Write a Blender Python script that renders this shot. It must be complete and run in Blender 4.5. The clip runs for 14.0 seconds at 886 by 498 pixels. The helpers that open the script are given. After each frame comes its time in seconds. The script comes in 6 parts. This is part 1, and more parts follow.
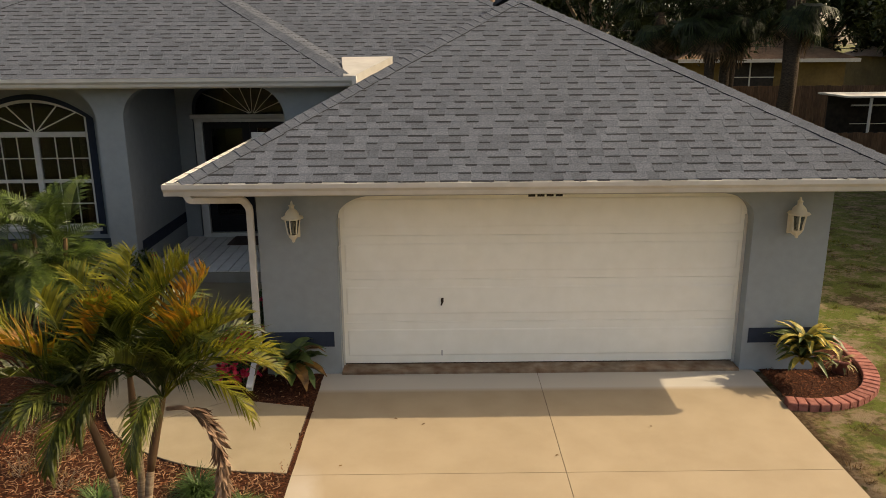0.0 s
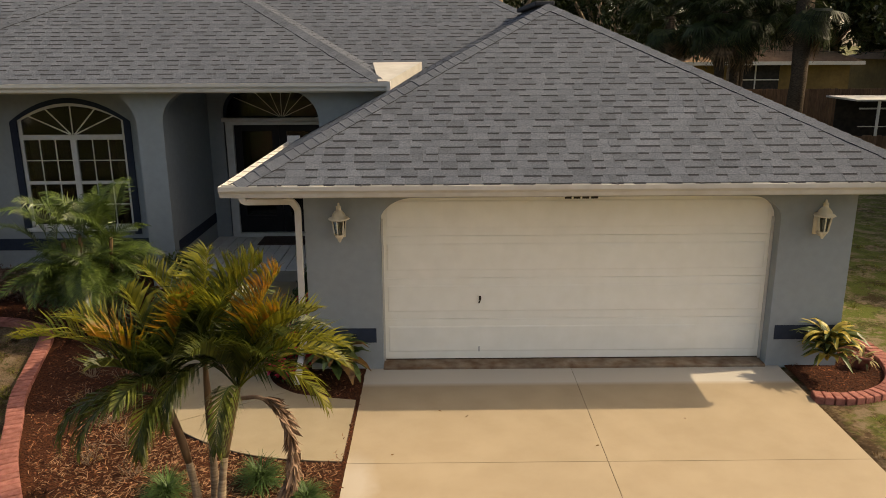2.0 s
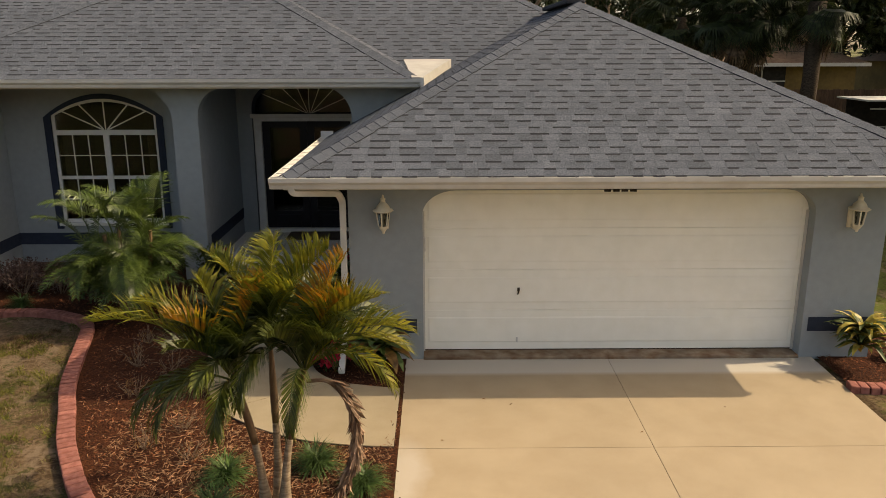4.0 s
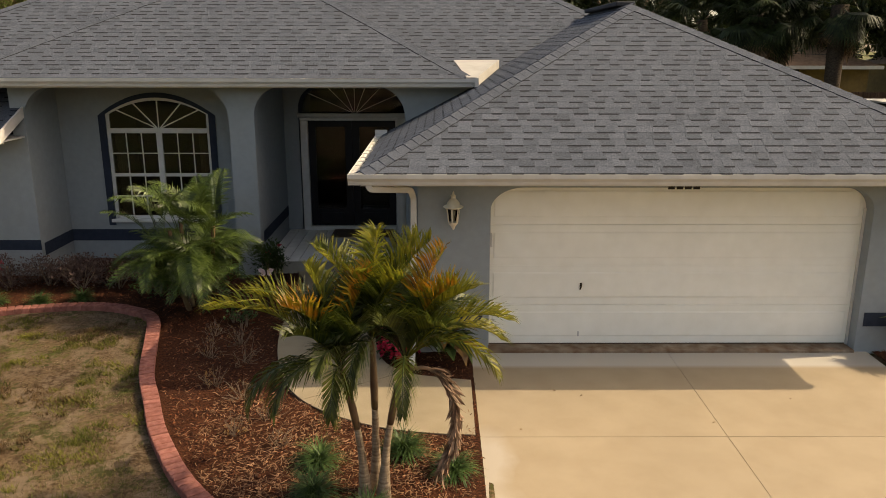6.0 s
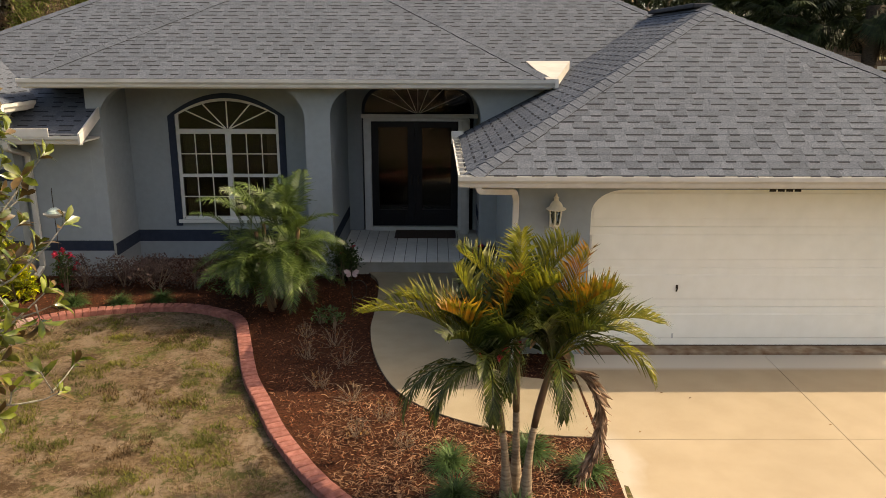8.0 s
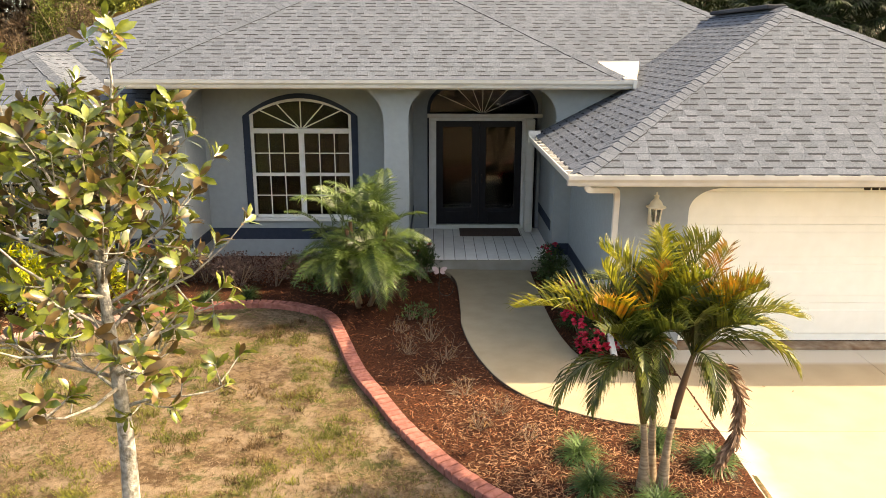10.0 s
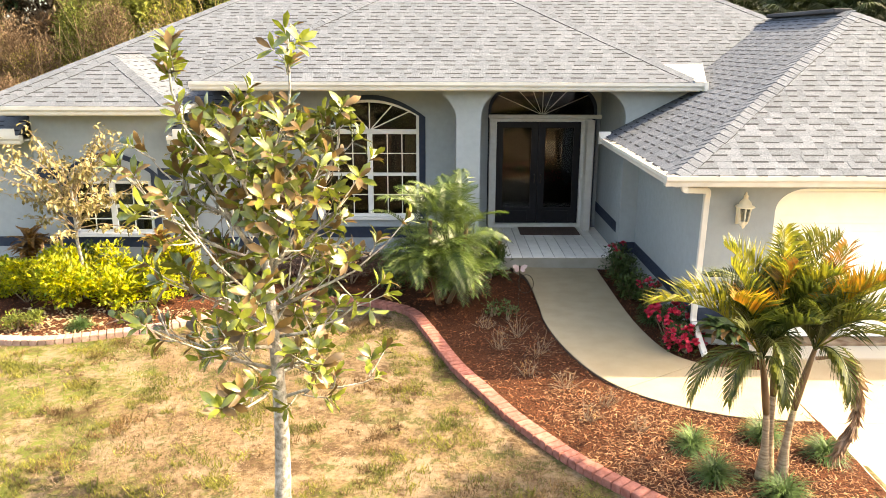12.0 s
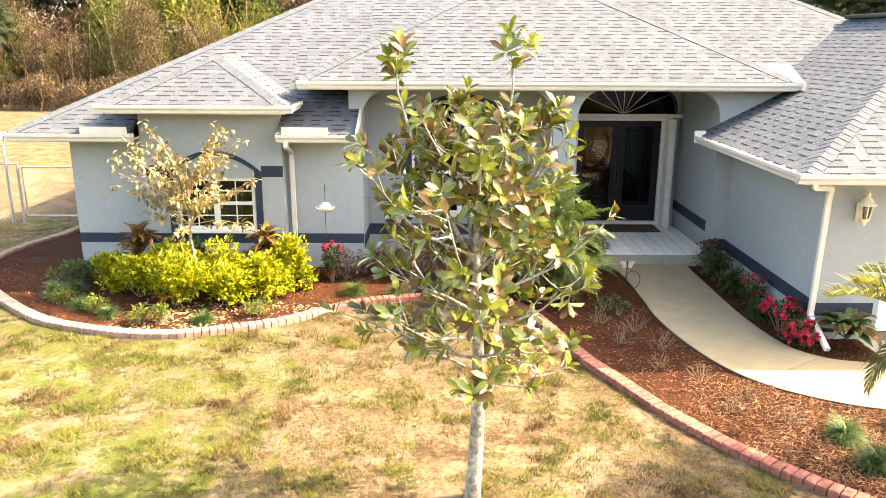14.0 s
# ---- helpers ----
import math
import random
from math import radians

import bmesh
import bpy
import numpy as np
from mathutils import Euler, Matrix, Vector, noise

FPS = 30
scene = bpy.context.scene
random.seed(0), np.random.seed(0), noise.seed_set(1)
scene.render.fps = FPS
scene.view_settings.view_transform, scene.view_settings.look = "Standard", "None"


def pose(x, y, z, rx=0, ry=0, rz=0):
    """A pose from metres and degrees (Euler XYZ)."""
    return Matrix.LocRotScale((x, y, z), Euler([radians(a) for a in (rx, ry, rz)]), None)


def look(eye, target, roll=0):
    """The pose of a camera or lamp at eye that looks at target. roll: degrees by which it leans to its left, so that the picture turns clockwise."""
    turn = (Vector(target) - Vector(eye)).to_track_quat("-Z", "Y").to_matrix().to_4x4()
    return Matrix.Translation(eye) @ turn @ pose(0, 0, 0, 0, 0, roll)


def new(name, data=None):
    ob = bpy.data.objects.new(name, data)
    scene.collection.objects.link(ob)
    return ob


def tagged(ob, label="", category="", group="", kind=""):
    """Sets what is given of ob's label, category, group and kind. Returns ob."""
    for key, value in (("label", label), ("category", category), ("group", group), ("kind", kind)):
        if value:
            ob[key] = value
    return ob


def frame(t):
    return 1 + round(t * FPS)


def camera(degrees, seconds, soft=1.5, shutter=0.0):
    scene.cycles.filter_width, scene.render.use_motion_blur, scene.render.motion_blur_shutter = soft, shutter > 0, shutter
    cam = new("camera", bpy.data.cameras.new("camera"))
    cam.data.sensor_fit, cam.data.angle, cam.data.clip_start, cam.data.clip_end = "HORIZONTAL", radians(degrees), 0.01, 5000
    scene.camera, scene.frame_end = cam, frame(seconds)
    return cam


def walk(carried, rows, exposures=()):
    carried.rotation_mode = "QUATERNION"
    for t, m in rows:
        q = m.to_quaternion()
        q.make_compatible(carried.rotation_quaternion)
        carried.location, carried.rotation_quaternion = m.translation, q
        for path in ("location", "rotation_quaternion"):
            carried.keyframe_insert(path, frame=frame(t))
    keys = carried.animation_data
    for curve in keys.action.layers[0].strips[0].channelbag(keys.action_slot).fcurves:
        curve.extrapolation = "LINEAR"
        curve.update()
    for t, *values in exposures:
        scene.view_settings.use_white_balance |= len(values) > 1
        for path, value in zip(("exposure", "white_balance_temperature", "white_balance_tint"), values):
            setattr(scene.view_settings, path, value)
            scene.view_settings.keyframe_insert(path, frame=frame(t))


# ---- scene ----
cam = camera(60.2, 14.0, soft=0.8)
PATH = [
    (0, (-1.246, -8.825, 3.845), (-1.232, -6.894, 3.324), -0.4),
    (0.5, (-1.396, -8.926, 3.869), (-1.383, -6.996, 3.348), -0.4),
    (1, (-1.543, -9.02, 3.895), (-1.532, -7.09, 3.374), -0.4),
    (1.5, (-1.689, -9.129, 3.914), (-1.673, -7.198, 3.396), -0.3),
    (2, (-1.726, -9.181, 3.932), (-1.712, -7.249, 3.413), -0.3),
    (2.5, (-1.786, -9.255, 3.915), (-1.771, -7.323, 3.397), -0.2),
    (3, (-1.909, -9.271, 3.889), (-1.894, -7.339, 3.371), -0.2),
    (5.5, (-2.856, -9.591, 3.853), (-2.84, -7.657, 3.343), 0.1),
    (6, (-3.083, -9.615, 3.849), (-3.069, -7.681, 3.338), 0.1),
    (6.5, (-3.349, -9.591, 3.869), (-3.333, -7.658, 3.355), 0.1),
    (7, (-3.593, -9.556, 3.862), (-3.577, -7.622, 3.352), 0.2),
    (7.5, (-3.962, -9.552, 3.848), (-3.945, -7.617, 3.339), 0.3),
    (8, (-4.365, -9.598, 3.879), (-4.348, -7.665, 3.366), 0.2),
    (8.2, (-4.515, -9.629, 3.9), (-4.501, -7.696, 3.386), 0.0),
    (10.5, (-5.918, -9.871, 3.925), (-5.905, -7.939, 3.407), 0.2),
    (11, (-6.19, -9.962, 3.957), (-6.179, -8.031, 3.437), 0.2),
    (11.5, (-6.504, -10.03, 3.979), (-6.494, -8.099, 3.458), 0.2),
    (12, (-6.873, -10.081, 3.983), (-6.862, -8.15, 3.463), 0.2),
    (12.5, (-7.278, -10.147, 3.987), (-7.269, -8.216, 3.468), 0.2),
    (13, (-7.721, -10.189, 4.017), (-7.712, -8.258, 3.493), 0.2),
    (13.5, (-8.16, -10.228, 4.021), (-8.15, -8.298, 3.497), 0.2),
    (14, (-8.597, -10.322, 4.009), (-8.586, -8.392, 3.485), 0.3),
]
EXPOSURE = [(0.0, 0.82, 8600, 10), (3.0, 0.85, 8600, 10), (6.5, 0.96, 8500, 10), (8.2, 1.37, 8400, 10), (10.3, 2.52, 8900, 9), (12.5, 3.18, 8900, 8), (14.0, 3.33, 8800, 8)]
walk(cam, [(t, look(eye, target, roll)) for t, eye, target, roll in PATH], EXPOSURE)

# ---- world and sun ----
SUN_TO = Vector((2.80, 0.35, 2.47)).normalized()
world = bpy.data.worlds.new("sky")
scene.world = world
world.use_nodes = True
wn = world.node_tree
sky = wn.nodes.new("ShaderNodeTexSky")
sky.sky_type, sky.sun_disc = "NISHITA", False
sky.sun_elevation = math.asin(SUN_TO.z)
sky.sun_rotation = math.atan2(SUN_TO.x, SUN_TO.y)
sky.air_density, sky.dust_density, sky.ozone_density = 0.75, 3.2, 0.6
wn.links.new(sky.outputs[0], wn.nodes["Background"].inputs[0])
wn.nodes["Background"].inputs[1].default_value = 0.15
sun = new("sun", bpy.data.lights.new("sun", "SUN"))
sun.data.energy, sun.data.angle, sun.data.color = 2.8, radians(0.55), (1.0, 0.92, 0.80)
sun.matrix_world = look(SUN_TO * 60, (0, 0, 0))


# ---- materials ----
def material(name, a, b, scale=18.0, rough=0.7, bump=0.15, bump_scale=None, metal=0.0, spec=0.4,
             big=0.9, big_amount=0.25, rnd=0.0, island=0.0, translucent=0.0, stretch=(1, 1, 1), detail=6.0):
    """Two colours mixed by a fine noise, darkened and lightened by a large one; rnd / island vary it piece by piece."""
    m = bpy.data.materials.new(name)
    m.use_nodes = True
    nt = m.node_tree
    nd, ln = nt.nodes, nt.links
    bsdf, out = nd["Principled BSDF"], nd["Material Output"]
    geo = nd.new("ShaderNodeNewGeometry")
    mp = nd.new("ShaderNodeMapping")
    mp.inputs["Scale"].default_value = stretch
    ln.new(geo.outputs["Position"], mp.inputs["Vector"])
    n1 = nd.new("ShaderNodeTexNoise")
    n1.inputs["Scale"].default_value, n1.inputs["Detail"].default_value = scale, detail
    ln.new(mp.outputs[0], n1.inputs["Vector"])
    ramp = nd.new("ShaderNodeValToRGB")
    ramp.color_ramp.elements[0].position, ramp.color_ramp.elements[1].position = 0.33, 0.67
    ramp.color_ramp.elements[0].color, ramp.color_ramp.elements[1].color = (*a, 1), (*b, 1)
    ln.new(n1.outputs["Fac"], ramp.inputs["Fac"])
    n2 = nd.new("ShaderNodeTexNoise")
    n2.inputs["Scale"].default_value, n2.inputs["Detail"].default_value = big, 3.0
    ln.new(geo.outputs["Position"], n2.inputs["Vector"])
    val = nd.new("ShaderNodeMapRange")
    val.inputs["From Min"].default_value, val.inputs["From Max"].default_value = 0.25, 0.75
    val.inputs["To Min"].default_value, val.inputs["To Max"].default_value = 1 - big_amount, 1 + big_amount
    ln.new(n2.outputs["Fac"], val.inputs["Value"])
    last = val.outputs["Result"]
    for amount, node, socket in ((rnd, "ShaderNodeObjectInfo", "Random"), (island, "ShaderNodeNewGeometry", "Random Per Island")):
        if amount:
            r = nd.new(node)
            mr = nd.new("ShaderNodeMapRange")
            mr.inputs["To Min"].default_value, mr.inputs["To Max"].default_value = 1 - amount, 1 + amount
            ln.new(r.outputs[socket], mr.inputs["Value"])
            mul = nd.new("ShaderNodeMath")
            mul.operation = "MULTIPLY"
            ln.new(last, mul.inputs[0])
            ln.new(mr.outputs["Result"], mul.inputs[1])
            last = mul.outputs[0]
    hsv = nd.new("ShaderNodeHueSaturation")
    ln.new(ramp.outputs["Color"], hsv.inputs["Color"])
    ln.new(last, hsv.inputs["Value"])
    ln.new(hsv.outputs["Color"], bsdf.inputs["Base Color"])
    bsdf.inputs["Roughness"].default_value, bsdf.inputs["Metallic"].default_value = rough, metal
    bsdf.inputs["Specular IOR Level"].default_value = spec
    if bump:
        n3 = nd.new("ShaderNodeTexNoise")
        n3.inputs["Scale"].default_value, n3.inputs["Detail"].default_value = bump_scale or scale * 3, 5.0
        ln.new(mp.outputs[0], n3.inputs["Vector"])
        bp = nd.new("ShaderNodeBump")
        bp.inputs["Strength"].default_value, bp.inputs["Distance"].default_value = bump, 0.02
        ln.new(n3.outputs["Fac"], bp.inputs["Height"])
        ln.new(bp.outputs[0], bsdf.inputs["Normal"])
    if translucent:
        tr = nd.new("ShaderNodeBsdfTranslucent")
        ln.new(hsv.outputs["Color"], tr.inputs["Color"])
        mx = nd.new("ShaderNodeMixShader")
        mx.inputs[0].default_value = translucent
        ln.new(bsdf.outputs[0], mx.inputs[1])
        ln.new(tr.outputs[0], mx.inputs[2])
        ln.new(mx.outputs[0], out.inputs["Surface"])
    return m


def glass_material():
    m = bpy.data.materials.new("window_glass")
    m.use_nodes = True
    nt = m.node_tree
    nd, ln = nt.nodes, nt.links
    nd.remove(nd["Principled BSDF"])
    tr, gl, fr, mx = (nd.new("ShaderNodeBsdf" + "Transparent"), nd.new("ShaderNodeBsdfGlossy"), nd.new("ShaderNodeFresnel"), nd.new("ShaderNodeMixShader"))
    tr.inputs[0].default_value = (0.5, 0.53, 0.53, 1)
    gl.inputs["Roughness"].default_value = 0.015
    fr.inputs[0].default_value = 1.42
    ln.new(fr.outputs[0], mx.inputs[0])
    ln.new(tr.outputs[0], mx.inputs[1])
    ln.new(gl.outputs[0], mx.inputs[2])
    ln.new(mx.outputs[0], nd["Material Output"].inputs["Surface"])
    return m


def ground_material():
    """Dry winter lawn: tan thatch, brown dead patches and green tufts."""
    m = material("dry_lawn", (0.062, 0.039, 0.018), (0.158, 0.106, 0.060), 26, 0.95, 0.7, 90, spec=0.1, big=0.55, big_amount=0.16)
    nt = m.node_tree
    nd, ln = nt.nodes, nt.links
    bsdf = nd["Principled BSDF"]
    base = bsdf.inputs["Base Color"].links[0].from_socket
    geo = nd.new("ShaderNodeNewGeometry")
    for scale, lo, hi, colour, fine in ((0.55, 0.55, 0.68, (0.068, 0.090, 0.013, 1), 9.0), (1.3, 0.51, 0.62, (0.0465, 0.0263, 0.0128, 1), 11.0), (2.4, 0.49, 0.60, (0.176, 0.128, 0.084, 1), 14.0), (3.1, 0.55, 0.63, (0.0413, 0.0465, 0.0105, 1), 17.0)):
        n = nd.new("ShaderNodeTexNoise")
        n.inputs["Scale"].default_value, n.inputs["Detail"].default_value, n.inputs["Roughness"].default_value = scale, 8.0, 0.68
        off = nd.new("ShaderNodeVectorMath")
        off.operation = "ADD"
        off.inputs[1].default_value = (scale * 31.0, 5.0, 0.0)
        ln.new(geo.outputs["Position"], off.inputs[0])
        ln.new(off.outputs[0], n.inputs["Vector"])
        f = nd.new("ShaderNodeTexNoise")
        f.inputs["Scale"].default_value, f.inputs["Detail"].default_value = fine, 4.0
        ln.new(geo.outputs["Position"], f.inputs["Vector"])
        add = nd.new("ShaderNodeMath")
        add.operation = "MULTIPLY_ADD"
        add.inputs[1].default_value, add.inputs[2].default_value = 0.35, -0.175
        ln.new(f.outputs["Fac"], add.inputs[0])
        tot = nd.new("ShaderNodeMath")
        ln.new(n.outputs["Fac"], tot.inputs[0])
        ln.new(add.outputs[0], tot.inputs[1])
        mr = nd.new("ShaderNodeMapRange")
        mr.inputs["From Min"].default_value, mr.inputs["From Max"].default_value = lo, hi
        mr.inputs["To Max"].default_value = 0.85
        ln.new(tot.outputs[0], mr.inputs["Value"])
        mix = nd.new("ShaderNodeMix")
        mix.data_type = "RGBA"
        mix.inputs[7].default_value = colour
        ln.new(mr.outputs["Result"], mix.inputs[0])
        ln.new(base, mix.inputs[6])
        if scale == 0.55:
            sep, lush = nd.new("ShaderNodeSeparateXYZ"), nd.new("ShaderNodeMapRange")
            ln.new(geo.outputs["Position"], sep.inputs[0])
            lush.inputs["From Min"].default_value, lush.inputs["From Max"].default_value = -9.8, -12.8
            lush.inputs["To Max"].default_value = 0.31
            ln.new(sep.outputs["X"], lush.inputs["Value"])
            near_x, keep = nd.new("ShaderNodeMapRange"), nd.new("ShaderNodeMapRange")
            near_x.inputs["From Min"].default_value, near_x.inputs["From Max"].default_value, near_x.inputs["To Max"].default_value = 2.5, 4.0, 0.30
            ln.new(sep.outputs["X"], near_x.inputs["Value"])
            keep.inputs["From Min"].default_value, keep.inputs["From Max"].default_value = 8.0, 3.0
            ln.new(sep.outputs["Y"], keep.inputs["Value"])
            both, gate = nd.new("ShaderNodeMath"), nd.new("ShaderNodeMath")
            gate.operation = "MULTIPLY"
            ln.new(lush.outputs["Result"], gate.inputs[0])
            ln.new(keep.outputs["Result"], gate.inputs[1])
            ln.new(gate.outputs[0], both.inputs[0])
            ln.new(near_x.outputs["Result"], both.inputs[1])
            more = nd.new("ShaderNodeMath")
            ln.new(tot.outputs[0], more.inputs[0])
            ln.new(both.outputs[0], more.inputs[1])
            ln.new(more.outputs[0], mr.inputs["Value"])
        base = mix.outputs[2]
    ln.new(base, bsdf.inputs["Base Color"])
    return m


STUCCO = material("grey_blue_stucco", (0.262, 0.289, 0.299), (0.284, 0.312, 0.322), 9, 0.9, 0.35, 140, spec=0.15, big=0.7, big_amount=0.05)
NAVY = material("navy_band_paint", (0.021, 0.029, 0.047), (0.027, 0.036, 0.056), 12, 0.8, 0.3, 140, spec=0.2, big_amount=0.1)
WHITE = material("white_painted_metal", (0.495, 0.4763, 0.4312), (0.555, 0.5363, 0.495), 6, 0.45, 0.05, 60, spec=0.4, big=1.4, big_amount=0.06)
FRAME = material("white_frame_paint", (0.561, 0.5525, 0.5185), (0.629, 0.6205, 0.595), 8, 0.5, 0.05, 60, big_amount=0.05)
SOFFIT = material("soffit_paint", (0.44, 0.43, 0.40), (0.50, 0.49, 0.46), 8, 0.8, 0.1, 60, big_amount=0.06)
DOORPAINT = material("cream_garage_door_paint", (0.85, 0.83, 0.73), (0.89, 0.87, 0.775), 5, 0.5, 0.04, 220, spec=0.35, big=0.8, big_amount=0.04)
SHINGLE = material("grey_asphalt_shingle", (0.058, 0.0660, 0.0800), (0.102, 0.1140, 0.1350), 55, 0.95, 0.5, 260, spec=0.15, big=0.8, big_amount=0.08, island=0.12)
SHINGLE_ONE = material("grey_asphalt_shingle_piece", (0.058, 0.0660, 0.0800), (0.102, 0.1140, 0.1350), 55, 0.95, 0.5, 260, spec=0.15, big=0.8, big_amount=0.08, rnd=0.18)
DECK = material("dark_roof_felt", (0.0375, 0.0375, 0.0413), (0.06, 0.06, 0.0638), 30, 0.95, 0.3, 100, spec=0.1)
# shade under shingle edges, put into a dark colour
SHADE_EDGE = material("shaded_shingle_edge", (0.016, 0.017, 0.020), (0.030, 0.031, 0.035), 30, 0.95, 0.3, 100, spec=0.1)
CONCRETE = material("warm_concrete", (0.25, 0.20, 0.127), (0.285, 0.23, 0.15), 3.5, 0.85, 0.18, 160, spec=0.25, big=0.45, big_amount=0.09, detail=9)
APRON = material("stained_concrete", (0.15, 0.0863, 0.0488), (0.27, 0.21, 0.15), 6, 0.9, 0.3, 90, spec=0.2, big=2.5, big_amount=0.3)
CLEAN = material("pale_concrete", (0.27, 0.245, 0.20), (0.32, 0.295, 0.25), 4, 0.85, 0.18, 160, spec=0.25, big=1.2, big_amount=0.08)
JOINT = material("dirt_in_joint", (0.045, 0.026, 0.018), (0.085, 0.052, 0.036), 30, 1.0, 0.4)
MULCH = material("red_brown_mulch", (0.018, 0.0065, 0.0035), (0.080, 0.028, 0.012), 48, 0.95, 1.0, 70, spec=0.1, big=1.3, big_amount=0.3)
CHIP = material("mulch_chip", (0.036, 0.012, 0.006), (0.165, 0.062, 0.028), 12, 0.9, 0.3, 120, spec=0.15, island=0.55)
LITTER = material("dry_leaf_litter", (0.125, 0.064, 0.034), (0.33, 0.185, 0.105), 14, 0.9, 0.3, 120, spec=0.15, island=0.35)
LITTER_PALE = material("pale_curled_leaf", (0.17, 0.11, 0.06), (0.33, 0.245, 0.155), 14, 0.9, 0.3, 120, spec=0.15, island=0.3)
BRICK = material("pinkish_red_edging", (0.2025, 0.0735, 0.0562), (0.3, 0.1237, 0.0975), 16, 0.9, 0.5, 120, spec=0.15, big=0.9, big_amount=0.22, rnd=0.14)
BRICK_PALE = material("weathered_pale_edging", (0.25, 0.15, 0.118), (0.33, 0.225, 0.18), 16, 0.9, 0.5, 120, spec=0.15, big=0.9, big_amount=0.15, rnd=0.14)
TUFT = material("olive_turf_clumps", (0.058, 0.064, 0.010), (0.150, 0.138, 0.024), 1.5, 0.8, 0, spec=0.2, big=0.7, big_amount=0.3, island=0.4, translucent=0.2)
LAWN = ground_material()
GRASS = material("grass_blades", (0.0562, 0.075, 0.015), (0.1575, 0.1275, 0.045), 1.2, 0.8, 0, spec=0.2, big=0.6, big_amount=0.2, island=0.35, translucent=0.25)
PORCH = material("pale_porch_boards", (0.70, 0.67, 0.61), (0.78, 0.75, 0.69), 7, 0.8, 0.2, 90, big_amount=0.1, rnd=0.06)
FLASHING = material("dull_white_sheet_metal", (0.3225, 0.3075, 0.27), (0.375, 0.3562, 0.315), 5, 0.6, 0.1, 40, spec=0.3, big=1.6, big_amount=0.08)
LANTERN = material("cream_lantern_paint", (0.60, 0.53, 0.39), (0.68, 0.61, 0.46), 12, 0.5, 0.05, 60, big_amount=0.05)
THATCH = material("dry_thatch_blades", (0.060, 0.039, 0.019), (0.20, 0.142, 0.097), 3.0, 0.9, 0, spec=0.1, big=0.8, big_amount=0.25, island=0.5, translucent=0.1)
TUFT_B = material("brown_turf_clumps", (0.055, 0.034, 0.015), (0.135, 0.083, 0.038), 1.5, 0.9, 0, spec=0.1, big=0.7, big_amount=0.3, island=0.4, translucent=0.1)
# near-black stands for unlit depth behind openings; plain black on wires and bars
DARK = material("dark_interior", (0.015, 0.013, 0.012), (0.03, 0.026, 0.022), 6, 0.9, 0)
NAVYDOOR = material("near_black_door_paint", (0.006, 0.0067, 0.0097), (0.0097, 0.0105, 0.0142), 9, 0.45, 0.05, 80, spec=0.2)
CURTAIN = material("beige_curtain", (0.17, 0.13, 0.09), (0.23, 0.18, 0.125), 20, 0.9, 0.2, 60)
BRONZE = material("dark_bronze_metal", (0.0375, 0.03, 0.0225), (0.0675, 0.0525, 0.0375), 20, 0.4, 0.1, metal=0.8)
GLASS = glass_material()
MAT = material("brown_coir_mat", (0.075, 0.045, 0.0338), (0.12, 0.075, 0.0562), 60, 1.0, 0.8, 200)
BARK_MAG = material("pale_mottled_bark", (0.1425, 0.1275, 0.0975), (0.375, 0.3525, 0.3075), 22, 0.9, 0.8, 60, spec=0.15, big=7, big_amount=0.4)
BARK_PALM = material("ringed_palm_trunk", (0.18, 0.12, 0.075), (0.34, 0.26, 0.175), 8, 0.9, 0.5, 40, spec=0.15, stretch=(1, 1, 6))
SHAFT = material("brown_green_crownshaft", (0.07, 0.030, 0.016), (0.135, 0.085, 0.038), 7, 0.6, 0.2, 30, stretch=(1, 1, 0.4))
PALM_BARK = material("dark_fibrous_trunk", (0.035, 0.026, 0.018), (0.09, 0.068, 0.05), 14, 0.95, 0.6, 40, spec=0.1, stretch=(1, 1, 4))
TWIG = material("grey_brown_twig", (0.12, 0.0825, 0.0562), (0.225, 0.165, 0.1125), 20, 0.9, 0.4)
PALE_TWIG = material("dry_straw_twig", (0.225, 0.15, 0.0825), (0.345, 0.255, 0.15), 20, 0.9, 0.3)


def foliage(name, a, b, rough=0.45, spec=0.4, island=0.4, tr=0.25, big=2.0):
    return material(name, a, b, 9, rough, 0, spec=spec, big=big, big_amount=0.2, island=island, translucent=tr)


LEAF_MAG = foliage("glossy_magnolia_leaf", (0.038, 0.058, 0.009), (0.160, 0.176, 0.024), 0.26, 0.6)
LEAF_MAG_B = foliage("bronze_magnolia_leaf", (0.050, 0.032, 0.011), (0.140, 0.082, 0.024), 0.45, 0.4)
PALM_G = foliage("palm_green_leaflet", (0.014, 0.028, 0.007), (0.048, 0.066, 0.012), 0.42, 0.35, tr=0.25)
PALM_Y = foliage("palm_yellow_leaflet", (0.075, 0.092, 0.010), (0.235, 0.205, 0.020), 0.5, 0.3, tr=0.45)
PALM_O = foliage("palm_orange_leaflet", (0.15, 0.145, 0.012), (0.36, 0.135, 0.014), 0.5, 0.3, tr=0.45)
PALM_YG = foliage("palm_yellow_green_leaflet", (0.026, 0.042, 0.008), (0.095, 0.105, 0.015), 0.45, 0.35, tr=0.35)
PALM_DEAD = foliage("dead_palm_leaflet", (0.15, 0.09, 0.058), (0.32, 0.215, 0.145), 0.8, 0.2)
ROBELLINI = foliage("feathery_palm_leaflet", (0.026, 0.050, 0.011), (0.10, 0.140, 0.026), 0.4, 0.4, tr=0.3)
DURANTA = foliage("golden_hedge_leaf", (0.075, 0.145, 0.006), (0.44, 0.38, 0.010), 0.5, 0.3, 0.55)
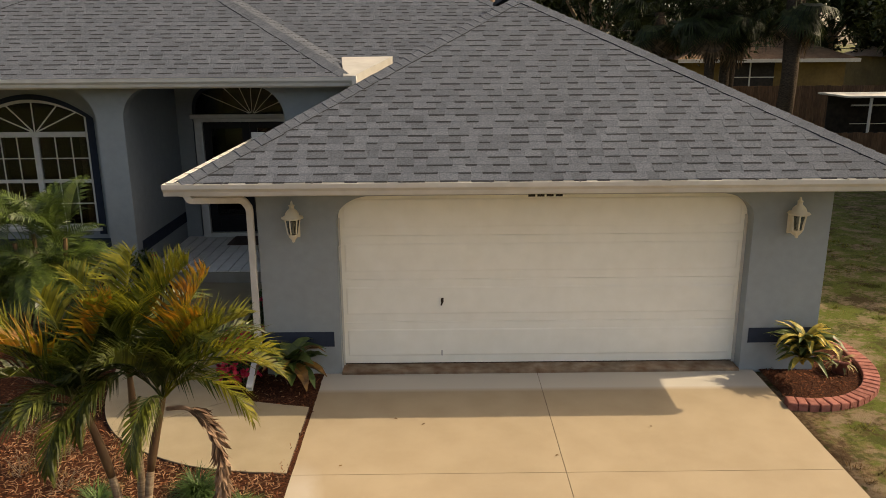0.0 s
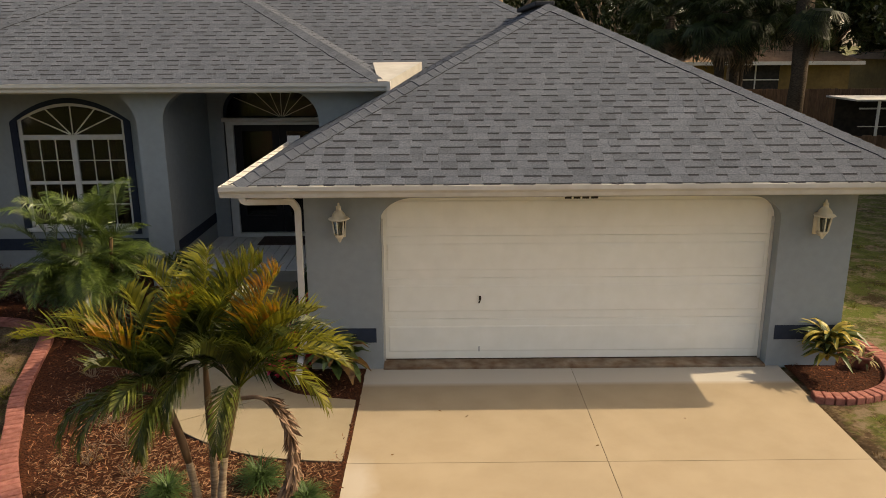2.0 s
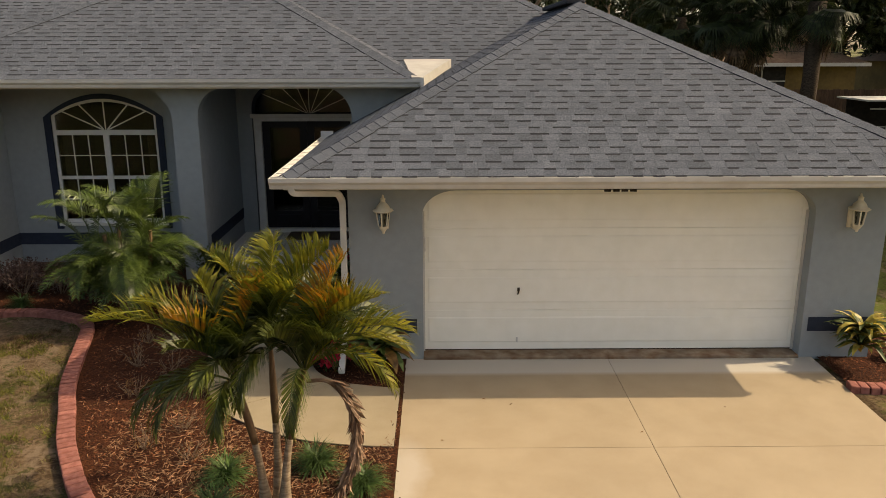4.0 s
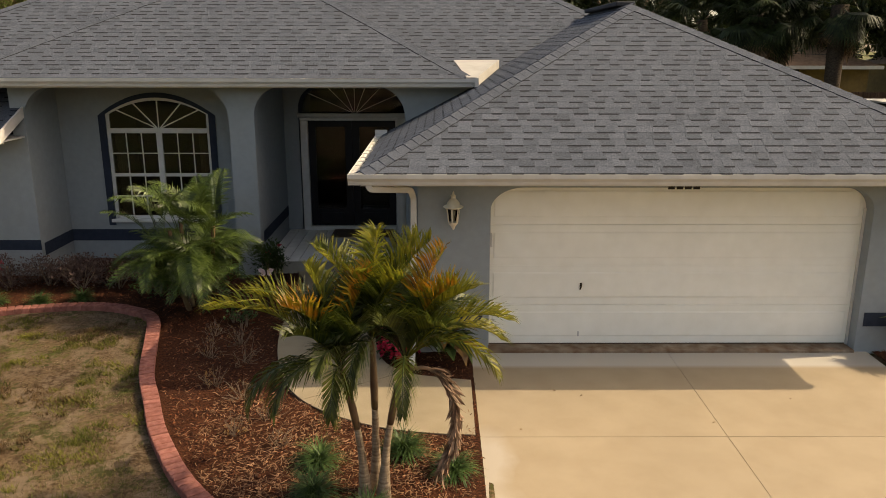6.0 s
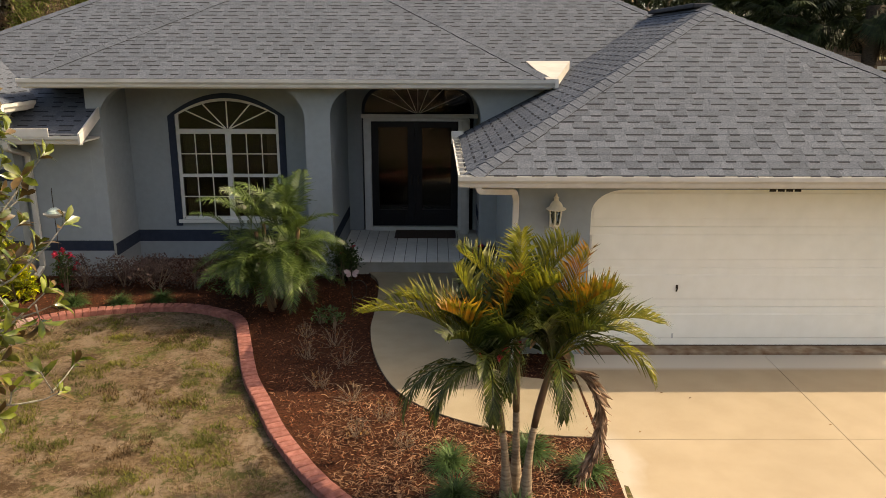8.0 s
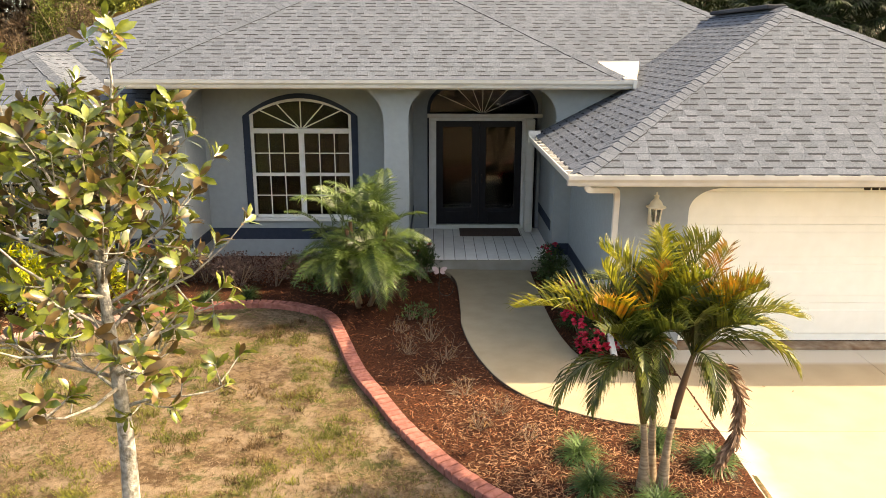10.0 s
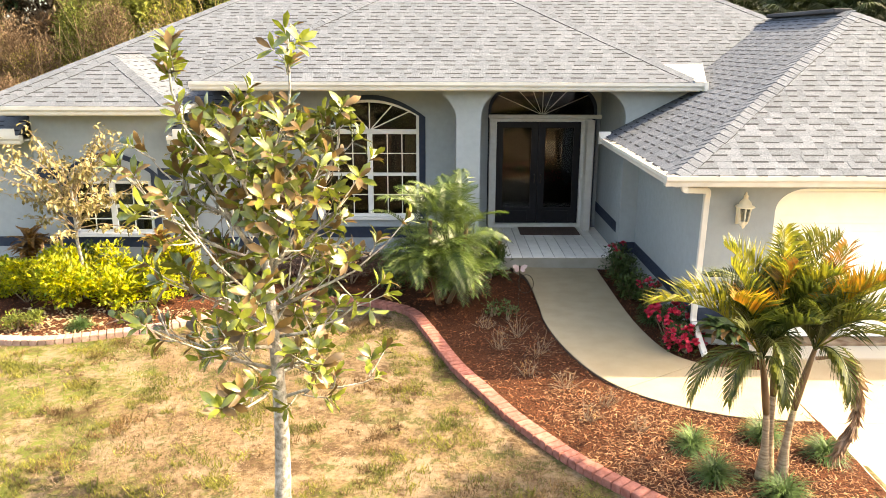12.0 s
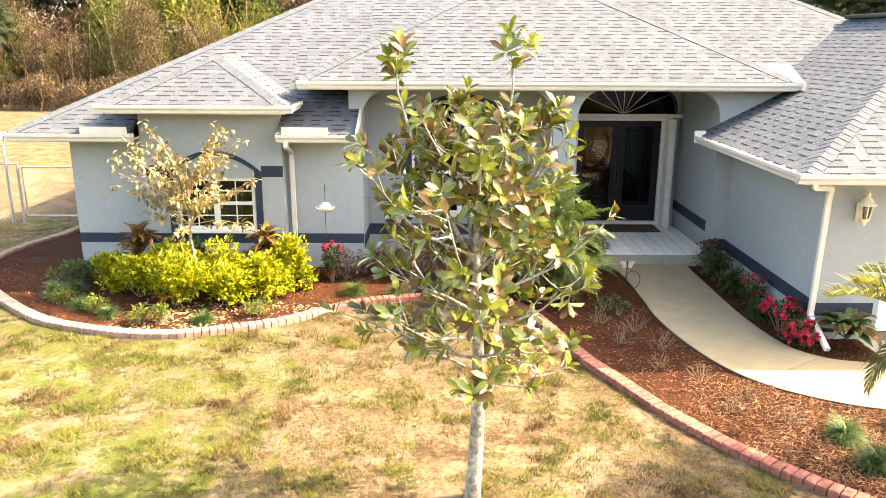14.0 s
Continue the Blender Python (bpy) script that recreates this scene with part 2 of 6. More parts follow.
MOUND = foliage("olive_mound_leaf", (0.06, 0.085, 0.012), (0.17, 0.19, 0.03), 0.6, 0.25)
SHRUB = foliage("mid_green_shrub_leaf", (0.0263, 0.0488, 0.012), (0.0638, 0.0975, 0.0225), 0.5, 0.3)
PURPLE = foliage("purple_brown_groundcover", (0.075, 0.0495, 0.045), (0.15, 0.1013, 0.0825), 0.7, 0.2)
CORDY = foliage("bronze_strap_leaf", (0.0675, 0.0338, 0.0135), (0.1875, 0.0975, 0.0225), 0.45, 0.4)
CROTON_Y = foliage("yellow_strap_leaf", (0.225, 0.2025, 0.0375), (0.4125, 0.3, 0.06), 0.45, 0.4)
CROTON_G = foliage("green_strap_leaf", (0.045, 0.0675, 0.0225), (0.1125, 0.1425, 0.045), 0.45, 0.4)
LIRIOPE = foliage("liriope_blade", (0.022, 0.050, 0.012), (0.075, 0.125, 0.034), 0.5, 0.3)
FLOWER_R = foliage("red_petal", (0.375, 0.0112, 0.03), (0.54, 0.0375, 0.0825), 0.6, 0.3, 0.2)
PINK = foliage("pale_pink_enamel", (0.42, 0.30, 0.30), (0.56, 0.46, 0.46), 0.4, 0.4, 0.2)
YELLOWED = foliage("yellowing_thin_leaf", (0.14, 0.12, 0.040), (0.32, 0.25, 0.115), 0.6, 0.3)
BRUSH_G = foliage("far_green_brush", (0.060, 0.076, 0.016), (0.165, 0.175, 0.036), 0.7, 0.2, 0.5, 0.2, 0.4)
BRUSH_Y = foliage("far_yellow_brush", (0.15, 0.15, 0.0225), (0.285, 0.255, 0.045), 0.7, 0.2, 0.5, 0.2, 0.4)
BRUSH_B = foliage("far_brown_brush", (0.066, 0.043, 0.025), (0.175, 0.118, 0.072), 0.8, 0.2, 0.5, 0.2, 0.4)
OAK = foliage("far_dark_canopy", (0.011, 0.018, 0.006), (0.034, 0.046, 0.014), 0.6, 0.2, 0.5, 0.15, 0.5)


# ---- mesh building ----
class Mesh:
    """Collects points and faces, then becomes one mesh."""

    def __init__(self):
        self.v, self.f, self.slots, self.slot = [], [], [], 0

    def face(self, pts):
        n = len(self.v)
        self.v.extend(tuple(p) for p in pts)
        self.f.append(tuple(range(n, n + len(pts))))
        self.slots.append(self.slot)

    def add(self, pts, faces):
        n = len(self.v)
        self.v.extend(tuple(p) for p in pts)
        for f in faces:
            self.f.append(tuple(n + i for i in f))
            self.slots.append(self.slot)
        return self

    def box(self, x0, x1, y0, y1, z0, z1, c=0.0):
        """A box; c: the width of its chamfered edges."""
        if not c:
            p = [(x, y, z) for x in (x0, x1) for y in (y0, y1) for z in (z0, z1)]
            return self.add(p, [(0, 1, 3, 2), (4, 6, 7, 5), (0, 4, 5, 1), (2, 3, 7, 6), (0, 2, 6, 4), (1, 5, 7, 3)])
        bm = bmesh.new()
        bmesh.ops.create_cube(bm, size=1.0, matrix=Matrix.LocRotScale(((x0 + x1) / 2, (y0 + y1) / 2, (z0 + z1) / 2), None, (x1 - x0, y1 - y0, z1 - z0)))
        bmesh.ops.bevel(bm, geom=bm.edges[:], offset=c, segments=2, affect="EDGES", profile=0.5)
        self.take(bm)
        return self

    def take(self, bm, m=None):
        bm.verts.index_update()
        self.add([(m @ v.co if m else v.co) for v in bm.verts], [[v.index for v in f.verts] for f in bm.faces])
        bm.free()
        return self

    def extrude(self, outline, y0, y1):
        """An outline of (x, z) made solid from y0 (its front) to y1."""
        n = len(outline)
        pts = [(x, y0, z) for x, z in outline] + [(x, y1, z) for x, z in outline]
        faces = [tuple(range(n)), tuple(range(2 * n - 1, n - 1, -1))]
        faces += [(i, i + n, (i + 1) % n + n, (i + 1) % n) for i in range(n)]
        return self.add(pts, faces)

    def slab(self, outline, z0, z1):
        """An outline of (x, y) made solid from z0 to z1."""
        n = len(outline)
        pts = [(x, y, z0) for x, y in outline] + [(x, y, z1) for x, y in outline]
        faces = [tuple(range(n - 1, -1, -1)), tuple(range(n, 2 * n))]
        faces += [(i, (i + 1) % n, (i + 1) % n + n, i + n) for i in range(n)]
        return self.add(pts, faces)

    def tube(self, pts, radii, n=8, cap=True):
        pts = [Vector(p) for p in pts]
        if not hasattr(radii, "__len__"):
            radii = [radii] * len(pts)
        base = len(self.v)
        side = None
        for i, p in enumerate(pts):
            d = (pts[min(i + 1, len(pts) - 1)] - pts[max(i - 1, 0)]).normalized()
            if side is None:
                side = d.cross(Vector((0, 0, 1)) if abs(d.z) < 0.9 else Vector((1, 0, 0))).normalized()
            side = (side - d * side.dot(d)).normalized()
            up = d.cross(side)
            for k in range(n):
                a = 2 * math.pi * k / n
                self.v.append(tuple(p + radii[i] * (math.cos(a) * side + math.sin(a) * up)))
        for i in range(len(pts) - 1):
            for k in range(n):
                a, b = base + i * n + k, base + i * n + (k + 1) % n
                self.f.append((a, b, b + n, a + n))
                self.slots.append(self.slot)
        if cap:
            for r, rev in ((0, True), (len(pts) - 1, False)):
                q = [base + r * n + k for k in range(n)]
                self.f.append(tuple(q[::-1] if rev else q))
                self.slots.append(self.slot)
        return self

    def lathe(self, profile, n=16, at=(0, 0, 0)):
        """(radius, z) rings about the z axis."""
        base = len(self.v)
        for r, z in profile:
            for k in range(n):
                a = 2 * math.pi * k / n
                self.v.append((at[0] + r * math.cos(a), at[1] + r * math.sin(a), at[2] + z))
        for i in range(len(profile) - 1):
            for k in range(n):
                a, b = base + i * n + k, base + i * n + (k + 1) % n
                self.f.append((a, b, b + n, a + n))
                self.slots.append(self.slot)
        return self

    def make(self, name, mats, smooth=False):
        me = bpy.data.meshes.new(name)
        me.from_pydata(self.v, [], self.f)
        for m in (mats if isinstance(mats, (list, tuple)) else [mats]):
            me.materials.append(m)
        if any(self.slots):
            me.polygons.foreach_set("material_index", self.slots)
        if smooth:
            me.polygons.foreach_set("use_smooth", [True] * len(me.polygons))
        me.update()
        return me


def part(name, mesh, mats, parent=None, label="", smooth=False, kind=""):
    ob = new(name, mesh.make(name, mats, smooth))
    ob.parent = parent
    return tagged(ob, label, kind=kind)


def thing(name, label, category, group="", at=None):
    ob = new(name)
    ob.empty_display_size = 0.2
    if at is not None:
        ob.matrix_world = at
    return tagged(ob, label, category, group)


def inside(x, y, poly):
    c, j = False, len(poly) - 1
    for i in range(len(poly)):
        (xi, yi), (xj, yj) = poly[i], poly[j]
        if (yi > y) != (yj > y) and x < (xj - xi) * (y - yi) / (yj - yi) + xi:
            c = not c
        j = i
    return c


def smooth_path(pts, step):
    """Points every step metres along a smooth curve through pts."""
    P = [Vector(p) for p in pts]
    P = [2 * P[0] - P[1]] + P + [2 * P[-1] - P[-2]]
    fine = []
    for i in range(1, len(P) - 2):
        for k in range(24):
            t = k / 24
            a, b, c, d = P[i - 1], P[i], P[i + 1], P[i + 2]
            fine.append(0.5 * (2 * b + (c - a) * t + (2 * a - 5 * b + 4 * c - d) * t * t + (3 * b - a - 3 * c + d) * t ** 3))
    fine.append(P[-2])
    out, need = [fine[0]], step
    for a, b in zip(fine, fine[1:]):
        d = (b - a).length
        while d >= need and d > 0:
            a = a + (b - a) * (need / d)
            out.append(a)
            d, need = (b - a).length, step
        need -= d
    return out

# ---- ground ----
def ground_z(x, y):
    sink = 0.3 if -2.5 < x < 2.5 and -13.2 < y < 0 else 0.0
    return -0.07 - 0.012 * max(0.0, min(30.0, -y)) - sink


def drive_z(y):
    return -0.045 - 0.02 * max(0.0, -y - 0.2)


def ground():
    m = Mesh()
    xs = [-600, -200, -80, -40] + sorted([-26 + 0.6 * i for i in range(64)] + [-2.56, -2.49, 2.49, 2.56]) + [14, 20, 40, 80, 200, 600]
    ys = [-600, -200, -60, -30] + [-16 + 0.6 * i for i in range(54)] + [18, 24, 40, 60, 100, 250, 700]
    def level(x, y):
        deep = inside(x, y, BED) and min((p.x - x) ** 2 + (p.y - y) ** 2 for p in CURB_LINE) > 0.75
        return ground_z(x, y) + 0.012 * noise.noise(Vector((x * 0.7, y * 0.7, 0))) - (0.15 if deep else 0)

    pts = [(x, y, level(x, y)) for y in ys for x in xs]
    w = len(xs)
    m.add(pts, [(j * w + i, j * w + i + 1, (j + 1) * w + i + 1, (j + 1) * w + i) for j in range(len(ys) - 1) for i in range(w - 1)])
    ob = part("ground", m, LAWN, smooth=True, label="dry tan and green winter lawn", kind="structure")
    return tagged(ob, category="lawn")


CURB = [(-16.55, 8.6), (-16.58, 7.2), (-16.62, 5.8), (-16.9, 4.9), (-17.06, 3.9), (-16.85, 3.0), (-16.35, 2.15), (-15.69, 1.45), (-14.83, 0.67), (-14.2, 0.27), (-13.25, -0.05), (-12.42, -0.12), (-11.67, 0.08), (-10.92, 0.42), (-10.3, 0.95),
        (-9.9, 1.24), (-9.36, 1.46), (-8.57, 1.60), (-8.05, 1.54), (-7.66, 1.36), (-7.40, 1.17), (-7.21, 0.88), (-7.06, 0.42), (-6.94, 0.02), (-6.64, -0.95), (-6.33, -1.65), (-6.06, -2.26), (-5.78, -2.76), (-5.53, -3.16), (-5.25, -3.52),
        (-4.80, -4.0), (-4.35, -4.42), (-3.85, -4.84), (-3.3, -5.22), (-2.72, -5.55)]
CURB_LINE = [Vector((p.x, p.y)) for p in smooth_path([(x, y, 0) for x, y in CURB], 0.108)]
BED = [(p.x, p.y) for p in CURB_LINE] + [(-2.64, -5.55), (-2.64, 0.0), (-3.2, 0.0), (-3.2, 6.2), (-15.1, 6.2), (-15.1, 8.6)]
CURB_R = [(2.66, -1.12), (3.0, -1.16), (3.38, -1.06), (3.72, -0.78), (3.95, -0.35), (4.02, 0.1), (3.98, 0.55), (3.8, 0.95)]
CURB_R_LINE = [Vector((p.x, p.y)) for p in smooth_path([(x, y, 0) for x, y in CURB_R], 0.108)]
BED_R = [(p.x, p.y) for p in CURB_R_LINE] + [(3.3, 1.1), (3.3, -0.15), (2.64, -0.15)]


ground()


def walk_z(y):
    return ground_z(-9, y) + 0.048 + 0.008 * max(0.0, y + 2.4)


def bed_z(x, y):
    return ground_z(-9, y) + 0.026 + 0.014 * noise.noise(Vector((x * 1.3, y * 1.3, 3))) + 0.012 * noise.noise(Vector((x * 6, y * 6, 7)))


def mulch_bed(name, poly, label):
    m, s = Mesh(), 0.09
    x0, x1 = min(p[0] for p in poly), max(p[0] for p in poly)
    y0, y1 = min(p[1] for p in poly), max(p[1] for p in poly)
    index = {}
    nx, ny = int((x1 - x0) / s) + 1, int((y1 - y0) / s) + 1
    for j in range(ny):
        for i in range(nx):
            cx, cy = x1 - (i + 0.5) * s, y0 + (j + 0.5) * s
            if inside(cx, cy, poly) and not (-9.9 < cx < -3.3 and cy > 4.6) and not (-15.2 < cx < -9.9 and cy > 3.5):
                q = []
                for di, dj in ((0, 0), (0, 1), (1, 1), (1, 0)):
                    k = (i + di, j + dj)
                    if k not in index:
                        index[k] = len(m.v)
                        x, y = x1 - k[0] * s, y0 + k[1] * s
                        m.v.append((x, y, bed_z(x, y)))
                    q.append(index[k])
                m.f.append(tuple(q))
                m.slots.append(0)
    ob = part(name, m, MULCH, smooth=True, label=label, kind="structure")
    return tagged(ob, category="mulch bed")


mulch_bed("mulch_bed", BED, "red-brown wood mulch bed in front of the house")
mulch_bed("mulch_bed", BED_R, "small red-brown mulch bed beside the garage")

SIDEWALK_L = [(-5.56, 3.36), (-5.34, 2.7), (-5.30, 1.33), (-5.30, 0.6), (-5.18, -0.28), (-4.94, -1.10), (-4.62, -1.64), (-4.19, -2.0), (-3.68, -2.26), (-3.15, -2.38), (-2.68, -2.42)]
SIDEWALK_R = [(-2.68, -1.12), (-3.1, -1.03), (-3.47, -0.9), (-3.8, -0.48), (-3.97, 0.6), (-4.0, 2.46), (-4.0, 3.36)]


def paving():
    left = [(p.x, p.y) for p in smooth_path([(x, y, 0) for x, y in SIDEWALK_L], 0.12)]
    right = [(p.x, p.y) for p in smooth_path([(x, y, 0) for x, y in SIDEWALK_R], 0.12)]
    walk_way = tagged(new("sidewalk"), "curved warm beige concrete front walk", "sidewalk", kind="structure")
    # two pours with a dark control joint between them
    cut_l, cut_r = min(range(len(left)), key=lambda i: abs(left[i][1] + 1.6)), min(range(len(right)), key=lambda i: abs(right[i][0] + 3.45))
    far_piece = left[:cut_l + 1] + right[cut_r:]
    near_piece = left[cut_l:] + right[:cut_r + 1]
    for outline in (far_piece, near_piece):
        cx, cy = sum(p[0] for p in outline) / len(outline), sum(p[1] for p in outline) / len(outline)
        outline = [(x + (cx - x) * 0.0025, y + (cy - y) * 0.0025) for x, y in outline]
        m = Mesh().slab(outline, -0.2, 0.026)
        m.v = [(x, y, walk_z(y) if z > 0 else z - 0.1) for x, y, z in m.v]
        part("slab", m, CONCRETE, walk_way)
    fill = Mesh().slab(left + right, -0.2, 0.016)
    fill.v = [(x, y, walk_z(y) - 0.01 if z > 0 else z - 0.1) for x, y, z in fill.v]
    part("joint_fill", fill, JOINT, walk_way)

    drive = tagged(new("driveway"), "wide warm beige concrete driveway with sawn joints", "driveway", kind="structure")
    ys = [-0.2, -2.40, -5.3, -8.6, -13.0]
    for a, b in zip(ys, ys[1:]):
        for x0, x1 in ((-2.65, -0.045), (-0.045, 2.6)):
            g = 0.003
            m = Mesh()
            q = [(x0 + g, a - g), (x1 - g, a - g), (x1 - g, b + g), (x0 + g, b + g)]
            m.add([(x, y, drive_z(y)) for x, y in q] + [(x, y, drive_z(y) - 0.15) for x, y in q],
                  [(3, 2, 1, 0), (4, 5, 6, 7), (0, 1, 5, 4), (1, 2, 6, 5), (2, 3, 7, 6), (3, 0, 4, 7)])
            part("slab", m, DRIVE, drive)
    m = Mesh()
    m.add([(x, y, drive_z(y) - 0.006) for x, y in ((-2.66, -0.2), (2.6, -0.2), (2.6, -13), (-2.66, -13))], [(3, 2, 1, 0)])
    part("joint_fill", m, JOINT, drive)
    sill = Mesh().box(-2.42, 2.42, -0.24, 0.06, -0.2, -0.012, 0.008)
    part("threshold", sill, APRON, drive, "brown-stained concrete threshold")


def drive_material():
    """Warm concrete, paler in a strip along the garage door, with a few dark spots."""
    m = material("driveway_concrete", (0.278, 0.216, 0.140), (0.312, 0.246, 0.163), 2.6, 0.85, 0.18, 160, spec=0.25, big=0.4, big_amount=0.08, detail=9)
    nt = m.node_tree
    nd, ln = nt.nodes, nt.links
    bsdf = nd["Principled BSDF"]
    base = bsdf.inputs["Base Color"].links[0].from_socket
    geo, sep = nd.new("ShaderNodeNewGeometry"), nd.new("ShaderNodeSeparateXYZ")
    ln.new(geo.outputs["Position"], sep.inputs[0])
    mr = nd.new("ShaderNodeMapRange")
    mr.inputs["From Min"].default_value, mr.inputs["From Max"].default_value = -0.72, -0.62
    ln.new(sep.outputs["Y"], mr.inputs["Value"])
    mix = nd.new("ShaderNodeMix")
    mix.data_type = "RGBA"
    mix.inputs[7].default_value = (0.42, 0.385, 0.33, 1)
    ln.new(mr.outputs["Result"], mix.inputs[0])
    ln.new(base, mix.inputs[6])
    edge, along, wear, amount = nd.new("ShaderNodeMapRange"), nd.new("ShaderNodeMapRange"), nd.new("ShaderNodeTexNoise"), nd.new("ShaderNodeMath")
    wear.inputs["Scale"].default_value, wear.inputs["Detail"].default_value = 1.6, 6.0
    ln.new(geo.outputs["Position"], wear.inputs["Vector"])
    shift = nd.new("ShaderNodeMath")
    shift.operation = "MULTIPLY_ADD"
    shift.inputs[1].default_value = -0.7
    ln.new(wear.outputs["Fac"], shift.inputs[0])
    ln.new(sep.outputs["X"], shift.inputs[2])
    edge.inputs["From Min"].default_value, edge.inputs["From Max"].default_value = -2.66, -2.86
    ln.new(shift.outputs[0], edge.inputs["Value"])
    along.inputs["From Min"].default_value, along.inputs["From Max"].default_value = -2.1, -2.6
    ln.new(sep.outputs["Y"], along.inputs["Value"])
    amount.operation = "MULTIPLY"
    ln.new(edge.outputs["Result"], amount.inputs[0])
    ln.new(along.outputs["Result"], amount.inputs[1])
    worn = nd.new("ShaderNodeMix")
    worn.data_type = "RGBA"
    worn.inputs[7].default_value = (0.36, 0.31, 0.245, 1)
    ln.new(amount.outputs[0], worn.inputs[0])
    ln.new(mix.outputs[2], worn.inputs[6])
    ln.new(worn.outputs[2], bsdf.inputs["Base Color"])
    return m


DRIVE = drive_material()
paving()

# ---- the house ----
house = thing("house", "single-storey grey-blue stucco house with grey shingle roof", "house")
WALL_F, WALL_LOW, WALL_BAY, WALL_WIN, WALL_DOOR = 3.3, 3.3, 3.0, 4.46, 5.8


def arch_outline(x0, x1, base, top, r, rz=None, n=10):
    """The inner edge of an opening with rounded upper corners, from its left foot to its right foot."""
    rz = rz or r
    pts = [(x0, base)]
    pts += [(x0 + r - r * math.cos(a), top - rz + rz * math.sin(a)) for a in [math.pi / 2 * k / n for k in range(n + 1)]]
    pts += [(x1 - r + r * math.sin(a), top - rz + rz * math.cos(a)) for a in [math.pi / 2 * k / n for k in range(n + 1)]]
    pts += [(x1, base)]
    return pts


def fan_outline(x0, x1, base, spring, rise, n=24):
    """An opening with a low arched head."""
    w, c = (x1 - x0) / 2, (x0 + x1) / 2
    pts = [(x0, base)]
    pts += [(c + w * (2 * k / n - 1), spring + rise * (1 - (2 * k / n - 1) ** 2)) for k in range(n + 1)]
    return pts + [(x1, base)]


def wall_with(x0, x1, z0, z1, opening, y0, y1, sill=None):
    """A wall whose opening's outline runs from its left foot to its right; sill: a wall piece goes below it."""
    m = Mesh()
    base = sill if sill is not None else z0
    m.extrude([(x0, base), (x0, z1), (x1, z1), (x1, base)][::1] + opening[::-1], y0, y1)
    if sill is not None:
        m.box(x0, x1, y0, y1, z0, sill)
    return m


def walls():
    part("garage_wall", wall_with(-3.33, 3.33, -0.2, 2.36, arch_outline(-2.42, 2.43, -0.2, 2.155, 0.42, 0.30), -0.2, -0.004), STUCCO, house)
    part("garage_wall", Mesh().box(-3.33, -3.13, -0.003, WALL_F - 0.002, -0.2, 2.36), STUCCO, house)
    part("garage_wall", Mesh().box(3.13, 3.33, -0.003, 12.0, -0.2, 2.36), STUCCO, house)
    part("porch_wall", Mesh().box(-3.55, -3.35, WALL_F + 0.222, 6.0, -0.2, 3.3), STUCCO, house)
    # the arcade in front of window and door
    m = Mesh()
    a1, a2 = arch_outline(-9.97, -6.57, -0.2, 3.22, 0.55), arch_outline(-6.15, -3.63, -0.2, 3.22, 0.5)
    m.extrude([(-10.19, -0.2), (-10.19, 3.3), (-2.5, 3.3), (-2.5, 2.0), (-3.13, 2.0), (-3.13, -0.2)] + a2[::-1] + a1[::-1], WALL_F, WALL_F + 0.22)
    part("arcade_wall", m, STUCCO, house)
    part("alcove_wall", Mesh().box(-10.19, -9.97, WALL_F + 0.22, WALL_WIN + 0.2, -0.2, 3.3), STUCCO, house)
    part("alcove_wall", Mesh().box(-6.57, -6.15, WALL_F + 0.22, 6.0, -0.2, 3.3), STUCCO, house)
    win = fan_outline(-9.13, -7.25, 0.72, 2.66, 0.30)
    part("window_wall", wall_with(-9.97, -6.57, -0.2, 3.3, win, WALL_WIN, WALL_WIN + 0.2, 0.72), STUCCO, house)
    part("door_wall", wall_with(-6.15, -3.35, 0.0, 3.3, arch_outline(-5.86, -3.62, 0.0, 3.12, 0.45), WALL_DOOR, WALL_DOOR + 0.2), STUCCO, house)
    part("porch_ceiling", Mesh().box(-9.97, -6.57, WALL_F + 0.22, WALL_WIN, 3.24, 3.30), SOFFIT, house)
    part("porch_ceiling", Mesh().box(-6.15, -3.2, WALL_F + 0.22, WALL_DOOR, 3.24, 3.30), SOFFIT, house)
    part("low_wall", Mesh().box(-15.17, -10.191, WALL_LOW, WALL_LOW + 0.2, -0.2, 2.40), STUCCO, house)
    part("end_wall", Mesh().box(-15.17, -14.97, WALL_LOW + 0.2, 14.0, -0.2, 2.40), STUCCO, house)
    part("back_wall", Mesh().box(-15.17, 3.33, 14.0, 14.2, -0.2, 2.40), STUCCO, house)
    bay = [(-13.24, 0.74), (-13.24, 1.67), (-11.86, 1.67), (-11.86, 0.74)]
    part("bay_wall", wall_with(-13.80, -11.34, -0.2, 2.88, bay, WALL_BAY, WALL_BAY + 0.28, 0.74), STUCCO, house)
    # painted bands
    b = 0.006
    for x0, x1, y, z0, z1 in ((-3.33, -2.5, -0.2, 0.31, 0.50), (2.5, 3.33, -0.2, 0.31, 0.50), (-9.97, -6.57, WALL_WIN, 0.30, 0.52), (-15.17, -13.80, WALL_LOW, 0.42, 0.60),
                              (-11.34, -9.97, WALL_LOW, 0.42, 0.60), (-13.80, -11.34, WALL_BAY, 0.49, 0.67), (-13.80, -13.38, WALL_BAY, 1.69, 1.89), (-11.72, -11.34, WALL_BAY, 1.69, 1.89), (-3.63, -3.335, WALL_F, 0.31, 0.52)):
        part("painted_band", Mesh().box(x0 - (b if x0 in (-3.33,) else 0), x1 + (b if x1 == 3.33 else 0), y - b, y - 0.0005, z0, z1), NAVY, house, "navy blue painted band")
    part("painted_band", Mesh().box(-3.33 - b, -3.3305, -0.2, WALL_F - 0.003, 0.31, 0.52), NAVY, house, "navy blue painted band")
